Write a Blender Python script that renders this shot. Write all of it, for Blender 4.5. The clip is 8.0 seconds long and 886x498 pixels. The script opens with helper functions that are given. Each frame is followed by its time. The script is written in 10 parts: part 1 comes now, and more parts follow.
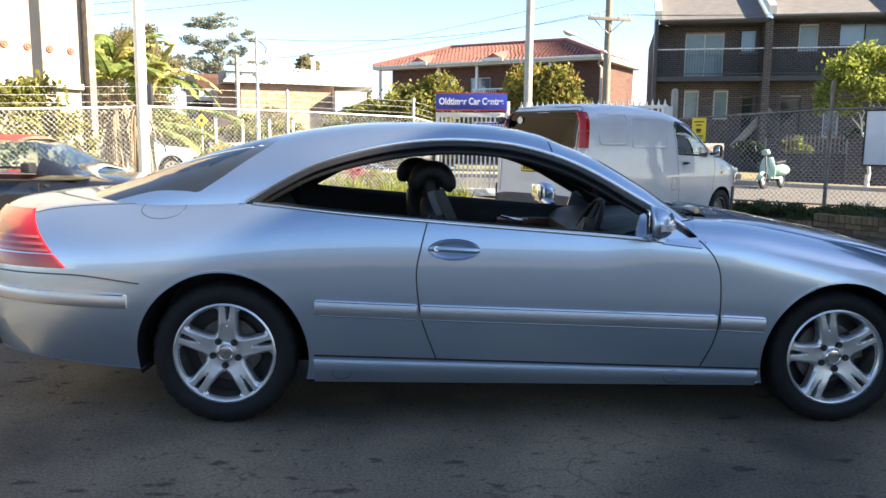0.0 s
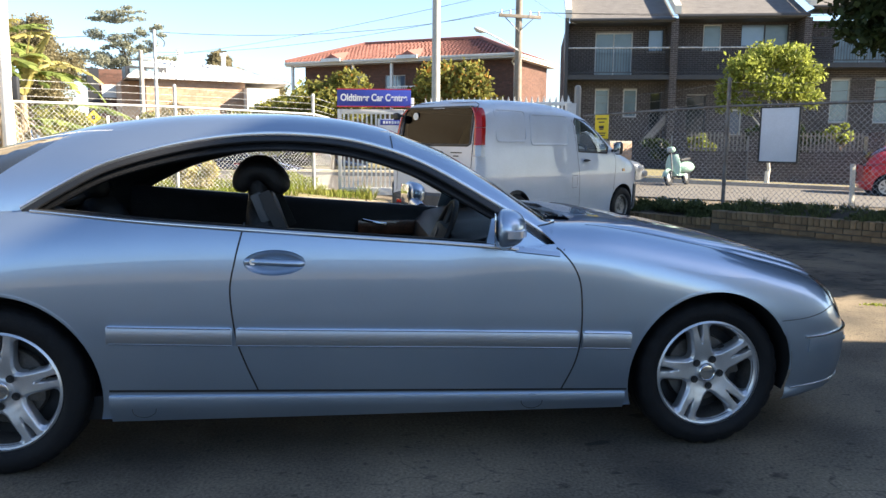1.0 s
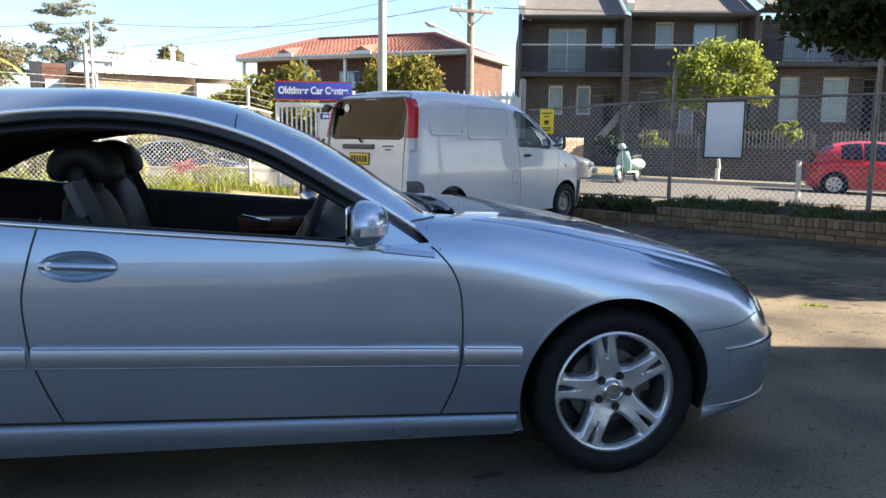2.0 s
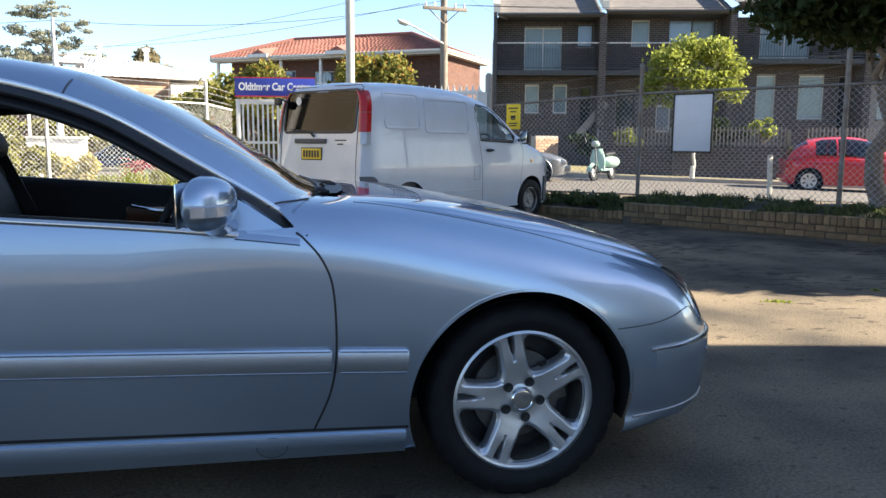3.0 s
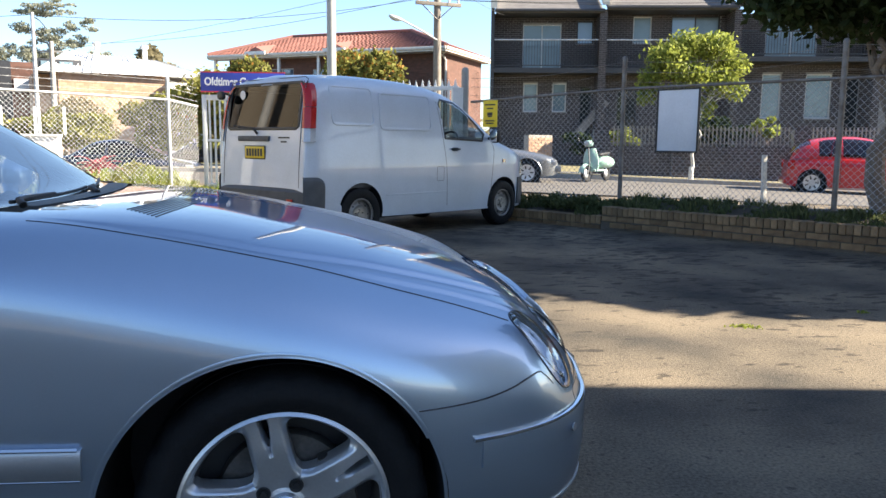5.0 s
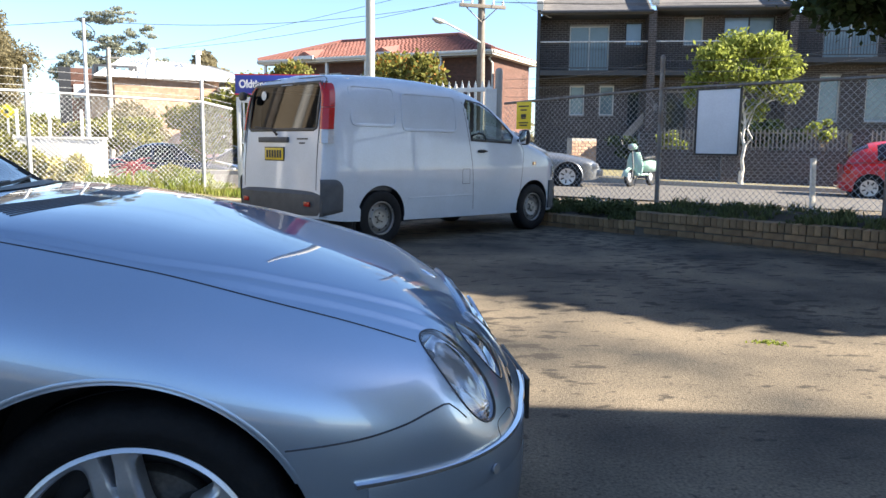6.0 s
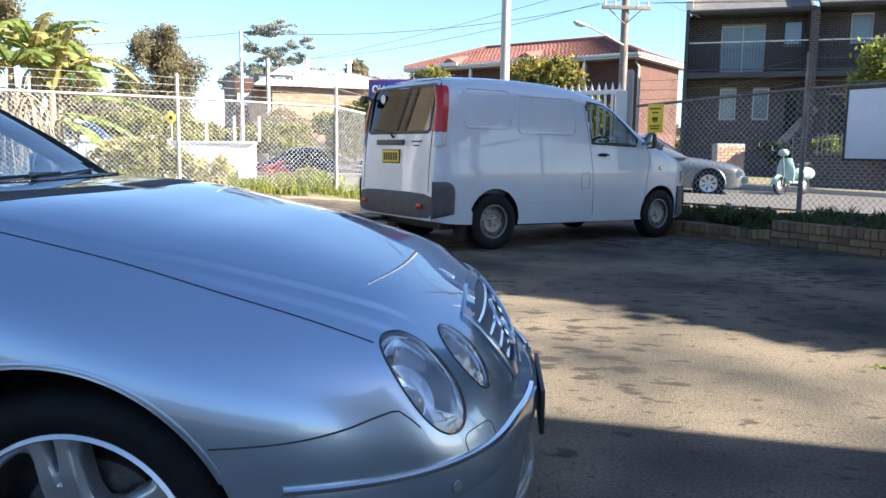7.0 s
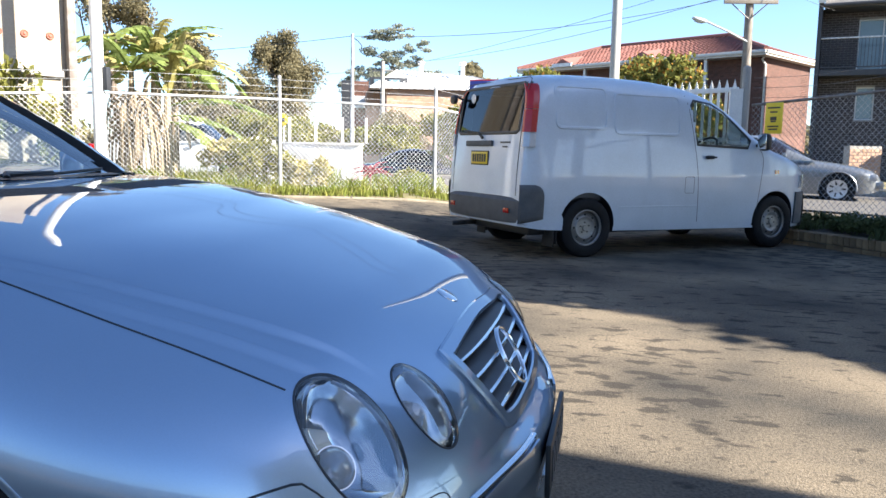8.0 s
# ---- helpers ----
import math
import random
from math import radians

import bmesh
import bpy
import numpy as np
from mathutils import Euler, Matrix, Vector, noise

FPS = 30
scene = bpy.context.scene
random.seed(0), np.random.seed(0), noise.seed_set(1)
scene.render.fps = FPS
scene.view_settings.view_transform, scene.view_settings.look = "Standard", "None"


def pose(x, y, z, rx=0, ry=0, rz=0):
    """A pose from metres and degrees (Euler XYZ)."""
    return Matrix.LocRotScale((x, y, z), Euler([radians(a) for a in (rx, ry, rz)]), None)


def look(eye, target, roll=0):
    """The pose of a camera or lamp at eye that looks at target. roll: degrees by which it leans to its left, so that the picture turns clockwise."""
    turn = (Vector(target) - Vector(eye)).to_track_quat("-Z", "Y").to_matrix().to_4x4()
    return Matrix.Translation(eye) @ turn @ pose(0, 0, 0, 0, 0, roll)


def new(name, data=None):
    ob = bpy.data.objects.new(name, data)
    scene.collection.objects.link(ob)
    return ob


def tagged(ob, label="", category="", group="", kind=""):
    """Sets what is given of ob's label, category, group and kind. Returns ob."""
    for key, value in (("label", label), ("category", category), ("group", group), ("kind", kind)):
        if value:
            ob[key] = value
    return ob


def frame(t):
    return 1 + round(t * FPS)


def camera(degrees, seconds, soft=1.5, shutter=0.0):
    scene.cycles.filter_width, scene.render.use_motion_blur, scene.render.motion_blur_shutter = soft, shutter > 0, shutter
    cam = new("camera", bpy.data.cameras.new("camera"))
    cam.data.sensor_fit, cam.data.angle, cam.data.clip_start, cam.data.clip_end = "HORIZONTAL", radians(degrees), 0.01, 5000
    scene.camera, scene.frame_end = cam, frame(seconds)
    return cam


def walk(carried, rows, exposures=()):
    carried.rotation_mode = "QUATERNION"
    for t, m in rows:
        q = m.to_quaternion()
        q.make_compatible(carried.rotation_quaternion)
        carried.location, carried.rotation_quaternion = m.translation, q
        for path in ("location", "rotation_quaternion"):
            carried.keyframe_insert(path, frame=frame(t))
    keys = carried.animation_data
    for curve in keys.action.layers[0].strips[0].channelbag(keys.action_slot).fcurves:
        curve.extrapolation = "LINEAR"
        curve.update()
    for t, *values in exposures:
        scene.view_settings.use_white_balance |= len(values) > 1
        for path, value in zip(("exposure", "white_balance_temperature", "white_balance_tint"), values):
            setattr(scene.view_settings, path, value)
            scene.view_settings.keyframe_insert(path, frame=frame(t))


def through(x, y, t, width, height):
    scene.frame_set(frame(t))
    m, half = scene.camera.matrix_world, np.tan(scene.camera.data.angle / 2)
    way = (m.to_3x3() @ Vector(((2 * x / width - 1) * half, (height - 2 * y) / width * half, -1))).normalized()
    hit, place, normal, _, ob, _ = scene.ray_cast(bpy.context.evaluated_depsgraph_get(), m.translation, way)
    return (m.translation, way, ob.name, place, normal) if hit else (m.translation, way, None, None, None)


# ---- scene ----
cam = camera(59.8, 8.0)
PATH = [
    (0, (0.925, -3.458, 1.324), (0.976, -1.477, 1.051), 0.6),
    (0.5, (1.084, -3.222, 1.324), (1.25, -1.248, 1.048), 0.6),
    (1, (1.343, -2.998, 1.312), (1.591, -1.033, 1.037), 0.5),
    (1.5, (1.559, -2.829, 1.281), (1.809, -0.864, 1.007), 0.5),
    (2, (1.774, -2.544, 1.249), (2.121, -0.594, 0.971), 0.7),
    (3.5, (2.354, -2.074, 1.125), (2.745, -0.132, 0.855), 0.4),
    (4, (2.531, -1.856, 1.172), (2.921, 0.086, 0.896), 0.7),
    (5.5, (3.146, -1.428, 1.116), (3.462, 0.528, 0.847), 0.5),
    (6, (3.313, -1.315, 1.106), (3.545, 0.654, 0.843), 0.6),
    (6.5, (3.478, -1.283, 1.086), (3.567, 0.699, 0.83), 0.3),
    (7, (3.673, -1.203, 1.074), (3.532, 0.776, 0.822), 0.8),
    (7.5, (3.821, -1.006, 1.049), (3.533, 0.957, 0.799), 0.6),
    (8, (3.913, -0.82, 1.069), (3.481, 1.117, 0.818), 1.0),
]
walk(cam, [(t, look(eye, target, roll)) for t, eye, target, roll in PATH],
     exposures=[(0, 2.36, 7150, 10), (1.0, 2.22, 7050, 10), (4.0, 2.17, 6950, 10), (6.0, 2.13, 6500, 10), (8.0, 2.08, 6150, 10)])

# ---- light ----
SUN_ELEV, SUN_DIR = radians(32), Vector((0.98, -0.19, 0)).normalized()
sun_way = Vector((SUN_DIR.x * math.cos(SUN_ELEV), SUN_DIR.y * math.cos(SUN_ELEV), math.sin(SUN_ELEV)))
world = bpy.data.worlds.new("sky")
scene.world = world
world.use_nodes = True
wn = world.node_tree.nodes
sky = wn.new("ShaderNodeTexSky")
sky.sky_type, sky.sun_disc = "NISHITA", False
sky.sun_elevation, sky.sun_rotation = SUN_ELEV, math.atan2(SUN_DIR.x, SUN_DIR.y)
sky.air_density, sky.dust_density, sky.ozone_density = 0.85, 0.4, 3.4
wn["Background"].inputs["Strength"].default_value = 0.073
world.node_tree.links.new(sky.outputs["Color"], wn["Background"].inputs["Color"])
sun = new("sun", bpy.data.lights.new("sun", "SUN"))
sun.data.energy, sun.data.angle, sun.data.color = 5.0, radians(0.53), (1.0, 0.91, 0.77)
sun.matrix_world = look(sun_way * 60, (0, 0, 0))

# ---- materials ----
def mat(name, base, rough=0.6, metal=0.0, vary=0.12, scale=6.0, fine=60.0, bump=0.0, bump_scale=40.0, coat=0.0,
        second=None, spread=0.5, per_piece=0.0, spec=0.5, island=False):
    """A procedural surface: base colour varied by a coarse and a fine noise, with fine relief."""
    m = bpy.data.materials.new(name)
    m.use_nodes = True
    nt = m.node_tree
    n, l = nt.nodes, nt.links
    p = n["Principled BSDF"]
    p.inputs["Roughness"].default_value = rough
    p.inputs["Metallic"].default_value = metal
    p.inputs["Coat Weight"].default_value = coat
    p.inputs["Coat Roughness"].default_value = 0.03
    p.inputs["Specular IOR Level"].default_value = spec
    co = n.new("ShaderNodeTexCoord")
    a, b = n.new("ShaderNodeTexNoise"), n.new("ShaderNodeTexNoise")
    a.inputs["Scale"].default_value, b.inputs["Scale"].default_value = scale, fine
    a.inputs["Detail"].default_value, b.inputs["Detail"].default_value = 5, 3
    for q in (a, b):
        l.new(co.outputs["Object"], q.inputs["Vector"])
    mix = n.new("ShaderNodeMix")
    mix.data_type = "RGBA"
    second = second or tuple(c * (1 - vary * 2) for c in base)
    mix.inputs["A"].default_value, mix.inputs["B"].default_value = (*base, 1), (*second, 1)
    ramp = n.new("ShaderNodeMapRange")
    ramp.inputs["From Min"].default_value, ramp.inputs["From Max"].default_value = spread - 0.15, spread + 0.2
    l.new(a.outputs["Fac"], ramp.inputs["Value"])
    l.new(ramp.outputs["Result"], mix.inputs["Factor"])
    hsv = n.new("ShaderNodeHueSaturation")
    val = n.new("ShaderNodeMapRange")
    val.inputs["From Min"].default_value, val.inputs["From Max"].default_value = 0.3, 0.7
    val.inputs["To Min"].default_value, val.inputs["To Max"].default_value = 1 - vary, 1 + vary
    l.new(b.outputs["Fac"], val.inputs["Value"])
    out = val.outputs["Result"]
    if per_piece:
        if island:
            src = n.new("ShaderNodeNewGeometry").outputs["Random Per Island"]
        else:
            src = n.new("ShaderNodeObjectInfo").outputs["Random"]
        pr = n.new("ShaderNodeMapRange")
        pr.inputs["To Min"].default_value, pr.inputs["To Max"].default_value = 1 - per_piece, 1 + per_piece
        l.new(src, pr.inputs["Value"])
        mul = n.new("ShaderNodeMath")
        mul.operation = "MULTIPLY"
        l.new(out, mul.inputs[0]), l.new(pr.outputs["Result"], mul.inputs[1])
        out = mul.outputs[0]
    l.new(out, hsv.inputs["Value"])
    l.new(mix.outputs["Result"], hsv.inputs["Color"])
    l.new(hsv.outputs["Color"], p.inputs["Base Color"])
    if bump:
        bp = n.new("ShaderNodeBump")
        bn = n.new("ShaderNodeTexNoise")
        bn.inputs["Scale"].default_value, bn.inputs["Detail"].default_value = bump_scale, 6
        l.new(co.outputs["Object"], bn.inputs["Vector"])
        bp.inputs["Strength"].default_value, bp.inputs["Distance"].default_value = min(bump, 1.0), 0.01
        l.new(bn.outputs["Fac"], bp.inputs["Height"])
        l.new(bp.outputs["Normal"], p.inputs["Normal"])
    return m


def glass_mat(name, tint, gloss=0.02, least=0.08, rise_by=3.6):
    """Thin glass: clear with a tint, and a mirror gloss that grows to grazing angles."""
    m = bpy.data.materials.new(name)
    m.use_nodes = True
    n, l = m.node_tree.nodes, m.node_tree.links
    n.remove(n["Principled BSDF"])
    clear, shine, mix, fr = (n.new("ShaderNodeBsdfTransparent"), n.new("ShaderNodeBsdfGlossy"), n.new("ShaderNodeMixShader"), n.new("ShaderNodeLayerWeight"))
    clear.inputs["Color"].default_value = (*tint, 1)
    shine.inputs["Roughness"].default_value = gloss
    fr.inputs["Blend"].default_value = 0.5
    rise, fac = n.new("ShaderNodeMath"), n.new("ShaderNodeMath")
    rise.operation, fac.operation = "POWER", "MULTIPLY_ADD"
    rise.inputs[1].default_value, fac.inputs[1].default_value, fac.inputs[2].default_value = rise_by, 0.90, least
    l.new(fr.outputs["Facing"], rise.inputs[0]), l.new(rise.outputs[0], fac.inputs[0])
    l.new(fac.outputs[0], mix.inputs["Fac"])
    l.new(clear.outputs["BSDF"], mix.inputs[1]), l.new(shine.outputs["BSDF"], mix.inputs[2])
    l.new(mix.outputs["Shader"], n["Material Output"].inputs["Surface"])
    return m


silver = mat("silver_paint", (0.405, 0.500, 0.615), 0.33, 0.86, 0.02, 3, 400, coat=1.0)
silver.node_tree.nodes["Principled BSDF"].inputs["Coat IOR"].default_value = 1.75
silver.node_tree.nodes["Principled BSDF"].inputs["Coat Roughness"].default_value = 0.012
silver.node_tree.nodes["Principled BSDF"].inputs["Specular Tint"].default_value = (0.06, 0.14, 0.27, 1)
silver_trim = mat("silver_moulding", (0.46, 0.485, 0.52), 0.40, 0.85, 0.03, 5, 200, coat=0.6)
white_paint = mat("white_van_paint", (0.54, 0.585, 0.64), 0.32, 0.0, 0.04, 2.5, 60, coat=0.7, second=(0.49, 0.53, 0.575))
black_paint = mat("black_car_paint", (0.012, 0.013, 0.018), 0.25, 0.1, 0.05, 4, 80, coat=1.0)
red_paint = mat("red_car_paint", (0.55, 0.02, 0.025), 0.3, 0.0, 0.04, 4, 80, coat=0.8)
grey_paint = mat("grey_car_paint", (0.22, 0.23, 0.24), 0.32, 0.6, 0.04, 4, 80, coat=0.8)
mint_paint = mat("mint_scooter_paint", (0.33, 0.50, 0.43), 0.35, 0.0, 0.05, 8, 90, coat=0.4)
red_cloth = mat("red_soft_top", (0.34, 0.035, 0.03), 0.9, 0, 0.1, 12, 250, bump=0.3, bump_scale=300)
rubber = mat("tyre_rubber", (0.009, 0.009, 0.010), 0.7, 0, 0.15, 14, 120, bump=0.25, bump_scale=90, spec=0.25)
black_trim = mat("black_trim", (0.015, 0.015, 0.016), 0.5, 0, 0.1, 10, 120, bump=0.1, bump_scale=200)
matt_black = mat("matt_black_edge", (0.006, 0.006, 0.007), 0.85, 0, 0.1, 10, 120, spec=0.08)
grey_plastic = mat("grey_bumper_plastic", (0.085, 0.087, 0.09), 0.65, 0, 0.12, 10, 160, bump=0.2, bump_scale=220)
leather = mat("black_leather", (0.012, 0.012, 0.013), 0.55, 0, 0.15, 16, 140, bump=0.35, bump_scale=120, spec=0.3)
wood_trim = mat("burr_wood_trim", (0.13, 0.05, 0.025), 0.25, 0, 0.2, 18, 90, coat=0.8)
alloy = mat("alloy_wheel", (0.66, 0.67, 0.69), 0.36, 0.85, 0.04, 8, 150)
steel_wheel = mat("steel_wheel", (0.30, 0.29, 0.275), 0.45, 0.5, 0.1, 12, 90, second=(0.30, 0.27, 0.23))
satin_chrome = mat("satin_chrome", (0.86, 0.87, 0.88), 0.30, 1.0, 0.02, 20, 200)
chrome = mat("chrome", (0.80, 0.81, 0.82), 0.14, 1.0, 0.02, 20, 200)
mirror_glass = mat("mirror_glass", (0.85, 0.86, 0.86), 0.02, 1.0, 0.0, 5, 50)
brake_metal = mat("brake_disc", (0.12, 0.11, 0.10), 0.5, 0.6, 0.2, 14, 90)
red_lens = mat("red_lens", (0.42, 0.006, 0.006), 0.2, 0, 0.06, 30, 200, coat=0.3)
clear_lens_grey = mat("grey_lens", (0.42, 0.43, 0.45), 0.15, 0.2, 0.06, 30, 200, coat=0.8)
amber_lens = mat("amber_lens", (0.75, 0.28, 0.03), 0.2, 0, 0.06, 30, 200, coat=0.8)
reflector = mat("lamp_reflector", (0.72, 0.74, 0.76), 0.06, 1.0, 0.02, 20, 100)
plate_yellow = mat("plate_yellow", (0.72, 0.50, 0.02), 0.45, 0, 0.05, 20, 120)
plate_black = mat("plate_black", (0.02, 0.02, 0.02), 0.5, 0, 0.05, 20, 120)
dark_glass = glass_mat("dark_tinted_glass", (0.15, 0.155, 0.15), least=0.015)
screen_glass = glass_mat("windscreen_glass", (0.66, 0.74, 0.73), rise_by=2.7)
tint_glass = glass_mat("tinted_glass", (0.22, 0.24, 0.25))
clear_glass = glass_mat("lamp_glass", (0.95, 0.96, 0.97))
galv = mat("galvanised_steel", (0.60, 0.60, 0.60), 0.5, 0.3, 0.1, 9, 90, second=(0.30, 0.31, 0.32))
wire_galv = mat("galvanised_wire", (0.50, 0.49, 0.47), 0.36, 0.9, 0.1, 9, 90, second=(0.32, 0.31, 0.29))
dull_galv = mat("weathered_galvanised_steel", (0.22, 0.21, 0.20), 0.6, 0.5, 0.15, 9, 90, second=(0.15, 0.12, 0.10))
pole_white = mat("chalky_pole_paint", (0.42, 0.42, 0.39), 0.6, 0, 0.06, 6, 90, second=(0.34, 0.34, 0.31))
white_gloss = mat("white_gate_paint", (0.78, 0.78, 0.76), 0.4, 0, 0.04, 6, 90, second=(0.68, 0.67, 0.64))
white_wall = mat("white_render", (0.74, 0.72, 0.68), 0.8, 0, 0.06, 3, 60, bump=0.3, bump_scale=60, second=(0.62, 0.59, 0.54))
beige_wall = mat("beige_render", (0.32, 0.26, 0.19), 0.85, 0, 0.08, 1.2, 30, bump=0.4, bump_scale=30, second=(0.40, 0.35, 0.28))
concrete = mat("concrete", (0.36, 0.34, 0.31), 0.85, 0, 0.10, 2.5, 70, bump=0.4, bump_scale=50, second=(0.28, 0.26, 0.23))
brick_dark = mat("dark_brick", (0.046, 0.040, 0.042), 0.85, 0, 0.10, 9, 80, bump=0.4, bump_scale=60, per_piece=0.25, island=True, second=(0.075, 0.063, 0.063))
mortar_dark = mat("grey_mortar", (0.25, 0.24, 0.235), 0.9, 0, 0.08, 8, 80, bump=0.3, bump_scale=70)
brick_red = mat("orange_red_brick", (0.105, 0.056, 0.042), 0.85, 0, 0.10, 6, 70, bump=0.4, bump_scale=60, per_piece=0.2, island=True, second=(0.14, 0.064, 0.045))
brick_tan = mat("tan_brick", (0.46, 0.315, 0.225), 0.85, 0, 0.10, 4, 60, bump=0.4, bump_scale=60, per_piece=0.15, island=True, second=(0.40, 0.24, 0.15))
brick_kerb = mat("brown_garden_brick", (0.23, 0.155, 0.080), 0.88, 0, 0.15, 11, 90, bump=0.5, bump_scale=70, per_piece=0.3, second=(0.16, 0.10, 0.055))
mortar_kerb = mat("garden_wall_mortar", (0.12, 0.105, 0.085), 0.95, 0, 0.12, 9, 80, bump=0.5, bump_scale=70)
roof_red = mat("terracotta_roof", (0.22, 0.098, 0.078), 0.75, 0, 0.15, 3, 40, bump=0.3, bump_scale=40, per_piece=0.2, island=True, second=(0.25, 0.095, 0.07))
roof_grey = mat("grey_roof_tile", (0.15, 0.14, 0.135), 0.8, 0, 0.12, 3, 40, bump=0.3, bump_scale=40, per_piece=0.15, island=True)
roof_white = mat("white_sheet_roof", (0.75, 0.74, 0.72), 0.5, 0.1, 0.05, 2, 30)
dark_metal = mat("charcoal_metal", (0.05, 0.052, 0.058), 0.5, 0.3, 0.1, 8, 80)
cream_paint = mat("cream_paint", (0.70, 0.66, 0.58), 0.6, 0, 0.05, 4, 60)
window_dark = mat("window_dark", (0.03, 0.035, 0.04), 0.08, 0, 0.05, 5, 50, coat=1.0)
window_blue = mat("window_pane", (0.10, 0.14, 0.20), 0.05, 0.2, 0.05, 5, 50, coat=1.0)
timber_pole = mat("weathered_timber", (0.22, 0.195, 0.17), 0.85, 0, 0.15, 7, 60, bump=0.5, bump_scale=30, second=(0.19, 0.155, 0.12))
wire_mat = mat("black_cable", (0.03, 0.03, 0.03), 0.6, 0, 0.05, 5, 50)
bark = mat("bark", (0.20, 0.155, 0.115), 0.9, 0, 0.2, 7, 50, bump=0.7, bump_scale=25, second=(0.11, 0.085, 0.065))
sign_blue = mat("sign_blue", (0.035, 0.055, 0.36), 0.35, 0, 0.04, 5, 60)
sign_red = mat("sign_red", (0.55, 0.03, 0.05), 0.35, 0, 0.04, 5, 60)
sign_white = mat("sign_white", (0.80, 0.80, 0.80), 0.4, 0, 0.03, 5, 60)
sign_yellow = mat("sign_yellow", (0.80, 0.58, 0.02), 0.5, 0, 0.05, 5, 60)
board_white = mat("white_board", (0.66, 0.68, 0.72), 0.5, 0, 0.04, 3, 50)
soil = mat("garden_soil", (0.055, 0.042, 0.028), 0.95, 0, 0.25, 9, 70, bump=0.8, bump_scale=40)
terracotta = mat("terracotta_rosette", (0.36, 0.13, 0.09), 0.8, 0, 0.12, 20, 80)


def leaf_mat(name, base, second, through=0.35):
    m = mat(name, base, 0.65, 0, 0.18, 3.0, 25, second=second, per_piece=0.35, island=True, spec=0.15)
    n, l = m.node_tree.nodes, m.node_tree.links
    p = n["Principled BSDF"]
    tr, mix = n.new("ShaderNodeBsdfTranslucent"), n.new("ShaderNodeMixShader")
    src = p.inputs["Base Color"].links[0].from_socket
    l.new(src, tr.inputs["Color"])
    mix.inputs["Fac"].default_value = through
    l.new(p.outputs["BSDF"], mix.inputs[1]), l.new(tr.outputs["BSDF"], mix.inputs[2])
    l.new(mix.outputs["Shader"], n["Material Output"].inputs["Surface"])
    return m


leaf_bright = leaf_mat("bright_leaves", (0.28, 0.31, 0.065), (0.17, 0.21, 0.045), 0.45)
leaf_dark = leaf_mat("dark_leaves", (0.035, 0.055, 0.018), (0.02, 0.032, 0.012), 0.25)
leaf_hedge = leaf_mat("hedge_leaves", (0.24, 0.23, 0.06), (0.14, 0.15, 0.04), 0.4)
leaf_flower = leaf_mat("orange_blossom", (0.32, 0.15, 0.03), (0.20, 0.12, 0.03))
leaf_banana = leaf_mat("banana_leaf", (0.25, 0.30, 0.09), (0.16, 0.22, 0.06), 0.5)
leaf_yellow = leaf_mat("yellowed_leaf", (0.42, 0.37, 0.13), (0.34, 0.30, 0.13), 0.4)
leaf_dry = leaf_mat("dry_leaf", (0.360, 0.295, 0.209), (0.259, 0.202, 0.137), 0.3)
leaf_red = leaf_mat("red_cordyline_leaf", (0.30, 0.045, 0.06), (0.20, 0.03, 0.045), 0.35)
grass_mat = leaf_mat("grass_blades", (0.15, 0.20, 0.035), (0.24, 0.22, 0.06), 0.35)
weed_mat = leaf_mat("weed_blades", (0.10, 0.115, 0.045), (0.055, 0.07, 0.028), 0.3)
leaf_far = leaf_mat("brown_green_gum_leaves", (0.28, 0.24, 0.14), (0.19, 0.17, 0.10), 0.5)
# distance haze mixed into the leaf colour, for the farthest gum
leaf_haze = leaf_mat("haze_tinted_leaves", (0.36, 0.37, 0.29), (0.28, 0.29, 0.22), 0.6)

# ---- mesh helpers ----
def part(name, bm, material, parent=None, label="", smooth=True, angle=35):
    """Links a bmesh as one mesh object, under a thing or a part."""
    me = bpy.data.meshes.new(name)
    bm.to_mesh(me)
    bm.free()
    if smooth:
        me.shade_smooth()
        me.set_sharp_from_angle(angle=radians(angle))
    for q in (material if isinstance(material, (list, tuple)) else [material]):
        me.materials.append(q)
    ob = new(name, me)
    if parent is not None:
        ob.parent = parent
    if label:
        ob["label"] = label
    return ob


def piece(name, me, parent, m=None):
    """One more object on a shared mesh."""
    ob = new(name, me)
    ob.parent = parent
    if m is not None:
        ob.matrix_basis = m
    return ob


def thing(name, label, category, group="", kind="", at=None):
    ob = new(name)
    ob.empty_display_size = 0.2
    if at is not None:
        ob.matrix_basis = at
    return tagged(ob, label, category, group, kind)


def bmnew():
    return bmesh.new()


def box(bm, c, size, m=None, bevel=0.0):
    """A box about c (or under the matrix m), with a small chamfer where asked."""
    vs = []
    hx, hy, hz = size[0] / 2, size[1] / 2, size[2] / 2
    if bevel <= 0:
        for sx in (-1, 1):
            for sy in (-1, 1):
                for sz in (-1, 1):
                    vs.append(Vector((c[0] + sx * hx, c[1] + sy * hy, c[2] + sz * hz)))
        vs = [bm.verts.new(m @ v if m else v) for v in vs]
        for f in ((0, 1, 3, 2), (4, 6, 7, 5), (0, 4, 5, 1), (2, 3, 7, 6), (0, 2, 6, 4), (1, 5, 7, 3)):
            bm.faces.new([vs[i] for i in f])
        return vs
    t = bmesh.new()
    box(t, c, size)
    bmesh.ops.recalc_face_normals(t, faces=t.faces)
    bmesh.ops.bevel(t, geom=list(t.edges), offset=bevel, segments=2, affect="EDGES", profile=0.6)
    join(bm, t, m)


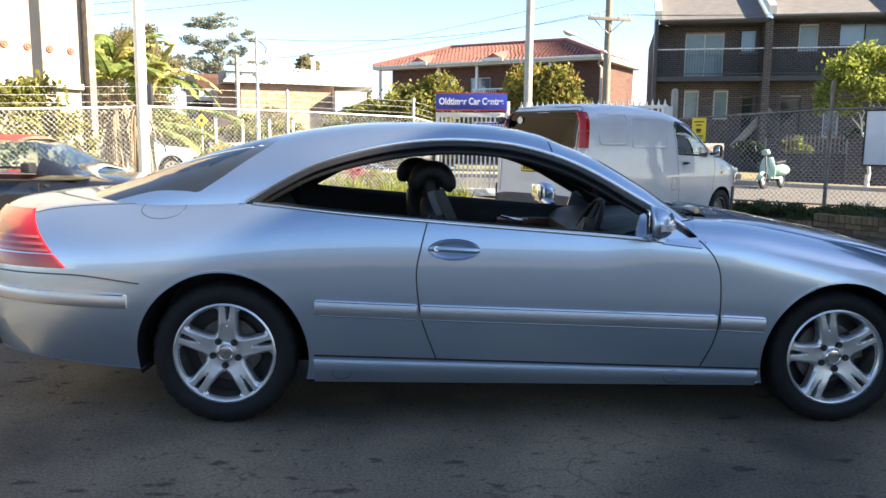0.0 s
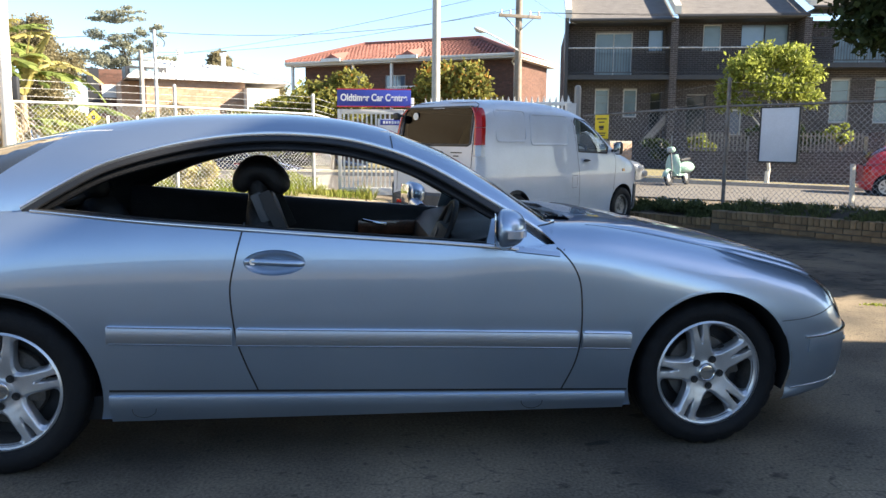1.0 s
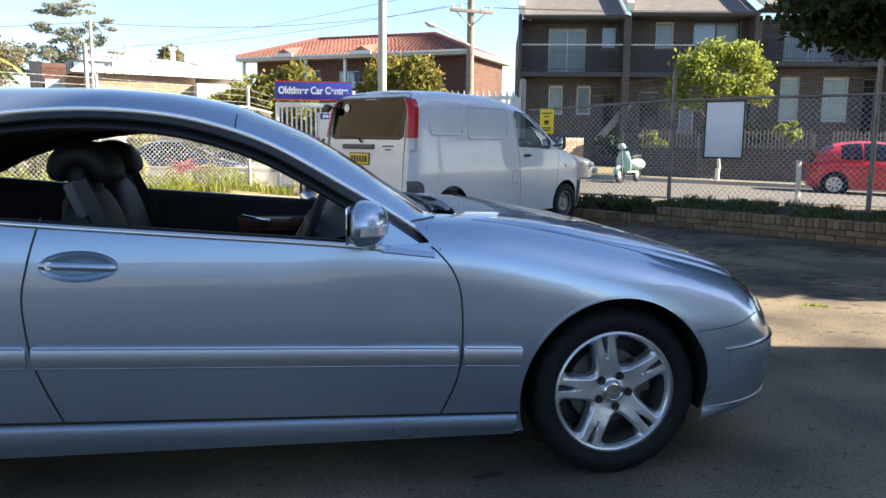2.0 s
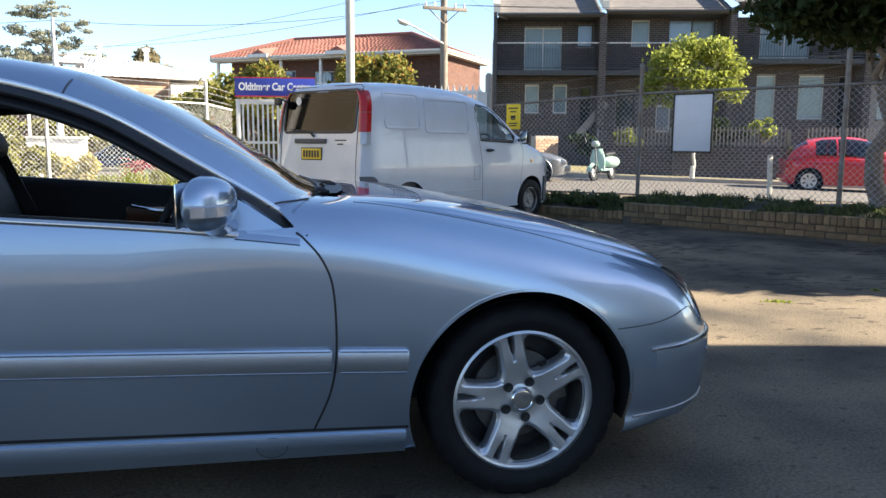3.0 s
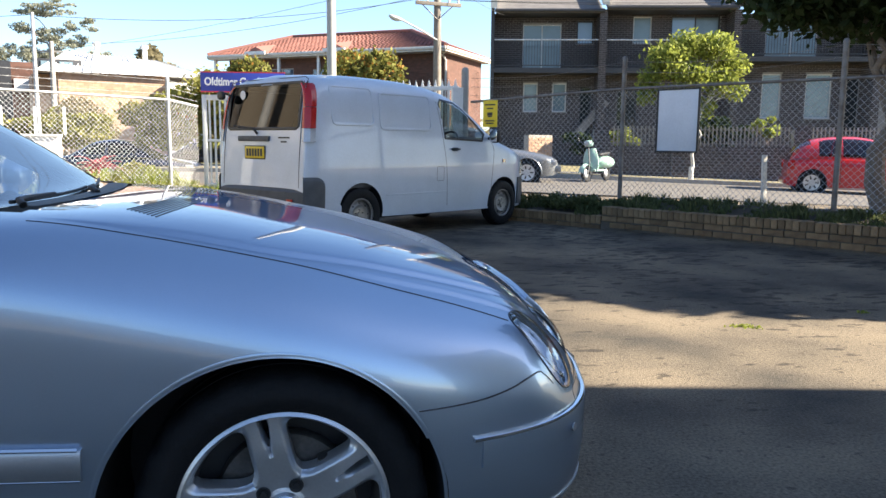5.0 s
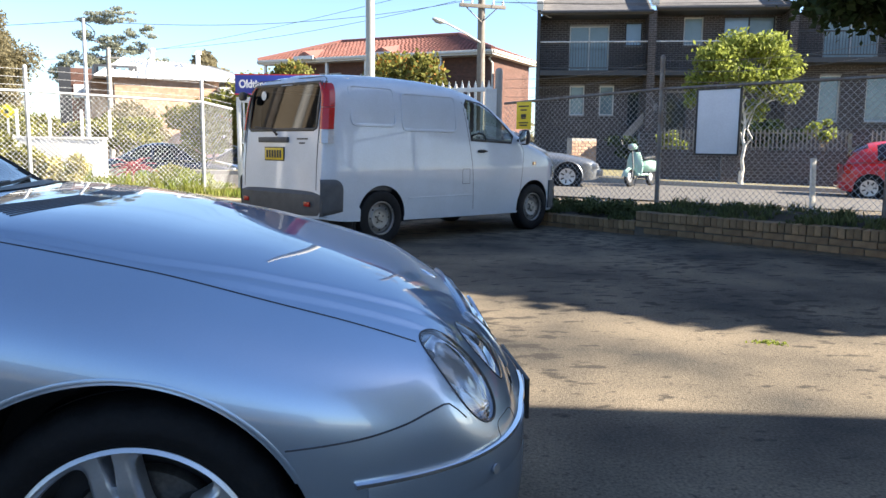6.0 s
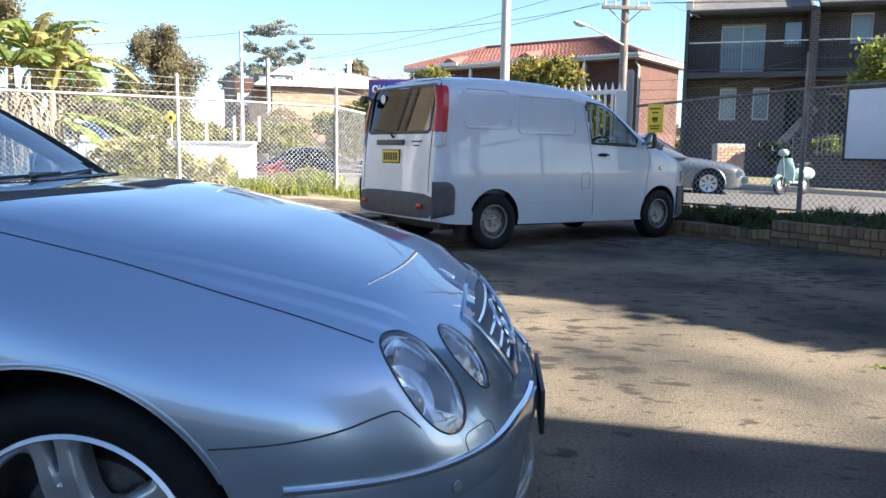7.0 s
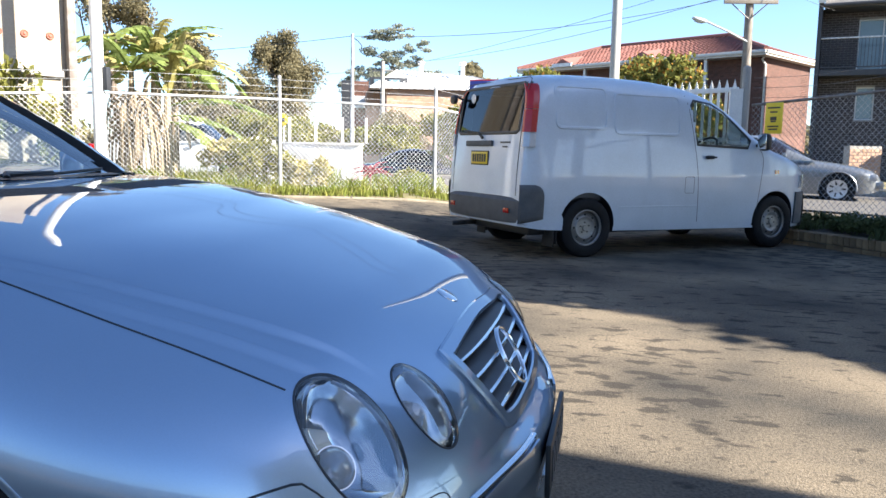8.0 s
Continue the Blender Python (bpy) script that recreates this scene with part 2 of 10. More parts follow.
def join(bm, t, m=None):
    idx = {}
    for v in t.verts:
        idx[v] = bm.verts.new(m @ v.co if m else v.co)
    for f in t.faces:
        try:
            g = bm.faces.new([idx[v] for v in f.verts])
            g.material_index = f.material_index
        except ValueError:
            pass
    t.free()


def ring_frames(pts):
    """Tangent frames along a polyline, turned as little as possible."""
    pts = [Vector(p) for p in pts]
    out = []
    up = None
    for i, p in enumerate(pts):
        d = (pts[min(i + 1, len(pts) - 1)] - pts[max(i - 1, 0)]).normalized()
        if up is None:
            up = d.orthogonal().normalized()
        up = (up - d * up.dot(d))
        up = up.normalized() if up.length > 1e-6 else d.orthogonal().normalized()
        out.append((p, up.copy(), d.cross(up).normalized()))
    return out


def tube(bm, pts, r, n=8, caps=True, closed=False):
    """A round tube along a polyline; r is one radius or one for each point."""
    fr = ring_frames(pts)
    rs = r if isinstance(r, (list, tuple)) else [r] * len(fr)
    rings = []
    for (p, a, b), q in zip(fr, rs):
        rings.append([bm.verts.new(p + (a * math.cos(2 * math.pi * k / n) + b * math.sin(2 * math.pi * k / n)) * q) for k in range(n)])
    pairs = list(zip(rings, rings[1:])) + ([(rings[-1], rings[0])] if closed else [])
    for u, v in pairs:
        for k in range(n):
            bm.faces.new((u[k], u[(k + 1) % n], v[(k + 1) % n], v[k]))
    if caps and not closed:
        bm.faces.new(rings[0][::-1]), bm.faces.new(rings[-1])
    return rings


def sweep(bm, pts, normals, width, height, closed=False):
    """A flat moulding along pts: lies on the surface with the given normals, width across, height proud, with eased edges."""
    pts = [Vector(p) for p in pts]
    rows = []
    k = len(pts)
    for i, p in enumerate(pts):
        a, b = (pts[(i + 1) % k], pts[i - 1]) if closed else (pts[min(i + 1, k - 1)], pts[max(i - 1, 0)])
        d = (a - b).normalized()
        n = Vector(normals[i]).normalized()
        s = d.cross(n).normalized()
        w = width / 2
        rows.append([bm.verts.new(p + s * x + n * z) for x, z in ((-w, -0.004), (-w, height * 0.6), (-w * 0.72, height), (w * 0.72, height), (w, height * 0.6), (w, -0.004))])
    pairs = list(zip(rows, rows[1:])) + ([(rows[-1], rows[0])] if closed else [])
    for u, v in pairs:
        for j in range(5):
            bm.faces.new((u[j], u[j + 1], v[j + 1], v[j]))
    if not closed:
        bm.faces.new(rows[0][::-1]), bm.faces.new(rows[-1])


def lathe(bm, prof, n=32, m=None, arc=None):
    """Turns a profile of (radius, height) round the local z axis."""
    rings = []
    for r, z in prof:
        ring = []
        for k in range(n):
            a = 2 * math.pi * k / n
            v = Vector((r * math.cos(a), r * math.sin(a), z))
            ring.append(bm.verts.new(m @ v if m else v))
        rings.append(ring)
    for u, v in zip(rings, rings[1:]):
        for k in range(n):
            bm.faces.new((u[k], u[(k + 1) % n], v[(k + 1) % n], v[k]))
    return rings


def prism(bm, poly, h0, h1, m=None):
    """A straight prism over a polygon in local x, y from h0 to h1."""
    lo = [bm.verts.new(m @ Vector((x, y, h0)) if m else Vector((x, y, h0))) for x, y in poly]
    hi = [bm.verts.new(m @ Vector((x, y, h1)) if m else Vector((x, y, h1))) for x, y in poly]
    bm.faces.new(lo[::-1]), bm.faces.new(hi)
    for i in range(len(poly)):
        j = (i + 1) % len(poly)
        bm.faces.new((lo[i], lo[j], hi[j], hi[i]))


def grid(bm, rows):
    """Quads over rows of points."""
    vs = [[bm.verts.new(p) for p in r] for r in rows]
    for a, b in zip(vs, vs[1:]):
        for i in range(len(a) - 1):
            bm.faces.new((a[i], a[i + 1], b[i + 1], b[i]))
    return vs


def lerp_table(table):
    """A smooth function through (x, value) pairs."""
    xs, ys = np.array([p[0] for p in table]), np.array([p[1] for p in table])
    d = np.diff(ys) / np.diff(xs)
    t = np.zeros(len(xs))
    t[1:-1] = np.where(d[:-1] * d[1:] > 0, 2 * d[:-1] * d[1:] / (d[:-1] + d[1:] + 1e-12), 0.5 * 0)
    t[0], t[-1] = d[0], d[-1]

    def f(x):
        x = min(max(x, xs[0]), xs[-1])
        i = int(min(max(np.searchsorted(xs, x) - 1, 0), len(xs) - 2))
        h = xs[i + 1] - xs[i]
        u = (x - xs[i]) / h
        return float((2 * u**3 - 3 * u**2 + 1) * ys[i] + (u**3 - 2 * u**2 + u) * h * t[i] + (-2 * u**3 + 3 * u**2) * ys[i + 1] + (u**3 - u**2) * h * t[i + 1])
    return f


def inside(poly, x, y):
    c = False
    for (x0, y0), (x1, y1) in zip(poly, poly[1:] + poly[:1]):
        if (y0 > y) != (y1 > y) and x < (x1 - x0) * (y - y0) / (y1 - y0) + x0:
            c = not c
    return c


def smooth01(a, b, x):
    u = min(max((x - a) / (b - a), 0.0), 1.0)
    return u * u * (3 - 2 * u)


def near_on(poly, x, y):
    """The nearest point on a closed outline."""
    best, at = 1e9, (x, y)
    for (x0, y0), (x1, y1) in zip(poly, poly[1:] + poly[:1]):
        dx, dy = x1 - x0, y1 - y0
        u = min(max(((x - x0) * dx + (y - y0) * dy) / (dx * dx + dy * dy + 1e-12), 0), 1)
        px, py = x0 + u * dx, y0 + u * dy
        d = math.hypot(px - x, py - y)
        if d < best:
            best, at = d, (px, py)
    return best, at


def curve_pts(pts, n=40):
    """A smooth polyline through plane points (Catmull-Rom)."""
    p = [Vector((*q, 0)) if len(q) == 2 else Vector(q) for q in pts]
    p = [p[0] * 2 - p[1]] + p + [p[-1] * 2 - p[-2]]
    out = []
    seg = len(p) - 3
    for k in range(n + 1):
        u = k / n * seg
        i = min(int(u), seg - 1)
        u -= i
        a, b, c, d = p[i:i + 4]
        v = 0.5 * (2 * b + (c - a) * u + (2 * a - 5 * b + 4 * c - d) * u * u + (3 * b - a - 3 * c + d) * u**3)
        out.append((v.x, v.y) if len(pts[0]) == 2 else v)
    return out

# ---- ground ----
def gz(x, y):
    """Height of the ground: level by the coupe, rising gently to the planted corner and the street."""
    left = (0.10 * min(max(3.2 - x, 0.0), 2.6) + 0.035 * min(max(0.6 - x, 0.0), 3.0)) * smooth01(5.0, 11.0, y) * (1 - 0.75 * smooth01(15.0, 20.0, y))
    u = (x - 11.4) * 0.9703 - (y - 19.67) * 0.2419
    right = (0.115 - 0.030 * min(max(u, -3.0), 14.0)) * smooth01(8.0, 13.0, y + 0.25 * x - 3.0) * smooth01(2.0, 6.0, x)
    dip = 0.36 * smooth01(16.5, 21.0, y) * (1 - smooth01(31.0, 37.0, y)) * smooth01(-9.0, -5.5, x) * (1 - smooth01(3.0, 6.0, x))
    return left + right - dip


def ground_mat():
    m = mat("lot_asphalt", (0.054, 0.050, 0.044), 0.92, 0, 0.34, 0.9, 75, bump=0.6, bump_scale=140, second=(0.215, 0.174, 0.124), spread=0.47, spec=0.15)
    n, l = m.node_tree.nodes, m.node_tree.links
    p = n["Principled BSDF"]
    src = p.inputs["Base Color"].links[0].from_socket
    co = n["Texture Coordinate"]
    # oil stains: small dark blots of uneven size
    st = n.new("ShaderNodeTexNoise")
    st.inputs["Scale"].default_value, st.inputs["Detail"].default_value = 6.5, 4.5
    mp = n.new("ShaderNodeMapping")
    mp.inputs["Scale"].default_value = (0.8, 1.5, 1)
    l.new(co.outputs["Object"], mp.inputs["Vector"]), l.new(mp.outputs["Vector"], st.inputs["Vector"])
    rm = n.new("ShaderNodeMapRange")
    rm.inputs["From Min"].default_value, rm.inputs["From Max"].default_value = 0.60, 0.66
    ar = n.new("ShaderNodeTexNoise")
    ar.inputs["Scale"].default_value, ar.inputs["Detail"].default_value = 0.55, 3
    l.new(co.outputs["Object"], ar.inputs["Vector"])
    am = n.new("ShaderNodeMapRange")
    am.inputs["From Min"].default_value, am.inputs["From Max"].default_value = 0.42, 0.62
    am.inputs["To Min"].default_value, am.inputs["To Max"].default_value = -0.06, 0.06
    l.new(ar.outputs["Fac"], am.inputs["Value"])
    # they gather in the open yard, beyond the coupe
    sp, ym, ay = n.new("ShaderNodeSeparateXYZ"), n.new("ShaderNodeMapRange"), n.new("ShaderNodeMath")
    ym.inputs["From Min"].default_value, ym.inputs["From Max"].default_value = 1.0, 3.5
    ym.inputs["To Min"].default_value, ym.inputs["To Max"].default_value = -0.05, 0.052
    l.new(co.outputs["Object"], sp.inputs["Vector"]), l.new(sp.outputs["Y"], ym.inputs["Value"])
    ad = n.new("ShaderNodeMath")
    l.new(st.outputs["Fac"], ad.inputs[0]), l.new(am.outputs["Result"], ad.inputs[1])
    l.new(ad.outputs[0], ay.inputs[0]), l.new(ym.outputs["Result"], ay.inputs[1])
    l.new(ay.outputs[0], rm.inputs["Value"])
    mx = n.new("ShaderNodeMix")
    mx.data_type = "RGBA"
    mx.inputs["B"].default_value = (0.030, 0.027, 0.025, 1)
    sc = n.new("ShaderNodeMath")
    sc.operation = "MULTIPLY"
    sc.inputs[1].default_value = 0.72
    l.new(rm.outputs["Result"], sc.inputs[0]), l.new(sc.outputs[0], mx.inputs["Factor"]), l.new(src, mx.inputs["A"])
    # small dark specks
    sk = n.new("ShaderNodeTexNoise")
    sk.inputs["Scale"].default_value, sk.inputs["Detail"].default_value = 19.0, 2
    l.new(co.outputs["Object"], sk.inputs["Vector"])
    km = n.new("ShaderNodeMapRange")
    km.inputs["From Min"].default_value, km.inputs["From Max"].default_value, km.inputs["To Max"].default_value = 0.64, 0.72, 0.6
    l.new(sk.outputs["Fac"], km.inputs["Value"])
    mk = n.new("ShaderNodeMix")
    mk.data_type = "RGBA"
    mk.inputs["B"].default_value = (0.040, 0.036, 0.032, 1)
    l.new(km.outputs["Result"], mk.inputs["Factor"]), l.new(mx.outputs["Result"], mk.inputs["A"])
    mx = mk
    # pale grit
    gr = n.new("ShaderNodeTexVoronoi")
    gr.inputs["Scale"].default_value = 140
    l.new(co.outputs["Object"], gr.inputs["Vector"])
    gm = n.new("ShaderNodeMapRange")
    gm.inputs["From Min"].default_value, gm.inputs["From Max"].default_value = 0.16, 0.05
    l.new(gr.outputs["Distance"], gm.inputs["Value"])
    m2 = n.new("ShaderNodeMix")
    m2.data_type = "RGBA"
    m2.inputs["B"].default_value = (0.30, 0.26, 0.20, 1)
    s2 = n.new("ShaderNodeMath")
    s2.operation = "MULTIPLY"
    s2.inputs[1].default_value = 0.45
    l.new(gm.outputs["Result"], s2.inputs[0]), l.new(s2.outputs[0], m2.inputs["Factor"]), l.new(mx.outputs["Result"], m2.inputs["A"])
    # hair cracks, in patches
    wob, wm = n.new("ShaderNodeTexNoise"), n.new("ShaderNodeVectorMath")
    wob.inputs["Scale"].default_value = 3.0
    wm.operation = "MULTIPLY_ADD"
    wm.inputs[1].default_value = (0.35, 0.35, 0.35)
    l.new(co.outputs["Object"], wob.inputs["Vector"])
    l.new(wob.outputs["Color"], wm.inputs[0]), l.new(co.outputs["Object"], wm.inputs[2])
    ck = n.new("ShaderNodeTexVoronoi")
    ck.feature = "DISTANCE_TO_EDGE"
    ck.inputs["Scale"].default_value = 3.4
    l.new(wm.outputs["Vector"], ck.inputs["Vector"])
    cr = n.new("ShaderNodeMapRange")
    cr.inputs["From Min"].default_value, cr.inputs["From Max"].default_value = 0.022, 0.008
    l.new(ck.outputs["Distance"], cr.inputs["Value"])
    cn = n.new("ShaderNodeTexNoise")
    cn.inputs["Scale"].default_value, cn.inputs["Detail"].default_value = 0.9, 3
    l.new(co.outputs["Object"], cn.inputs["Vector"])
    cm = n.new("ShaderNodeMapRange")
    cm.inputs["From Min"].default_value, cm.inputs["From Max"].default_value = 0.56, 0.64
    cm.inputs["To Max"].default_value = 0.35
    l.new(cn.outputs["Fac"], cm.inputs["Value"])
    cx = n.new("ShaderNodeMath")
    cx.operation = "MULTIPLY"
    l.new(cr.outputs["Result"], cx.inputs[0]), l.new(cm.outputs["Result"], cx.inputs[1])
    m3 = n.new("ShaderNodeMix")
    m3.data_type = "RGBA"
    m3.inputs["B"].default_value = (0.03, 0.028, 0.026, 1)
    l.new(cx.outputs[0], m3.inputs["Factor"]), l.new(m2.outputs["Result"], m3.inputs["A"])
    l.new(m3.outputs["Result"], p.inputs["Base Color"])
    return m


def steps(a, b, n):
    return [a + (b - a) * i / n for i in range(n + 1)]


bm = bmnew()
xs = [-900, -200, -60, -30] + steps(-20, 30, 100) + [45, 80, 250, 900]
ys = [-900, -200, -60, -30] + steps(-14, 30, 88) + [45, 80, 250, 1200]
grid(bm, [[Vector((x, y, gz(x, y))) for x in xs] for y in ys])
bmesh.ops.recalc_face_normals(bm, faces=bm.faces)
if sum(f.normal.z for f in bm.faces) < 0:
    bmesh.ops.reverse_faces(bm, faces=bm.faces)
tagged(part("ground", bm, ground_mat(), angle=80), "worn patchy asphalt yard with dark oil stains", "ground", kind="structure")

# ---- silver coupe ----
# Its own frame: x along the car (rear axle 0, front axle WB), y across from the driver's side, z up.
WB, MID, HUB_Z = 2.885, 0.93, 0.335
coupe_top = lerp_table([(-1.33, 0.66), (-1.315, 0.88), (-1.285, 0.985), (-1.19, 1.03), (-0.98, 1.055), (-0.75, 1.064), (-0.45, 1.07), (-0.1, 1.11), (0.3, 1.17), (0.7, 1.19),
                        (1.7, 1.175), (1.9, 1.10), (2.05, 1.02), (2.15, 0.988), (2.3, 0.977), (2.4, 0.974), (2.48, 0.969), (2.62, 0.953), (2.93, 0.900), (3.2, 0.832), (3.42, 0.768), (3.54, 0.728), (3.61, 0.690), (3.67, 0.625), (3.715, 0.545), (3.755, 0.43)])
coupe_low = lerp_table([(-1.26, 0.40), (-1.18, 0.335), (-0.8, 0.30), (-0.42, 0.265), (0.0, 0.23), (0.42, 0.215), (2.5, 0.20), (3.2, 0.20), (3.5, 0.215), (3.70, 0.25), (3.755, 0.33)])
coupe_waist = lerp_table([(-1.26, 0.55), (-0.6, 0.64), (0.0, 0.66), (1.0, 0.645), (2.5, 0.62), (2.9, 0.575), (3.2, 0.51), (3.6, 0.42), (3.755, 0.38)])
coupe_n = lerp_table([(-1.26, 3.0), (-0.9, 3.2), (-0.3, 3.3), (0.3, 3.6), (0.9, 3.8), (1.7, 3.8), (1.9, 4.8), (2.05, 6.2), (2.15, 7.0), (2.3, 6.4), (2.6, 4.7), (2.85, 4.0), (3.2, 3.6), (3.45, 3.7), (3.6, 2.6), (3.755, 2.2)])
TAIL, NOSE = -1.33, 3.755


def coupe_w(x):
    w = 0.928
    if x > 2.75:
        w *= max(1 - ((x - 2.75) / (NOSE - 2.75)) ** 3.4, 0.0) ** (1 / 3.4)
    if x < -0.2:
        w *= max(1 - ((-0.2 - x) / (-0.2 - TAIL)) ** 3.0, 0.0) ** (1 / 3.0)
    return w


crease_in = lerp_table([(2.35, 0.672), (2.6, 0.690), (2.84, 0.690), (3.1, 0.655), (3.27, 0.622), (3.4, 0.597), (3.52, 0.562), (3.62, 0.52)])
crease_out = lerp_table([(2.35, 0.700), (2.6, 0.718), (2.9, 0.718), (3.1, 0.700), (3.27, 0.674), (3.47, 0.645), (3.62, 0.60)])


def crease(x):
    """Half-widths of the two pressed creases of the bonnet."""
    return crease_in(x), crease_out(x)


def ridge(x, s):
    """Pressed creases of the bonnet that run down to the lamps."""
    if x < 2.35 or x > 3.58:
        return 0.0
    k = smooth01(2.35, 2.75, x) * (1 - smooth01(3.40, 3.58, x))
    a, b = crease(x)
    dome = 0.011 * (1 - smooth01(a - 0.012, a + 0.008, s))
    return k * (dome + 0.010 * smooth01(2.9, 3.15, x) * (1 - smooth01(b - 0.012, b + 0.010, s)))


def coupe_s(x, z):
    """Half-width of the lower body at a height."""
    zw, w = coupe_waist(x), coupe_w(x)
    if z >= zw:
        n = coupe_n(x)
        h = min((z - zw) / max(coupe_top(x) - zw, 1e-4), 1.0)
        return w * max(1 - h ** n, 0.0) ** (1 / n)
    h = min((zw - z) / max(zw - coupe_low(x), 1e-4), 1.0)
    return w * (1 - 0.075 * h * h)


def bulge_dir(u, n):
    """A point of the unit superellipse's quarter, evenly spaced by angle."""
    a = math.pi / 2 * u
    c, q = math.cos(a), math.sin(a)
    r = (c ** n + q ** n) ** (-1 / n) if u < 1 else 1.0
    return (c * r if u < 1 else 0.0), q * r


def coupe_section(x):
    zw, zt, zb, w, n = coupe_waist(x), coupe_top(x), coupe_low(x), coupe_w(x), coupe_n(x)
    out = [(w * 0.80, zb + 0.0), (w * 0.93, zb)]
    for i in range(14):
        z = zb + (zw - zb) * i / 14
        out.append((coupe_s(x, z), z))
    # lines of the loft run along the pressed creases
    a, b = crease(x)
    k, wd = min(1.0, w / 0.75), max(w, 1e-6)
    marks = [0.0] + [math.atan2(max(1 - c ** n, 0.0) ** (1 / n), c) * 2 / math.pi for c in (min(s * k / wd, 0.999) for s in (b + 0.010, b - 0.001, b - 0.012, a + 0.008, a - 0.002, a - 0.012))] + [1.0]
    us = [0.0]
    for u0, u1, m in zip(marks, marks[1:], (62, 4, 4, 8, 4, 4, 30)):
        us += steps(u0, u1, m)[1:]
    for u in us:
        c, q = bulge_dir(u, n)
        s, z = w * c, zw + (zt - zw) * q
        out.append((s, z + ridge(x, s) * smooth01(zw, zt, z)))
    return out


def side_pt(x, z, off=0.0, sg=-1):
    """A point on the lower body's side; sg -1 is the driver's side."""
    s = coupe_s(x, z)
    e = 0.004
    dx = (coupe_s(x + e, z) - coupe_s(x - e, z)) / (2 * e)
    dz = (coupe_s(x, z + e) - coupe_s(x, z - e)) / (2 * e)
    n = Vector((-dx, sg, -dz)).normalized()
    return Vector((x, MID + sg * s, z)) + n * off, n


def top_pt(x, s, off=0.0, sg=-1):
    """A point on the bonnet or boot at a distance s from the middle."""
    def z_at(x, s):
        zw, zt, w, n = coupe_waist(x), coupe_top(x), coupe_w(x), coupe_n(x)
        z = zw + (zt - zw) * max(1 - (min(abs(s) / max(w, 1e-3), 1)) ** n, 0) ** (1 / n)
        return z + ridge(x, abs(s)) * smooth01(zw, zt, z)
    e = 0.006
    z = z_at(x, s)
    n = Vector((-(z_at(x + e, s) - z_at(x - e, s)) / (2 * e), -sg * (z_at(x, s + e) - z_at(x, s - e)) / (2 * e), 1)).normalized()
    return Vector((x, MID + sg * s, z)) + n * off, n


# cabin
cab_top = lerp_table([(-0.80, 1.055), (-0.5, 1.155), (-0.2, 1.262), (0.1, 1.345), (0.4, 1.402), (0.7, 1.430), (1.0, 1.436), (1.25, 1.424), (1.5, 1.383), (1.62, 1.338), (1.78, 1.274), (1.95, 1.177), (2.13, 1.060), (2.24, 0.992), (2.32, 0.968), (2.45, 0.955)])
cab_w = lerp_table([(-0.80, 0.58), (-0.5, 0.67), (-0.2, 0.745), (0.1, 0.80), (0.5, 0.858), (1.0, 0.872), (1.8, 0.868), (2.1, 0.864), (2.2, 0.858), (2.3, 0.840), (2.45, 0.80)])
CAB_Z = 0.86
# the screen grows rounder towards its foot
cab_n = lerp_table([(-0.80, 3.5), (2.0, 3.5), (2.1, 3.2), (2.25, 2.7), (2.45, 2.7)])


def cab_s(x, z):
    h = min(max((z - CAB_Z) / max(cab_top(x) - CAB_Z, 1e-3), 0), 1)
    n = cab_n(x)
    return cab_w(x) * max(1 - h ** n, 0.0) ** (1 / n)


def cab_pt(x, z, off=0.0, sg=-1):
    e = 0.005
    s = cab_s(x, z)
    dx = (cab_s(x + e, z) - cab_s(x - e, z)) / (2 * e)
    dz = (cab_s(x, z + e) - cab_s(x, z - e)) / (2 * e)
    n = Vector((-dx, sg, -dz)).normalized()
    return Vector((x, MID + sg * s, z)) + n * off, n


def split(bm, test):
    """Takes the faces that pass the test out into a mesh of their own."""
    t = bmesh.new()
    got = [f for f in bm.faces if test(f.calc_center_median())]
    idx = {}
    for f in got:
        for v in f.verts:
            if v not in idx:
                idx[v] = t.verts.new(v.co)
        t.faces.new([idx[v] for v in f.verts])
    bmesh.ops.delete(bm, geom=got, context="FACES")
    return t


def snap(bm, poly, place, tol, pick=lambda c: True):
    """Moves the ragged edge left by a cut onto the outline it should follow."""
    for v in bm.verts:
        if v.is_boundary and pick(v.co):
            d, at = near_on(poly, v.co.x, v.co.z)
            if d < tol:
                v.co = place(*at, v.co)


DOOR = [(0.950, 0.995), (0.914, 0.85), (0.894, 0.729), (0.911, 0.557), (0.939, 0.457), (0.989, 0.322), (2.232, 0.286), (2.283, 0.415), (2.300, 0.544), (2.293, 0.722), (2.263, 0.81), (2.215, 0.87), (2.05, 0.905), (1.4, 0.955)]
ARC = [(0.100, 1.045), (0.253, 1.133), (0.423, 1.219), (0.665, 1.290), (0.909, 1.330), (1.155, 1.336), (1.404, 1.307), (1.659, 1.225), (1.921, 1.080), (2.081, 0.985), (2.235, 0.885)]
BELT = lerp_table([(0.05, 1.055), (0.184, 1.047), (0.555, 1.014), (0.935, 0.984), (1.398, 0.950), (1.899, 0.913), (2.25, 0.875)])
arc = curve_pts(ARC, 60)


def side_window(x, z):
    return (x, z) and inside(arc + [(2.2, BELT(2.2)), (1.4, BELT(1.4)), (0.555, BELT(0.555)), (0.12, BELT(0.12))], x, z)


from mathutils.bvhtree import BVHTree

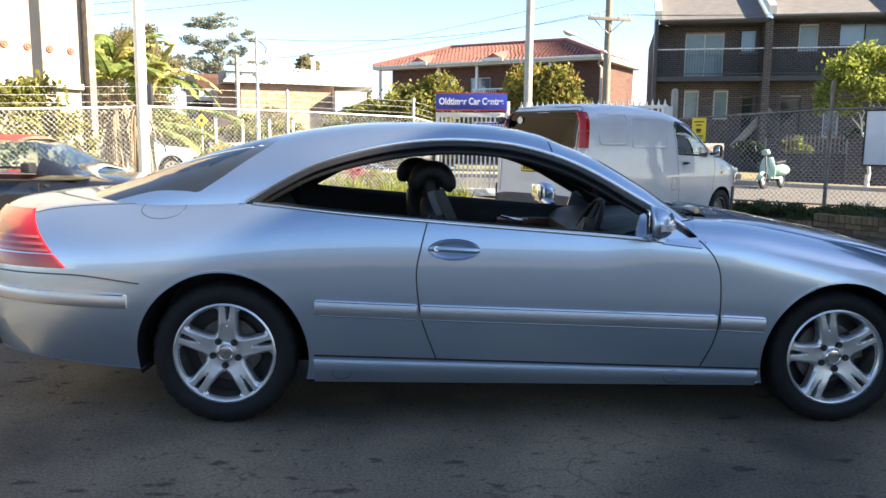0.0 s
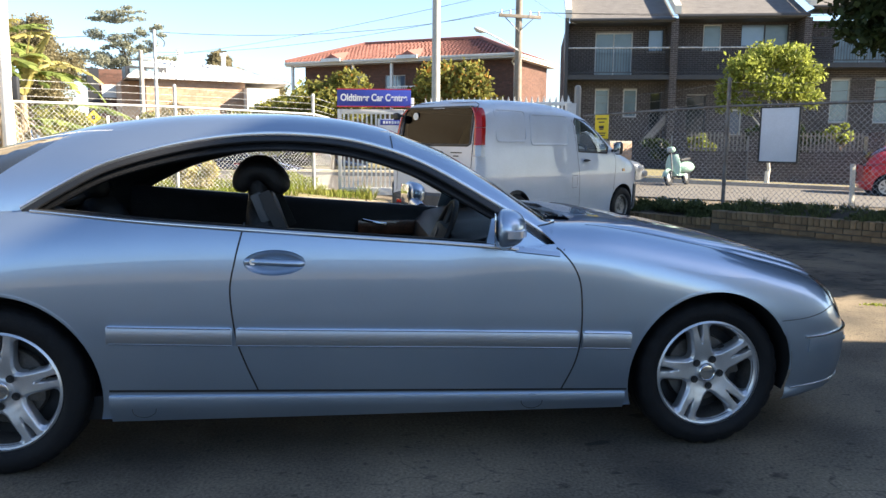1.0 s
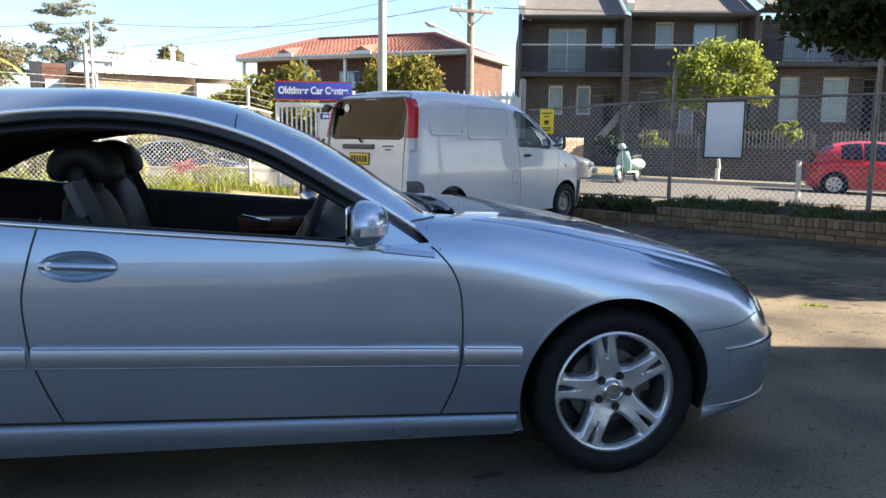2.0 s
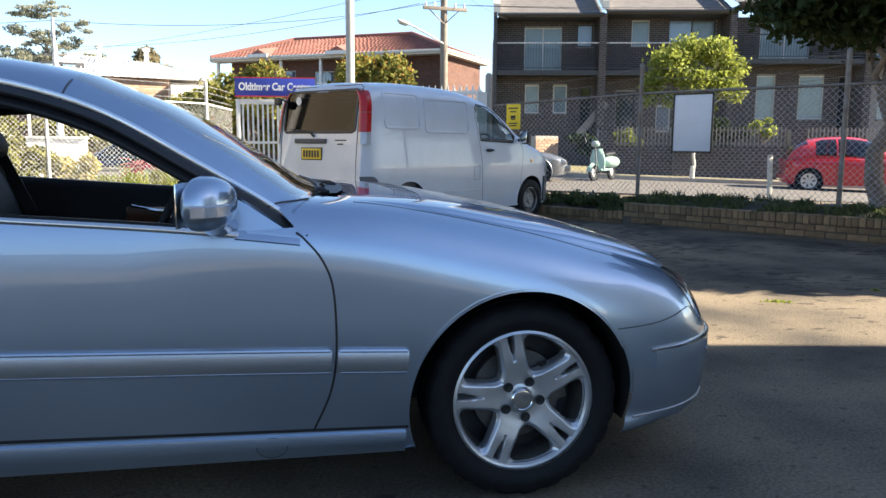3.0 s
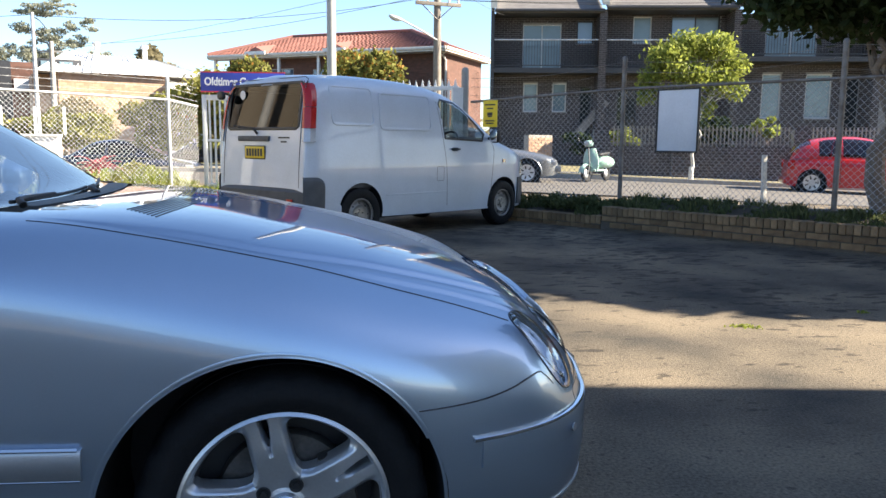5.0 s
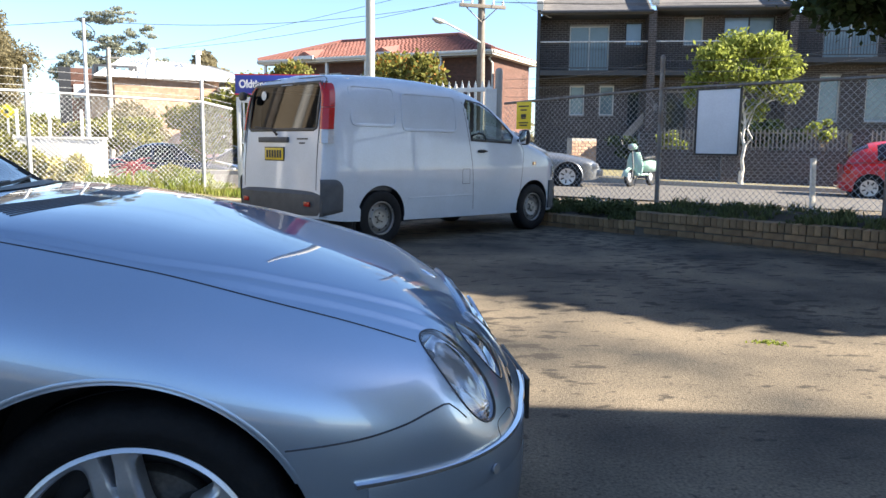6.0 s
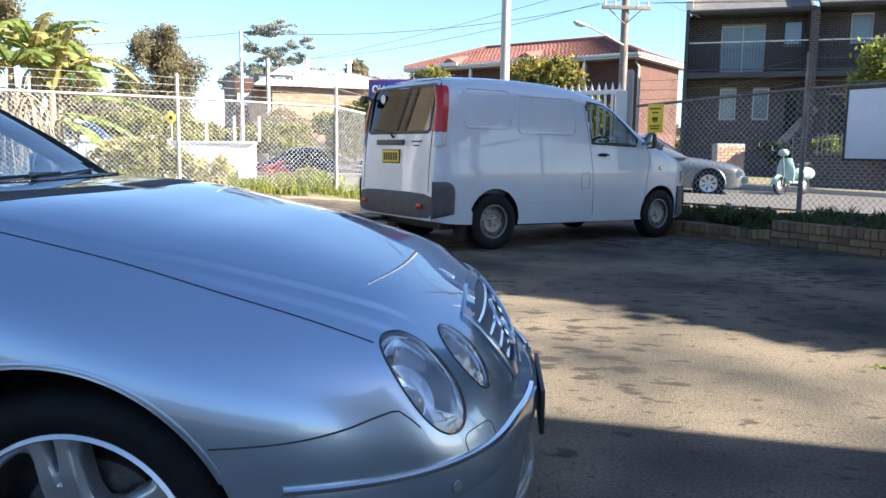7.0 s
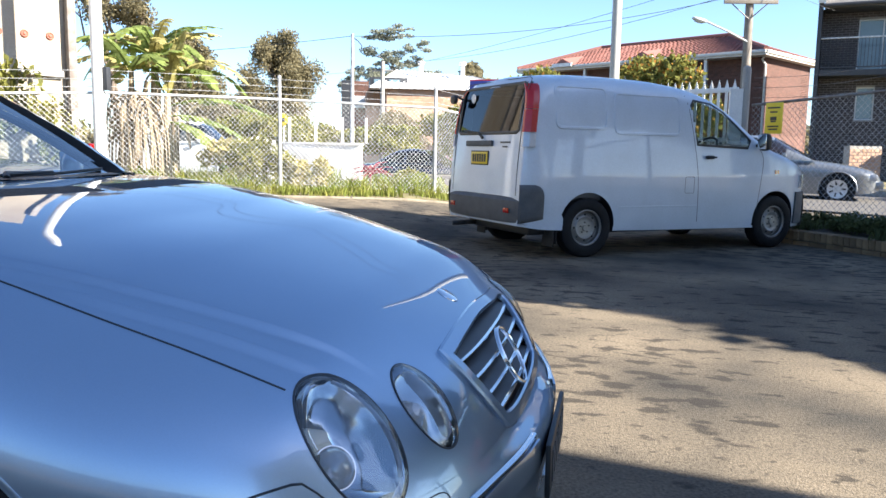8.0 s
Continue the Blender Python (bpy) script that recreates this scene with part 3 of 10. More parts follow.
SEAM_F = lerp_table([(3.18, 0.545), (3.23, 0.549), (3.362, 0.562), (3.46, 0.60)])
coupe = thing("silver_coupe", "silver two-door coupe with lowered windows, parked on asphalt", "car")
shell = bmnew()
xs = sorted(set([round(TAIL + 0.30 * (i / 24) ** 2, 4) for i in range(25)] + [round(-0.94 + i * 0.0155, 4) for i in range(int((3.35 + 0.94) / 0.0155))] + [round(NOSE - 0.405 * (i / 34) ** 2, 4) for i in range(35)]))
rows = []
for x in xs:
    sec = coupe_section(x)
    near = [Vector((x, MID - s, z)) for s, z in sec]
    far = [Vector((x, MID + s, z)) for s, z in sec[-2::-1]]
    rows.append(near + far)
grid(shell, rows)
bmesh.ops.remove_doubles(shell, verts=shell.verts, dist=0.0004)
bmesh.ops.recalc_face_normals(shell, faces=shell.faces)
# cabin well: nothing under the roof above the belt
bmesh.ops.delete(shell, geom=[f for f in shell.faces if (c := f.calc_center_median()) and -0.42 < c.x < 2.36 and abs(c.y - MID) < 0.91 and c.z > BELT(c.x) - 0.012 and c.x < 2.39 - 0.12 * ((c.y - MID) / 0.85) ** 2 and (0.0 < c.x < 2.215 - 0.95 * max(c.z - 0.876, 0) or abs(c.y - MID) < 0.62)], context="FACES")
for v in shell.verts:
    if v.is_boundary and 2.05 < v.co.x < 2.25 and 0.872 < v.co.z < 0.98 and abs(v.co.y - MID) > 0.7:
        v.co = side_pt(2.215 - 0.95 * (v.co.z - 0.876), v.co.z, 0, -1 if v.co.y < MID else 1)[0]
for v in shell.verts:
    if v.is_boundary and 0.0 < v.co.x < 2.215 and abs(v.co.y - MID) > 0.7 and abs(v.co.z - BELT(v.co.x) + 0.012) < 0.035:
        v.co = side_pt(v.co.x, BELT(v.co.x) - 0.012, 0, -1 if v.co.y < MID else 1)[0]
# wheel arches
ARCH = {0.0: 0.396, WB: 0.364}
for hx, r in ARCH.items():
    circle = [(hx + r * math.cos(a), HUB_Z + r * math.sin(a)) for a in steps(0, 2 * math.pi, 96)[:-1]]
    bmesh.ops.delete(shell, geom=[f for f in shell.faces if (c := f.calc_center_median()) and math.hypot(c.x - hx, c.z - HUB_Z) < r and abs(c.y - MID) > 0.45], context="FACES")
    snap(shell, circle, lambda x, z, c: side_pt(x, z, 0, -1 if c.y < MID else 1)[0] if z > coupe_low(x) + 0.01 else c, 0.03, lambda c: abs(c.y - MID) > 0.5)

# lamps: centre, long axis, short axis, half lengths (driver's side; the other side is its mirror)
LAMPS = [((3.524, 0.262, 0.618), (0.655, -0.07, -0.752), (0.42, 0.865, 0.27), 0.120, 0.078, "outer"),
         ((3.600, 0.432, 0.628), (0.645, -0.09, -0.757), (0.265, 0.955, 0.115), 0.085, 0.060, "inner")]
GRILLE = [(-0.335, 0.680), (-0.18, 0.693), (0, 0.698), (0.18, 0.693), (0.335, 0.680), (0.315, 0.62), (0.275, 0.555), (0.225, 0.527), (0, 0.518), (-0.225, 0.527), (-0.275, 0.555), (-0.315, 0.62)]


def lamp_frame(lamp, sg):
    c, u, v = (Vector(q) for q in lamp[:3])
    if sg > 0:
        c.y = 2 * MID - c.y
        u.y, v.y = -u.y, -v.y
    u.normalize()
    v = (v - u * v.dot(u)).normalized()
    n = u.cross(v).normalized()
    return c, u, v, (n if n.x > 0 else -n)


skin = BVHTree.FromBMesh(shell)


def front_hit(y, z):
    p, n, _, _ = skin.ray_cast(Vector((5, y, z)), Vector((-1, 0, 0)))
    return (p, n if n.x > 0 else -n) if p else (Vector((3.6, y, z)), Vector((1, 0, 0)))


def lamp_edge(lamp, sg, k=1.0, n=48):
    """Points on the skin round a lamp, with normals."""
    c, u, v, nn = lamp_frame(lamp, sg)
    out = []
    for q in steps(0, 2 * math.pi, n)[:-1]:
        o = c + (u * (lamp[3] * math.cos(q)) + v * (lamp[4] * math.sin(q))) * k
        p, m, _, _ = skin.ray_cast(o + nn * 0.12, -nn)
        out.append((p, m if m.dot(nn) > 0 else -m) if p and (p - o).length < 0.11 else (o, nn))
    return out


def in_lamp(lamp, sg, p, k=1.0):
    c, u, v, nn = lamp_frame(lamp, sg)
    d = p - c
    return abs(d.dot(nn)) < 0.09 and (d.dot(u) / lamp[3]) ** 2 + (d.dot(v) / lamp[4]) ** 2 < k * k


HANDLE = [(1.065 + 0.118 * math.cos(q), 0.843 + 0.05 * math.sin(q)) for q in steps(0, 2 * math.pi, 40)[:-1]]
dead = []
for f in shell.faces:
    c = f.calc_center_median()
    if c.x > 3.3 and (any(in_lamp(q, -1 if c.y < MID else 1, c, 1.0) for q in LAMPS) or (c.x > 3.55 and inside(GRILLE, c.y - MID, c.z))):
        dead.append(f)
    elif c.x > 3.15 and c.z < (SEAM_F(c.x) if c.x < 3.44 else 0.53) - 0.045:
        dead.append(f)
    elif c.y < 0.3 and inside(HANDLE, c.x, c.z):
        dead.append(f)
bmesh.ops.delete(shell, geom=dead, context="FACES")
snap(shell, HANDLE, lambda x, z, c: side_pt(x, z)[0], 0.02, lambda c: c.y < 0.3)
for q in LAMPS:
    for sg in (-1, 1):
        rim = [p for p, _ in lamp_edge(q, sg, 1.0, 96)]
        for v in shell.verts:
            if v.is_boundary and v.co.x > 3.3 and (v.co.y < MID) == (sg < 0):
                near = min(rim, key=lambda p: (p - v.co).length_squared)
                if (near - v.co).length < 0.022:
                    v.co = near
door_bm = split(shell, lambda c: c.y < 0.3 and inside(DOOR, c.x, c.z))
far_door = split(shell, lambda c: c.y > 1.5 and inside(DOOR, c.x, c.z))
SEAM_R = lerp_table([(-1.26, 0.715), (-0.7, 0.715), (-0.33, 0.675)])
rear_bumper = split(shell, lambda c: c.x < -0.33 and c.z < SEAM_R(c.x))
bonnet_edge = lerp_table([(2.30, 0.70), (2.6, 0.722), (3.0, 0.725), (3.3, 0.715), (3.46, 0.70), (3.52, 0.60), (3.62, 0.40)])
bonnet = split(shell, lambda c: c.x > 2.36 and abs(c.y - MID) < bonnet_edge(c.x) and c.z > 0.55)
boot = split(shell, lambda c: c.x < -0.36 and abs(c.y - MID) < 0.66 and c.z > 0.78)
part("body", shell, silver, coupe)
near_door = part("door", door_bm, silver, coupe, "silver driver's door with its window down")
other_door = part("door", far_door, silver, coupe)
rear_bump = part("rear_bumper", rear_bumper, silver, coupe)
bonnet_ob = part("bonnet", bonnet, silver, coupe)
part("boot_lid", boot, silver, coupe)


# front bumper: a loft of its own, fuller than the wings and running out into them at the top
BUMP_IN = lerp_table([(0.195, 0.030), (0.21, 0.006), (0.235, 0.0), (0.262, 0.012), (0.30, 0.017), (0.38, 0.008), (0.44, 0.0), (0.49, 0.002), (0.53, 0.018), (0.56, 0.045), (0.59, 0.085), (0.62, 0.13)])
BUMP_TOP = lerp_table([(0.0, 0.566), (0.05, 0.568), (0.12, 0.573), (0.20, 0.586), (0.26, 0.600), (0.295, 0.604), (0.33, 0.560), (0.37, 0.534), (0.5, 0.532), (0.7, 0.524), (1.0, 0.518)])


def bumper_pt(u, z, off=0.0, sg=-1):
    """u 0 at the wheel arch, 1 at the middle; z height."""
    k = 1 - BUMP_IN(z) / 0.9
    x0, x1, w, e = 2.85, 3.79, 0.935, 2 / 2.3
    xa = WB + math.sqrt(max(0.368 ** 2 - (z - HUB_Z) ** 2, 0.0))
    a0 = math.asin(min((xa - x0) / ((x1 - x0) * k), 1) ** (1 / e))
    a = a0 + (math.pi / 2 - a0) * u

    def at(q):
        return Vector((x0 + (x1 - x0) * k * max(math.sin(q), 0) ** e, MID + sg * w * k * max(math.cos(q), 0.0) ** e, z))
    p = at(a)
    d = at(min(a + 0.01, math.pi / 2)) - at(a - 0.01)
    n = Vector((d.y, -d.x, 0)).normalized()
    if n.dot(Vector((p.x - 2.6, p.y - MID, 0))) < 0:
        n = -n
    hit = skin.ray_cast(p + n * 0.25, -n)[0]
    if hit is not None and (hit - p).length < 0.2:
        d = (hit - p).dot(n) + 0.002
        soft = 0.5 * (d + math.sqrt(d * d + 0.00012))
        q = smooth01(BUMP_TOP(u) - 0.055, BUMP_TOP(u), z)
        p = p + n * (soft + (d - soft) * q)
    return p + n * off, n


bm = bmnew()
zs = [0.0, 0.025, 0.05, 0.075, 0.1, 0.13, 0.16, 0.2, 0.25, 0.3, 0.36, 0.42, 0.48, 0.54, 0.6, 0.66, 0.71, 0.75, 0.79, 0.83, 0.865, 0.895, 0.92, 0.94, 0.96, 0.98, 1.0]
us = [i / 60 for i in range(61)]
rows = []
for f in zs:
    side = [(u, 0.195 + (BUMP_TOP(u) - 0.195) * f) for u in us]
    rows.append([bumper_pt(u, z)[0] for u, z in side] + [bumper_pt(u, z, 0, 1)[0] for u, z in side[-2::-1]])
grid(bm, rows)
bmesh.ops.remove_doubles(bm, verts=bm.verts, dist=0.0003)
bmesh.ops.recalc_face_normals(bm, faces=bm.faces)
front_bump = part("front_bumper", bm, silver, coupe)

def cowl_x(sv):
    return 2.33 - 0.20 * sv * sv


def to_cowl(x, sv, z):
    """Lets the foot of the screen pillars run out into the wings."""
    xc = cowl_x(sv)
    length = 0.05 + 0.03 * smooth01(0.58, 0.74, sv)
    k = smooth01(xc - length, xc, x)
    return z + (top_pt(x, sv)[0].z + 0.0015 - z) * k if k > 0 else z


# cabin shell: roof, pillars and screens out of one loft
ws_edge = lerp_table([(1.53, 0.56), (1.60, 0.578), (1.83, 0.618), (2.0, 0.670), (2.10, 0.698), (2.18, 0.706), (2.24, 0.706), (2.30, 0.695), (2.45, 0.655)])
rw_edge = lerp_table([(-0.80, 0.565), (-0.4, 0.65), (-0.2, 0.715), (-0.12, 0.735), (-0.03, 0.728), (0.06, 0.70), (0.15, 0.645), (0.23, 0.54), (0.33, 0.44)])
cab = bmnew()
rows = []
cxs = sorted(set(steps(-0.80, 2.45, 230) + [0.33, 1.53]))


def glass_edge(x):
    return rw_edge(x) if x < 0.33 else ws_edge(x) if x > 1.53 else 0.44 + 0.12 * (x - 0.33) / 1.2


def edge_u(c, n):
    """Where on the section the glass ends, so that one line of the loft follows it."""
    lo, hi = 0.0, 1.0
    for _ in range(40):
        m = (lo + hi) / 2
        lo, hi = (m, hi) if bulge_dir(m, n)[0] > c else (lo, m)
    return lo


for x in cxs:
    sec = []
    zt, wd = cab_top(x), cab_w(x)
    ue = edge_u(glass_edge(x) / wd, cab_n(x))
    for u in steps(0, ue, 36)[:-1] + steps(ue, 1, 24):
        c, q = bulge_dir(u, cab_n(x))
        sv = wd * c
        xv = min(x, cowl_x(sv))
        sec.append((xv, sv, to_cowl(xv, sv, CAB_Z + (zt - CAB_Z) * q)))
    rows.append([Vector((xv, MID - sv, z)) for xv, sv, z in sec] + [Vector((xv, MID + sv, z)) for xv, sv, z in sec[-2::-1]])
grid(cab, rows)
bmesh.ops.remove_doubles(cab, verts=cab.verts, dist=0.0004)
bmesh.ops.recalc_face_normals(cab, faces=cab.faces)
if sum(f.normal.z for f in cab.faces) < 0:
    bmesh.ops.reverse_faces(cab, faces=cab.faces)
opening = arc + [(2.2, BELT(2.2)), (1.4, BELT(1.4)), (0.555, BELT(0.555)), (0.12, BELT(0.12))]
bmesh.ops.delete(cab, geom=[f for f in cab.faces if (c := f.calc_center_median()) and (inside(opening, c.x, c.z) and abs(c.y - MID) > 0.45)], context="FACES")
bmesh.ops.delete(cab, geom=[f for f in cab.faces if (c := f.calc_center_median()) and 0.1 < c.x < 2.2 and c.z < BELT(c.x)], context="FACES")
snap(cab, opening, lambda x, z, c: cab_pt(x, z, 0, -1 if c.y < MID else 1)[0], 0.03, lambda c: abs(c.y - MID) > 0.45 and 0.05 < c.x < 2.3)
windscreen = split(cab, lambda c: c.x > 1.53 and abs(c.y - MID) < ws_edge(c.x))
# far side only: black strip painted for a view-dependent dark edge of the glass
far_dark_edge = split(windscreen, lambda c: c.y > MID and abs(c.y - MID) > ws_edge(c.x) - 0.14)
rear_glass = split(cab, lambda c: c.x < 0.33 and abs(c.y - MID) < rw_edge(c.x))
rear_frit = split(rear_glass, lambda c: abs(c.y - MID) > rw_edge(c.x) - 0.095 or c.x > 0.27 or c.x < -0.70)
roof_in = cab.copy()
for v in roof_in.verts:
    v.co = Vector((v.co.x, MID + (v.co.y - MID) * 0.975, v.co.z - 0.022 * smooth01(0.9, 1.2, v.co.z)))
bmesh.ops.reverse_faces(roof_in, faces=roof_in.faces)
bmesh.ops.delete(roof_in, geom=[f for f in roof_in.faces if f.calc_center_median().x > 2.05], context="FACES")
part("roof", cab, silver, coupe)
part("headliner", roof_in, leather, coupe, "black cloth roof lining")
part("windscreen", windscreen, screen_glass, coupe).visible_shadow = False
part("rear_window", rear_glass, tint_glass, coupe).visible_shadow = False
part("rear_window_border", rear_frit, window_dark, coupe)
part("windscreen_border", far_dark_edge, matt_black, coupe, "black strip painted for the dark look of the far windscreen edge")


# ---- coupe: wheels, trim, lamps, cabin fittings ----
def wheel(name, parent, at, R, width, rim_r, face, spokes=True):
    """A wheel whose outer face looks along local -y."""
    hub = new(name)
    hub.empty_display_size = 0.1
    hub.parent = parent
    hub.matrix_basis = at
    rot = Matrix.Rotation(radians(90), 4, "X")
    w = width / 2
    t = bmnew()
    prof = [(rim_r - 0.006, -w * 0.72), (rim_r + 0.012, -w * 0.92), (rim_r + 0.035, -w), (R - 0.045, -w * 1.0), (R - 0.018, -w * 0.93), (R - 0.004, -w * 0.80), (R, -w * 0.6), (R, -w * 0.33), (R - 0.008, -w * 0.31), (R - 0.008, -w * 0.26), (R, -w * 0.24), (R, w * 0.24), (R - 0.008, w * 0.26), (R - 0.008, w * 0.31), (R, w * 0.33), (R, w * 0.6), (R - 0.004, w * 0.8), (R - 0.018, w * 0.93), (R - 0.045, w), (rim_r + 0.035, w), (rim_r + 0.012, w * 0.92), (rim_r - 0.006, w * 0.72)]
    rings = lathe(t, prof, 96, rot)
    for i in (3, 4, 5, 6, 15, 16, 17, 18):
        for k, v in enumerate(rings[i]):
            if k % 4 == 0 and (i not in (3, 18) or k % 8 == 0):
                d = Vector((v.co.x, 0, v.co.z)).normalized()
                v.co -= d * 0.007
    part("tyre", t, rubber, hub, "black rubber tyre")
    t = bmnew()
    lathe(t, [(rim_r - 0.004, w * 0.9), (rim_r + 0.004, w * 0.86), (rim_r + 0.003, w * 0.80), (rim_r - 0.008, w * 0.775), (rim_r - 0.014, w * 0.70)], 72, rot)
    part("rim", t, face, hub)
    t = bmnew()
    lathe(t, [(rim_r - 0.014, w * 0.70), (rim_r - 0.026, w * 0.2), (rim_r - 0.03, -w * 0.8)], 72, rot)
    part("rim_barrel", t, brake_metal, hub)
    yf = w * 0.80
    if spokes:
        # one cast face: five broad spokes, each with a narrow slot, rounded openings between them
        r_out, half_w = rim_r - 0.017, 0.045
        hgt = lerp_table([(0.0, yf - 0.020), (0.06, yf - 0.020), (0.10, yf - 0.014), (0.15, yf - 0.007), (0.19, yf - 0.006), (rim_r, yf - 0.004)])

        def smax(a, b, k):
            h = max(k - abs(a - b), 0.0) / k
            return max(a, b) + h * h * k * 0.25

        def opening(r, a):
            """Distance outside the nearest opening (negative within it), for a point of the face."""
            b = (a - math.pi / 2 - radians(36)) % radians(72)
            b = b - radians(72) if b > radians(36) else b
            edge = half_w - r * math.sin(radians(36) - abs(b))
            return smax(smax(edge, r - r_out, 0.030), 0.090 - r, 0.03)

        def slot(r, a):
            b = (a - math.pi / 2 + radians(36)) % radians(72) - radians(36)
            lat = r * math.sin(b)
            wide = 0.0015 + 0.0075 * smooth01(0.130, 0.205, r)
            return max(abs(lat) - wide, 0.132 - r, r - 0.222)

        t = bmnew()
        na = 320
        rr = steps(0.03, 0.085, 5) + steps(0.09, rim_r - 0.003, 46)
        pts = {}
        for i, r in enumerate(rr):
            for k in range(na):
                a = 2 * math.pi * k / na
                f, g = opening(r, a), slot(r, a)
                y = hgt(r) - 0.014 * (1 - smooth01(-0.001, 0.011, f)) - 0.012 * (1 - smooth01(-0.003, 0.004, g))
                pts[i, k] = t.verts.new((r * math.cos(a), -y, r * math.sin(a)))
        for i in range(len(rr) - 1):
            for k in range(na):
                rm, am = (rr[i] + rr[i + 1]) / 2, 2 * math.pi * (k + 0.5) / na
                if opening(rm, am) > -0.0005 and slot(rm, am) > -0.0015:
                    t.faces.new((pts[i, k], pts[i, (k + 1) % na], pts[i + 1, (k + 1) % na], pts[i + 1, k]))
        bmesh.ops.delete(t, geom=[v for v in t.verts if not v.link_faces], context="VERTS")
        for v in t.verts:
            r = math.hypot(v.co.x, v.co.z)
            if not v.is_boundary or r < 0.06 or r > rim_r - 0.006:
                continue
            a = math.atan2(v.co.z, v.co.x)
            shape = opening if abs(opening(r, a)) < 0.006 else slot
            for _ in range(3):
                x, z, e = v.co.x, v.co.z, 0.0004

                def val(x, z):
                    return shape(math.hypot(x, z), math.atan2(z, x))
                d = val(x, z)
                gx, gq = (val(x + e, z) - val(x - e, z)) / (2 * e), (val(x, z + e) - val(x, z - e)) / (2 * e)
                q = gx * gx + gq * gq
                if q > 0.05 and abs(d) < 0.006:
                    v.co.x, v.co.z = x - gx * d / q, z - gq * d / q
        rim_edges = [e for e in t.edges if e.is_boundary and 0.05 < e.verts[0].co.length < 2]
        wall = bmesh.ops.extrude_edge_only(t, edges=rim_edges)["geom"]
        for v in wall:
            if isinstance(v, bmesh.types.BMVert):
                v.co.y += 0.045
        bmesh.ops.recalc_face_normals(t, faces=t.faces)
        part("spokes", t, face, hub, angle=50)
        t = bmnew()
        lathe(t, [(0.0, yf - 0.010), (0.036, yf - 0.010), (0.041, yf - 0.017), (0.050, yf - 0.0195), (0.052, yf - 0.024)], 60, rot)
        part("hub_face", t, face, hub)
        t = bmnew()
        lathe(t, [(0.0, yf - 0.003), (0.026, yf - 0.004), (0.031, yf - 0.005), (0.033, yf - 0.003), (0.036, yf - 0.006), (0.037, yf - 0.014)], 36, rot)
        part("hub_cap", t, chrome, hub, "plain chrome hub cap")
        for k in range(5):
            a = radians(54 + 72 * k)
            t = bmnew()
            m = Matrix.Translation((0.062 * math.cos(a), -(yf - 0.014), 0.062 * math.sin(a))) @ rot
            lathe(t, [(0.0, 0.007), (0.0075, 0.007), (0.0085, 0.003), (0.010, 0.0035), (0.0155, 0.0045), (0.0165, 0.0)], 14, m)
            part("wheel_bolt", t, black_trim, hub)
        t = bmnew()
        lathe(t, [(0.02, 0.01), (0.150, 0.01), (0.155, 0.0), (0.155, -0.02)], 48, rot)
        part("brake_disc", t, brake_metal, hub)
        t = bmnew()
        lathe(t, [(0.01, -0.03), (rim_r - 0.02, -0.03)], 48, rot)
        part("wheel_back", t, black_trim, hub)
        t = bmnew()
        box(t, (0.125, -0.03, 0.02), (0.07, 0.05, 0.13), None, 0.012)
        part("brake_caliper", t, brake_metal, hub)
    else:
        t = bmnew()
        lathe(t, [(0.0, yf - 0.012), (0.030, yf - 0.012), (0.036, yf - 0.030), (0.075, yf - 0.034), (0.095, yf - 0.030), (0.115, yf - 0.020), (0.135, yf - 0.035), (rim_r - 0.03, yf - 0.055), (rim_r - 0.022, yf - 0.04)], 60, rot)
        part("wheel_disc", t, face, hub)
        for k in range(8):
            a = radians(45 * k)
            t = bmnew()
            m = Matrix.Translation((0.133 * math.cos(a), -(yf - 0.030), 0.133 * math.sin(a))) @ Matrix.Rotation(-a, 4, "Y") @ rot
            lathe(t, [(0.0, 0.003), (0.011, 0.003), (0.012, -0.003)], 12, m)
            part("wheel_slot", t, black_trim, hub)
        for k in range(5):
            a = radians(20 + 72 * k)
            t = bmnew()
            lathe(t, [(0.0, 0.016), (0.007, 0.015), (0.009, 0.0)], 10, Matrix.Translation((0.055 * math.cos(a), -(yf - 0.034), 0.055 * math.sin(a))) @ rot)
            part("wheel_nut", t, brake_metal, hub)
    return hub


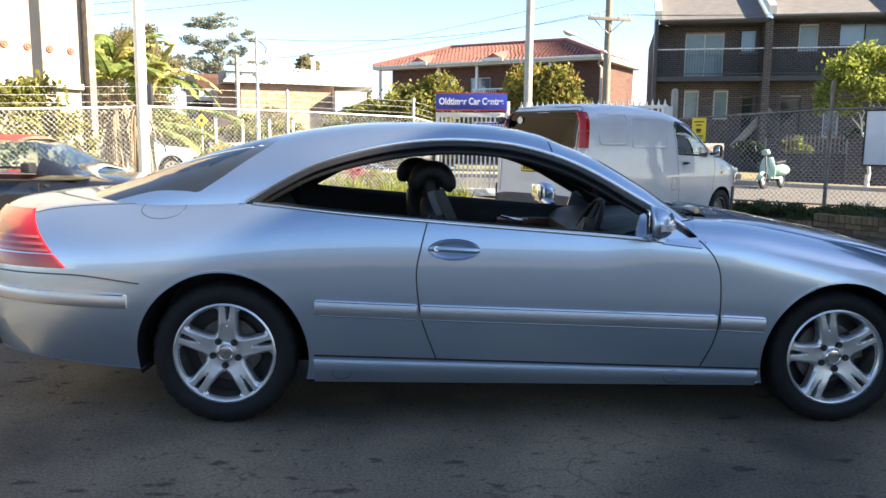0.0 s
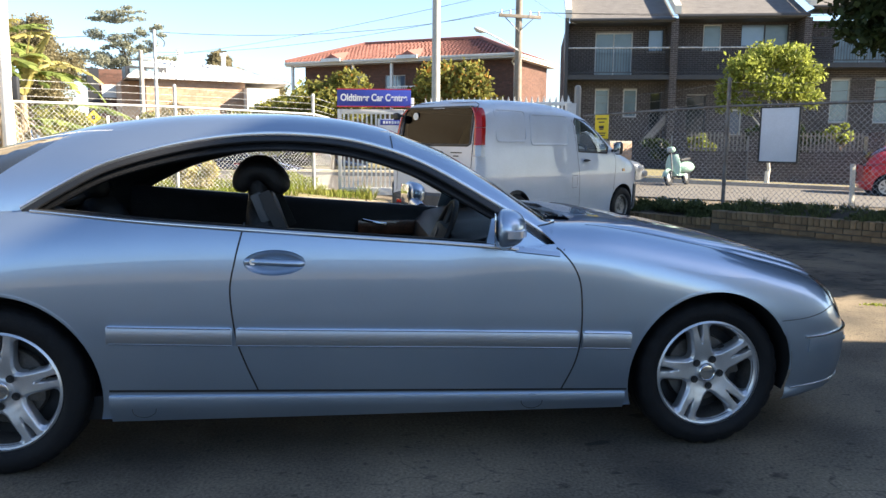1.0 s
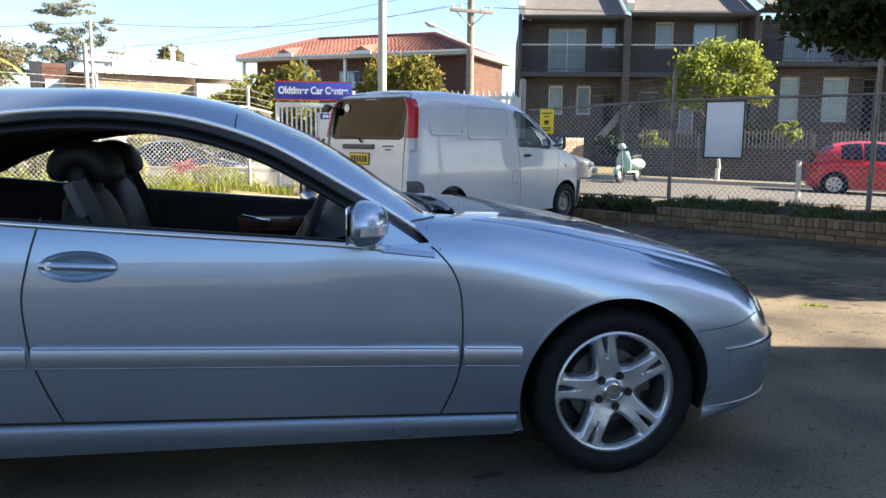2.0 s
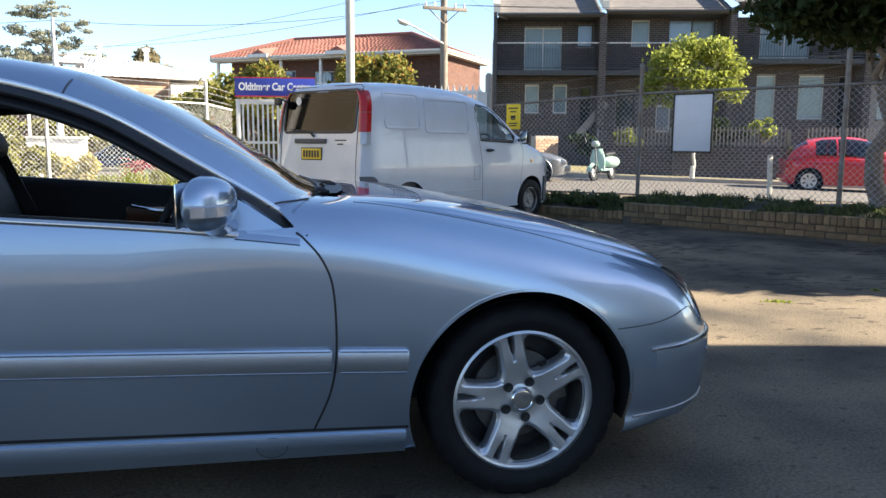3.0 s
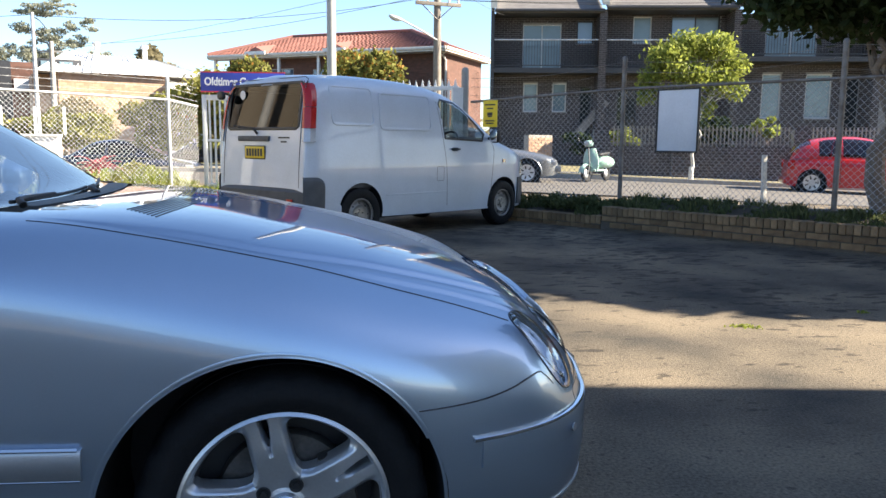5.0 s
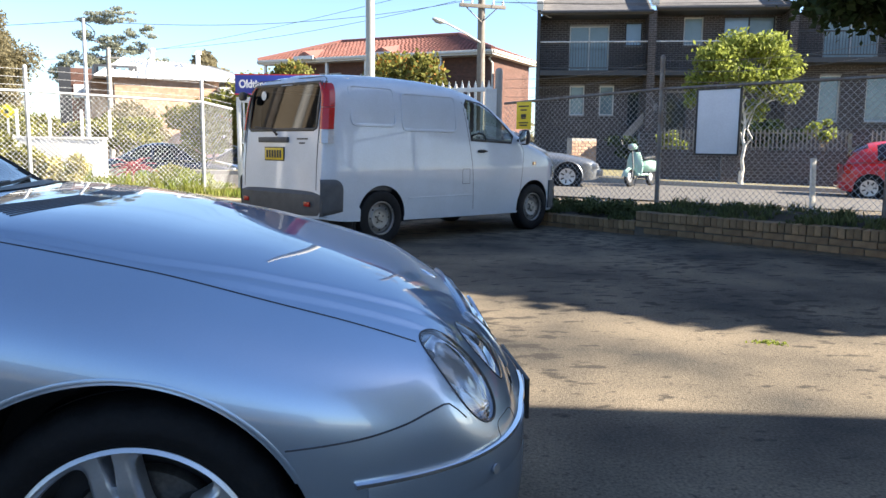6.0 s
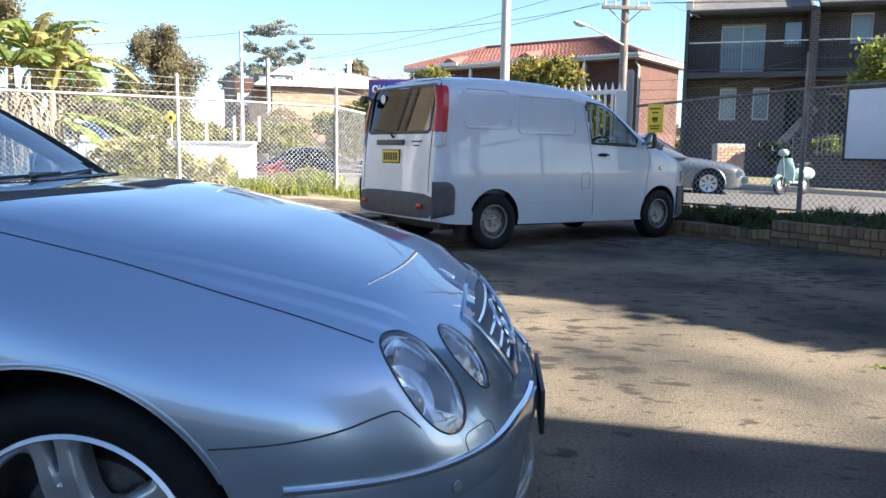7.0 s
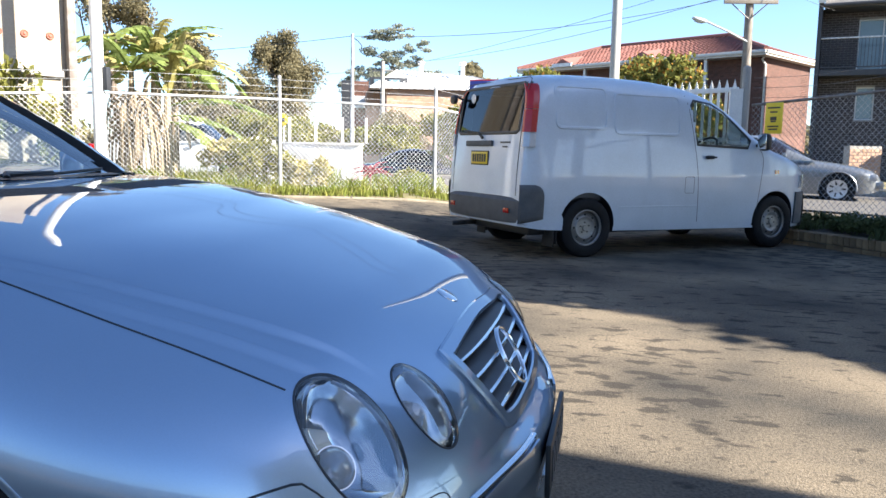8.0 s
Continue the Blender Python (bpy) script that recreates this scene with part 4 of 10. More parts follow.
for hx, turn in ((0.0, 4), (WB, -12)):
    deep, ahead, R, rim_r = (0.185, 0.018, 0.323, 0.230) if hx else (0.165, 0.0, 0.337, 0.236)
    wheel("wheel", coupe, pose(hx + ahead, deep, R, 0, turn, 0), R, 0.235, rim_r, alloy)
    wheel("wheel", coupe, pose(hx + ahead, 2 * MID - deep, R, 0, 0, 180), R, 0.235, rim_r, alloy)
    for sg in (-1, 1):
        t = bmnew()
        r = ARCH[hx] + 0.004
        rows = []
        for a in steps(-0.25, math.pi + 0.25, 40):
            x, z = hx + r * math.cos(a), HUB_Z + r * math.sin(a)
            s = coupe_s(x, max(z, coupe_low(x) + 0.01))
            rows.append([Vector((x, MID + sg * q, z)) for q in (s - 0.003, s - 0.02, s - 0.12, 0.52)])
        grid(t, rows)
        rim = [rw[-1] for rw in rows]
        vs = [t.verts.new(p) for p in rim]
        t.faces.new(vs)
        part("wheel_arch_liner", t, black_trim, coupe)
        # rolled lip of the arch
        t = bmnew()
        pts, ns = [], []
        for a in steps(0.02, math.pi - 0.02, 60):
            x, z = hx + (r + 0.004) * math.cos(a), HUB_Z + (r + 0.004) * math.sin(a)
            if z < coupe_low(x) + 0.03:
                continue
            p, n = side_pt(x, z, 0.0, sg)
            pts.append(p), ns.append(n)
        sweep(t, pts, ns, 0.008, 0.0008)
        bmesh.ops.recalc_face_normals(t, faces=t.faces)
        part("arch_lip", t, silver, coupe)


def line_on(name, pts_n, width, height, material, parent=coupe, label=""):
    t = bmnew()
    sweep(t, [p for p, _ in pts_n], [n for _, n in pts_n], width, height)
    bmesh.ops.recalc_face_normals(t, faces=t.faces)
    return part(name, t, material, parent, label)


# gap across the foot of each screen pillar
for sg in (-1, 1):
    foot = []
    for u in steps(0, 1, 14):
        x, sv = 2.112 + 0.118 * u, 0.842 - 0.136 * u
        z = max(to_cowl(x, sv, CAB_Z + (cab_top(x) - CAB_Z) * max(1 - (sv / cab_w(x)) ** cab_n(x), 0) ** (1 / cab_n(x))), top_pt(x, sv)[0].z)
        foot.append((Vector((x, MID + sg * sv, z)), Vector((0.2, sg * 0.35, 0.9))))
    line_on("pillar_gap", foot, 0.005, 0.004, dark_metal)
    cross = []
    for sv in steps(0.585, 0.765, 14):
        x = 1.532 + 0.02 * (sv - 0.585)
        z = CAB_Z + (cab_top(x) - CAB_Z) * (1 - (sv / cab_w(x)) ** cab_n(x)) ** (1 / cab_n(x))
        cross.append((Vector((x, MID + sg * sv, z)), Vector((0.15, sg * 0.55, 0.8))))
    line_on("roof_gap", cross, 0.006, 0.0025, dark_metal)

# shut lines, side mouldings, sills: both sides
MOULD = lerp_table([(0.416, 0.571), (0.91, 0.552), (2.28, 0.508), (2.514, 0.498)])
for sg in (-1, 1):
    door = near_door if sg < 0 else other_door
    line_on("door_gap", [side_pt(x, z, 0, sg) for x, z in curve_pts(DOOR[:6], 40)], 0.0065, 0.0012, black_trim)
    line_on("door_gap", [side_pt(x, z, 0, sg) for x, z in curve_pts(DOOR[6:12] + [(2.19, 0.892)], 40)], 0.0065, 0.0012, black_trim)
    line_on("door_gap", [side_pt(x, 0.322 - 0.029 * (x - 0.989), 0, sg) for x in steps(0.42, 2.52, 40)], 0.010, 0.0012, black_trim)
    for a, b, par in ((0.43, 0.897, coupe), (0.913, 2.285, door), (2.303, 2.514, coupe)):
        pts = []
        for x in steps(a, b, 40):
            pts.append(side_pt(x, MOULD(x), 0, sg))
        m = line_on("side_moulding", pts, 0.068, 0.013, silver_trim, par)
        for dz, w in ((0.034, 0.008), (-0.033, 0.006)):
            line_on("chrome_strip", [(q, (n + Vector((0, 0, 0.8))).normalized()) for q, n in (side_pt(x, MOULD(x) + dz, 0.008 if dz > 0 else 0.005, sg) for x in steps(a + 0.008, b - 0.004, 40))], w, 0.006, chrome, m, "thin chrome strip")
    t = bmnew()
    rows = []
    for x in steps(0.418, 2.512, 60):
        zt = 0.316 - 0.026 * (x - 0.418)
        zb = 0.203 - 0.006 * (x - 0.418)
        rw = []
        for z, o in ((zt + 0.004, -0.004), (zt, 0.008), (zt - 0.02, 0.017), ((zt + zb) / 2, 0.016), (zb + 0.02, 0.008), (zb, 0.0), (zb - 0.005, -0.08)):
            p, n = side_pt(x, max(z, coupe_low(x) + 0.004), 0, sg)
            p.z = z
            rw.append(p + Vector((0, sg * o, 0)))
        rows.append(rw)
    vs = grid(t, rows)
    t.faces.new(vs[0]), t.faces.new(vs[-1][::-1])
    bmesh.ops.recalc_face_normals(t, faces=t.faces)
    sill = part("side_sill", t, silver, coupe)
    for x, z in ((0.547, 0.256), (2.107, 0.240)):
        t = bmnew()
        y = side_pt(x, z, 0.0, sg)[0].y + sg * 0.0165
        tube(t, [Vector((x + 0.045 * math.cos(q), y, z + 0.030 * math.sin(q))) for q in steps(0, 2 * math.pi, 28)[:-1]], 0.0016, 5, closed=True)
        part("jack_cover", t, dark_metal, sill)
    # fuel flap outline on the driver's side quarter
    if sg < 0:
        t = bmnew()
        ring = [side_pt(-0.296 + 0.108 * math.cos(q), 1.010 + 0.046 * math.sin(q), 0, sg) for q in steps(0, 2 * math.pi, 48)[:-1]]
        sweep(t, [p for p, _ in ring], [n for _, n in ring], 0.0035, 0.0012, closed=True)
        part("fuel_flap", t, dark_metal, coupe)
    # bonnet gap, seams
    line_on("bonnet_gap", [top_pt(x, bonnet_edge(x), 0, sg) for x in steps(2.37, 3.44, 50)], 0.0034, 0.0012, dark_metal)
    line_on("bumper_gap", [bumper_pt(u, BUMP_TOP(u), 0.0, sg) for u in steps(0.0, 0.325, 26)], 0.0028, 0.0010, dark_metal)
    line_on("bumper_gap", [side_pt(x, SEAM_R(x), 0, sg) for x in steps(-1.1, -0.36, 20)], 0.007, 0.0012, dark_metal)
    line_on("boot_gap", [top_pt(x, 0.66, 0, sg) for x in steps(-1.05, -0.45, 24)], 0.007, 0.0012, black_trim)
    # rear bumper moulding
    line_on("bumper_moulding", [side_pt(x, 0.612 - 0.03 * (x + 1.0), 0, sg) for x in steps(-1.12, -0.42, 24)], 0.062, 0.011, silver_trim, rear_bump)
    line_on("chrome_strip", [side_pt(x, 0.642 - 0.03 * (x + 1.0), 0.006, sg) for x in steps(-1.12, -0.43, 24)], 0.007, 0.006, chrome, rear_bump)
    # front bumper: chrome strip over a flush insert
    line_on("bumper_insert", [bumper_pt(u, 0.448, 0.001, sg) for u in steps(0.085, 0.86, 40)], 0.062, 0.003, silver, front_bump)
    line_on("chrome_strip", [bumper_pt(u, 0.487, 0.004, sg) for u in steps(0.075, 0.86, 46)], 0.010, 0.007, chrome, front_bump, "bright chrome bumper strip")
    line_on("lower_lip", [bumper_pt(u, 0.252, 0.001, sg) for u in steps(0.03, 0.9, 40)], 0.007, 0.003, silver_trim, front_bump)
    t = bmnew()
    q, n = bumper_pt(0.36, 0.44, 0.006, sg)
    tube(t, [q, q + n * 0.004], 0.011, 16)
    part("parking_sensor", t, silver_trim, front_bump)
    # washer cover between the lamps
    ring = []
    for q in steps(0, 2 * math.pi, 40)[:-1]:
        cq, nq = math.cos(q), math.sin(q)
        ring.append(bumper_pt(0.465 + 0.052 * math.copysign(abs(cq) ** 0.5, cq), 0.497 + 0.028 * math.copysign(abs(nq) ** 0.5, nq), 0.0, sg))
    t = bmnew()
    sweep(t, [p for p, _ in ring], [n for _, n in ring], 0.0022, 0.0008, closed=True)
    part("washer_cover", t, dark_metal, front_bump)

# door handle: scooped recess, bar and lock
t = bmnew()
rows = []
for k, dp in ((1.0, 0.0), (0.92, 0.012), (0.75, 0.022), (0.45, 0.027), (0.0, 0.028)):
    rows.append([side_pt(1.065 + k * 0.118 * math.cos(q), 0.843 + k * 0.05 * math.sin(q), -dp)[0] for q in steps(0, 2 * math.pi, 40)])
grid(t, rows)
bmesh.ops.remove_doubles(t, verts=t.verts, dist=0.0003)
bmesh.ops.recalc_face_normals(t, faces=t.faces)
part("handle_recess", t, silver, near_door)
t = bmnew()
pts = [side_pt(x, 0.850 - 0.052 * (x - 0.955) * 1.0, 0.010 + 0.012 * math.sin(math.pi * (x - 0.95) / 0.235))[0] for x in steps(0.955, 1.180, 16)]
tube(t, pts, [0.010] + [0.0135] * 15 + [0.008], 12)
handle = part("door_handle", t, silver, near_door)
t = bmnew()
p, n = side_pt(0.985, 0.848, 0.024)
tube(t, [p - n * 0.02, p + n * 0.004], 0.0125, 16)
part("door_lock", t, chrome, near_door)

# window surround: chrome line, rubber seal, belt strip
for sg in (-1, 1):
    edge = [cab_pt(x, z, 0, sg) for x, z in arc]
    line_on("window_chrome", [(p, (n + Vector((0, 0, 0.9))).normalized()) for p, n in edge], 0.018, 0.010, satin_chrome, coupe, "bright window moulding")
    seal = []
    for i, (x, z) in enumerate(arc):
        a, b = arc[max(i - 1, 0)], arc[min(i + 1, len(arc) - 1)]
        d = Vector((b[0] - a[0], b[1] - a[1])).normalized()
        seal.append(cab_pt(x + d.y * 0.019, z - d.x * 0.019, -0.002, sg))
    line_on("window_seal", seal, 0.030, 0.008, black_trim, coupe)
    inner = []
    for i, (x, z) in enumerate(arc):
        a, b = arc[max(i - 1, 0)], arc[min(i + 1, len(arc) - 1)]
        d = Vector((b[0] - a[0], b[1] - a[1])).normalized()
        inner.append(cab_pt(x + d.y * 0.028, z - d.x * 0.028, -0.030, sg))
    line_on("roof_rail_lining", inner, 0.046, 0.012, leather, coupe)
    belt = []
    for x in steps(0.14, 2.03, 60):
        p, n = side_pt(x, BELT(x) - 0.014, 0.0, sg)
        belt.append((p, (n + Vector((0, 0, 1.1))).normalized()))
    line_on("belt_chrome", belt, 0.016, 0.007, satin_chrome, coupe, "bright belt moulding")
    ahead = [side_pt(x, BELT(x) - 0.012, 0.0, sg) for x in steps(2.02, 2.20, 12)]
    line_on("belt_end", [(p, (n + Vector((0, 0, 0.6))).normalized()) for p, n in ahead], 0.030, 0.003, silver)
    t = bmnew()
    rows = []
    for x in steps(0.12, 2.00, 60):
        s = coupe_s(x, BELT(x) - 0.014)
        z = BELT(x)
        rows.append([Vector((x, MID + sg * (s - o), z + dz)) for o, dz in ((0.004, -0.010), (0.02, -0.004), (0.028, -0.030), (0.04, -0.030), (0.046, -0.002), (0.085, -0.004), (0.11, -0.03), (0.13, -0.12), (0.13, -0.55))])
    grid(t, rows)
    bmesh.ops.recalc_face_normals(t, faces=t.faces)
    part("door_lining", t, leather, coupe, "black leather door lining")
    # corner plate that carries the mirror
    t = bmnew()
    tri = [(1.90, BELT(1.90) - 0.03), (2.215, 0.858), (2.08, 0.958), (1.975, 1.018), (1.93, 1.0)]
    tri_o = [cab_pt(x, z, 0.004, sg)[0] for x, z in tri]
    for q, (x, z) in zip(tri_o, tri):
        q.y = MID + sg * (0.882 - 0.34 * max(z - 0.90, 0))
    tri_i = [p - Vector((0, sg * 0.02, 0)) for p in tri_o]
    a, b = [t.verts.new(p) for p in tri_o], [t.verts.new(p) for p in tri_i]
    t.faces.new(a), t.faces.new(b[::-1])
    for i in range(5):
        j = (i + 1) % 5
        t.faces.new((a[i], a[j], b[j], b[i]))
    bmesh.ops.recalc_face_normals(t, faces=t.faces)
    part("mirror_plate", t, silver, coupe, smooth=False)
    # door mirror
    t = bmnew()
    mx, my, mz = 1.945 - (0.19 if sg > 0 else 0.0), MID + sg * 1.035, 0.985
    rows = []
    for i in range(15):
        a = math.pi * i / 14
        rows.append([])
        for k in range(29):
            q = 2 * math.pi * k / 28
            cx, cy, cz = math.cos(a), math.sin(a) * math.cos(q), math.sin(a) * math.sin(q)
            sx = 0.085 if cx > 0 else 0.034
            px, pw, pz = sx * math.copysign(abs(cx) ** 0.85, cx), 0.125 * math.copysign(abs(cy) ** 0.85, cy), 0.074 * math.copysign(abs(cz) ** 0.85, cz)
            rows[-1].append(Vector((mx + px + 0.18 * pw * (-1), my + sg * pw, mz + pz * (1 - 0.8 * max(pw, 0)) )))
    grid(t, rows)
    bmesh.ops.remove_doubles(t, verts=t.verts, dist=0.0005)
    bmesh.ops.recalc_face_normals(t, faces=t.faces)
    mirror = part("door_mirror", t, silver, coupe, "silver door mirror with a turn lamp")
    t = bmnew()
    tube(t, [Vector((mx + 0.02, my - sg * 0.09, mz - 0.055)), Vector((mx + 0.05, my - sg * 0.17, mz - 0.085))], [0.040, 0.034], 12)
    part("mirror_foot", t, silver, mirror)
    t = bmnew()
    box(t, (0, 0, 0), (0.004, 0.19, 0.115), Matrix.Translation((mx - 0.036, my, mz)) @ Matrix.Rotation(sg * 0.18, 4, "Z"), 0.0015)
    part("mirror_glass", t, mirror_glass, mirror, "mirror glass")
    t = bmnew()
    rows = []
    for u in steps(0.0, 1.0, 16):
        a = radians(20 + 75 * u)
        rows.append([Vector((mx + 0.088 * math.cos(a) - 0.02 + 0.008, my + sg * (0.128 * math.sin(a)), mz - 0.012 + h)) for h in (-0.017, 0.017)])
    outer = [[p + Vector((0.006, sg * 0.006, 0)) for p in r] for r in rows]
    for r, o in zip(rows, outer):
        r[:] = [r[0], o[0] + Vector((0, 0, 0.004)), o[1] - Vector((0, 0, 0.004)), r[1]]
    vs = grid(t, rows)
    bmesh.ops.recalc_face_normals(t, faces=t.faces)
    part("turn_lamp", t, clear_lens_grey, mirror, "clear turn lamp")

# head lamps: bowl, projector, clear cover and gasket
for sg in (-1, 1):
    for spec in LAMPS:
        kind = spec[5]
        edge = lamp_edge(spec, sg)
        pts = [p for p, _ in edge]
        mid = sum(pts, Vector()) / len(pts)
        nm = lamp_frame(spec, sg)[3]
        lamp = new("head_lamp")
        lamp.parent = coupe
        t = bmnew()
        rows = []
        for k, d in ((1.0, 0.002), (0.985, 0.006), (0.95, 0.010), (0.93, 0.026), (0.80, 0.048), (0.62, 0.075), (0.40, 0.092), (0.2, 0.098), (0.0, 0.100)):
            rows.append([mid + (p - mid) * k - nm * d for p in pts + pts[:1]])
        grid(t, rows)
        bmesh.ops.remove_doubles(t, verts=t.verts, dist=0.0003)
        bmesh.ops.recalc_face_normals(t, faces=t.faces)
        part("reflector", t, reflector, lamp, "bright lamp reflector")
        t = bmnew()
        rad = 0.032 if kind == "outer" else 0.026
        side = nm.orthogonal().normalized()
        frame_m = nm.to_track_quat("Z", "Y").to_matrix().to_4x4()
        low = mid - nm * 0.075 + Vector((0, sg * 0.02 if kind == "outer" else 0, -0.022 if kind == "outer" else 0.0))
        lathe(t, [(0.0, 0.030), (rad * 0.5, 0.026), (rad * 0.85, 0.014), (rad, 0.0)], 28, Matrix.Translation(low + nm * 0.03) @ frame_m)
        part("projector_lens", t, clear_lens_grey, lamp)
        t = bmnew()
        lathe(t, [(rad, 0.0), (rad + 0.002, 0.003), (rad + 0.004, 0.003), (rad + 0.006, -0.004), (rad + 0.008, -0.03)], 28, Matrix.Translation(low + nm * 0.03) @ frame_m)
        part("projector_ring", t, chrome, lamp)
        if kind == "outer":
            for i in range(7):
                t = bmnew()
                o = low + nm * 0.012 + Vector((0, sg * (0.05 + 0.011 * i), 0.012 - 0.004 * i))
                tube(t, [o + Vector((0, 0, 0.035)), o - Vector((0, 0, 0.045))], 0.0045, 6)
                part("lamp_flute", t, reflector, lamp)
        t = bmnew()
        rows = []
        for k in (1.0, 0.93, 0.84, 0.7, 0.5, 0.25, 0.0):
            bul = 0.002 + 0.020 * (1 - k * k)
            rows.append([mid + (p - mid) * k + nm * bul for p in pts + pts[:1]])
        grid(t, rows)
        bmesh.ops.remove_doubles(t, verts=t.verts, dist=0.0003)
        bmesh.ops.recalc_face_normals(t, faces=t.faces)
        cover = part("lamp_cover", t, clear_glass, lamp, "clear lamp cover")
        cover.visible_shadow = False
        t = bmnew()
        sweep(t, [mid + (p - mid) * 1.005 for p in pts], [n for _, n in edge], 0.0035, 0.002, closed=True)
        bmesh.ops.recalc_face_normals(t, faces=t.faces)
        part("lamp_gasket", t, dark_metal, lamp)

# grille
grille = new("grille")
grille.parent = coupe
ring = []
for gy, g_z in curve_pts(GRILLE + GRILLE[:1], 96)[:-1]:
    ring.append(front_hit(MID + gy, g_z))
t = bmnew()
sweep(t, [p for p, _ in ring], [n for _, n in ring], 0.034, 0.010, closed=True)
bmesh.ops.recalc_face_normals(t, faces=t.faces)
part("grille_frame", t, silver, grille)
t = bmnew()
box(t, (3.545, MID, 0.59), (0.02, 0.72, 0.20))
part("grille_back", t, black_trim, grille, smooth=False)
for z in (0.657, 0.622, 0.587, 0.552):
    half = 0.322 - (0.68 - z) * 0.40
    t = bmnew()
    c = bmnew()
    rows, rows2 = [], []
    for y in steps(-half, half, 28):
        p, n = front_hit(MID + y, z)
        x = p.x if p.x > 3.45 else 3.6
        rows.append([Vector((x - 0.050, MID + y, z + 0.014)), Vector((x - 0.006, MID + y, z + 0.004)), Vector((x - 0.002, MID + y, z)), Vector((x - 0.008, MID + y, z - 0.006)), Vector((x - 0.052, MID + y, z + 0.004))])
        rows2.append([Vector((x - 0.008, MID + y, z + 0.004)), Vector((x + 0.001, MID + y, z + 0.003)), Vector((x + 0.002, MID + y, z)), Vector((x - 0.004, MID + y, z - 0.003))])
    grid(t, rows), grid(c, rows2)
    bmesh.ops.recalc_face_normals(t, faces=t.faces)
    slat = part("grille_slat", t, dark_metal, grille)
    part("slat_edge", c, chrome, slat, "chrome edge")
t = bmnew()
p, n = front_hit(MID, 0.60)
m = Matrix.Translation(p + n * 0.010) @ n.to_track_quat("Z", "Y").to_matrix().to_4x4()
lathe(t, [(0.065, -0.010), (0.066, -0.003), (0.069, -0.001), (0.072, -0.003), (0.073, -0.010), (0.065, -0.010)], 48, m)
part("grille_badge", t, chrome, grille, "plain chrome ring badge")
t = bmnew()
box(t, (3.799, MID, 0.405), (0.012, 0.385, 0.118), None, 0.004)
front_plate = part("number_plate", t, plate_black, front_bump, "dark number plate with a row of bars")
for i in range(6):
    t = bmnew()
    box(t, (3.806, MID - 0.14 + 0.056 * i, 0.405), (0.003, 0.03, 0.07))
    part("plate_bar", t, grey_plastic, front_plate, smooth=False)
t = bmnew()
p, n = top_pt(3.535, 0.0, 0.0)
lathe(t, [(0.0, 0.004), (0.022, 0.004), (0.027, 0.002), (0.030, -0.003)], 32, Matrix.Translation(p) @ n.to_track_quat("Z", "Y").to_matrix().to_4x4())
part("bonnet_badge", t, chrome, bonnet_ob)
# louvres across the bonnet by the screen
for sg in (-1, 1):
    for i in range(8):
        t = bmnew()
        pts = [top_pt(2.575 + 0.0115 * i - 0.16 * (0.04 + 0.5 * u) ** 2, 0.04 + (0.44 + 0.012 * i) * u, 0.0, sg) for u in steps(0, 1, 18)]
        sweep(t, [p for p, _ in pts], [n for _, n in pts], 0.0032, 0.0016)
        bmesh.ops.recalc_face_normals(t, faces=t.faces)
        part("bonnet_louvre", t, dark_metal, bonnet_ob)
# scuttle and wipers
def cowl_pt(sv, dx, off):
    """A point by the foot of the screen, dx behind the cowl line."""
    q = abs(sv)
    x = cowl_x(q) - dx
    if dx <= 0:
        z = top_pt(x, q)[0].z
    else:
        z = to_cowl(x, q, CAB_Z + (cab_top(x) - CAB_Z) * max(1 - (q / cab_w(x)) ** cab_n(x), 0) ** (1 / cab_n(x)))
    return Vector((x, MID + sv, z + off))


t = bmnew()
grid(t, [[cowl_pt(y, 0.02, 0.003), cowl_pt(y, 0.0, 0.005), cowl_pt(y, -0.025, 0.004), cowl_pt(y, -0.05, 0.003)] for y in steps(-0.50, 0.50, 40)])
bmesh.ops.recalc_face_normals(t, faces=t.faces)
part("scuttle", t, black_trim, coupe)
for y0, y1 in ((-0.50, 0.12), (-0.02, 0.50)):
    t = bmnew()
    tube(t, [cowl_pt(y0, -0.02, 0.004), cowl_pt(y0 + 0.02, 0.0, 0.014), cowl_pt(y0 + 0.12, 0.03, 0.014), cowl_pt((y0 + y1) / 2, 0.042, 0.012)], [0.009, 0.008, 0.006, 0.004], 8)
    arm = part("wiper_arm", t, black_trim, coupe)
    t = bmnew()
    tube(t, [cowl_pt(y0 + 0.04 + (y1 - y0) * u, 0.030 + 0.022 * u, 0.007) for u in steps(0, 1, 12)], 0.005, 6)
    part("wiper_blade", t, black_trim, arm)

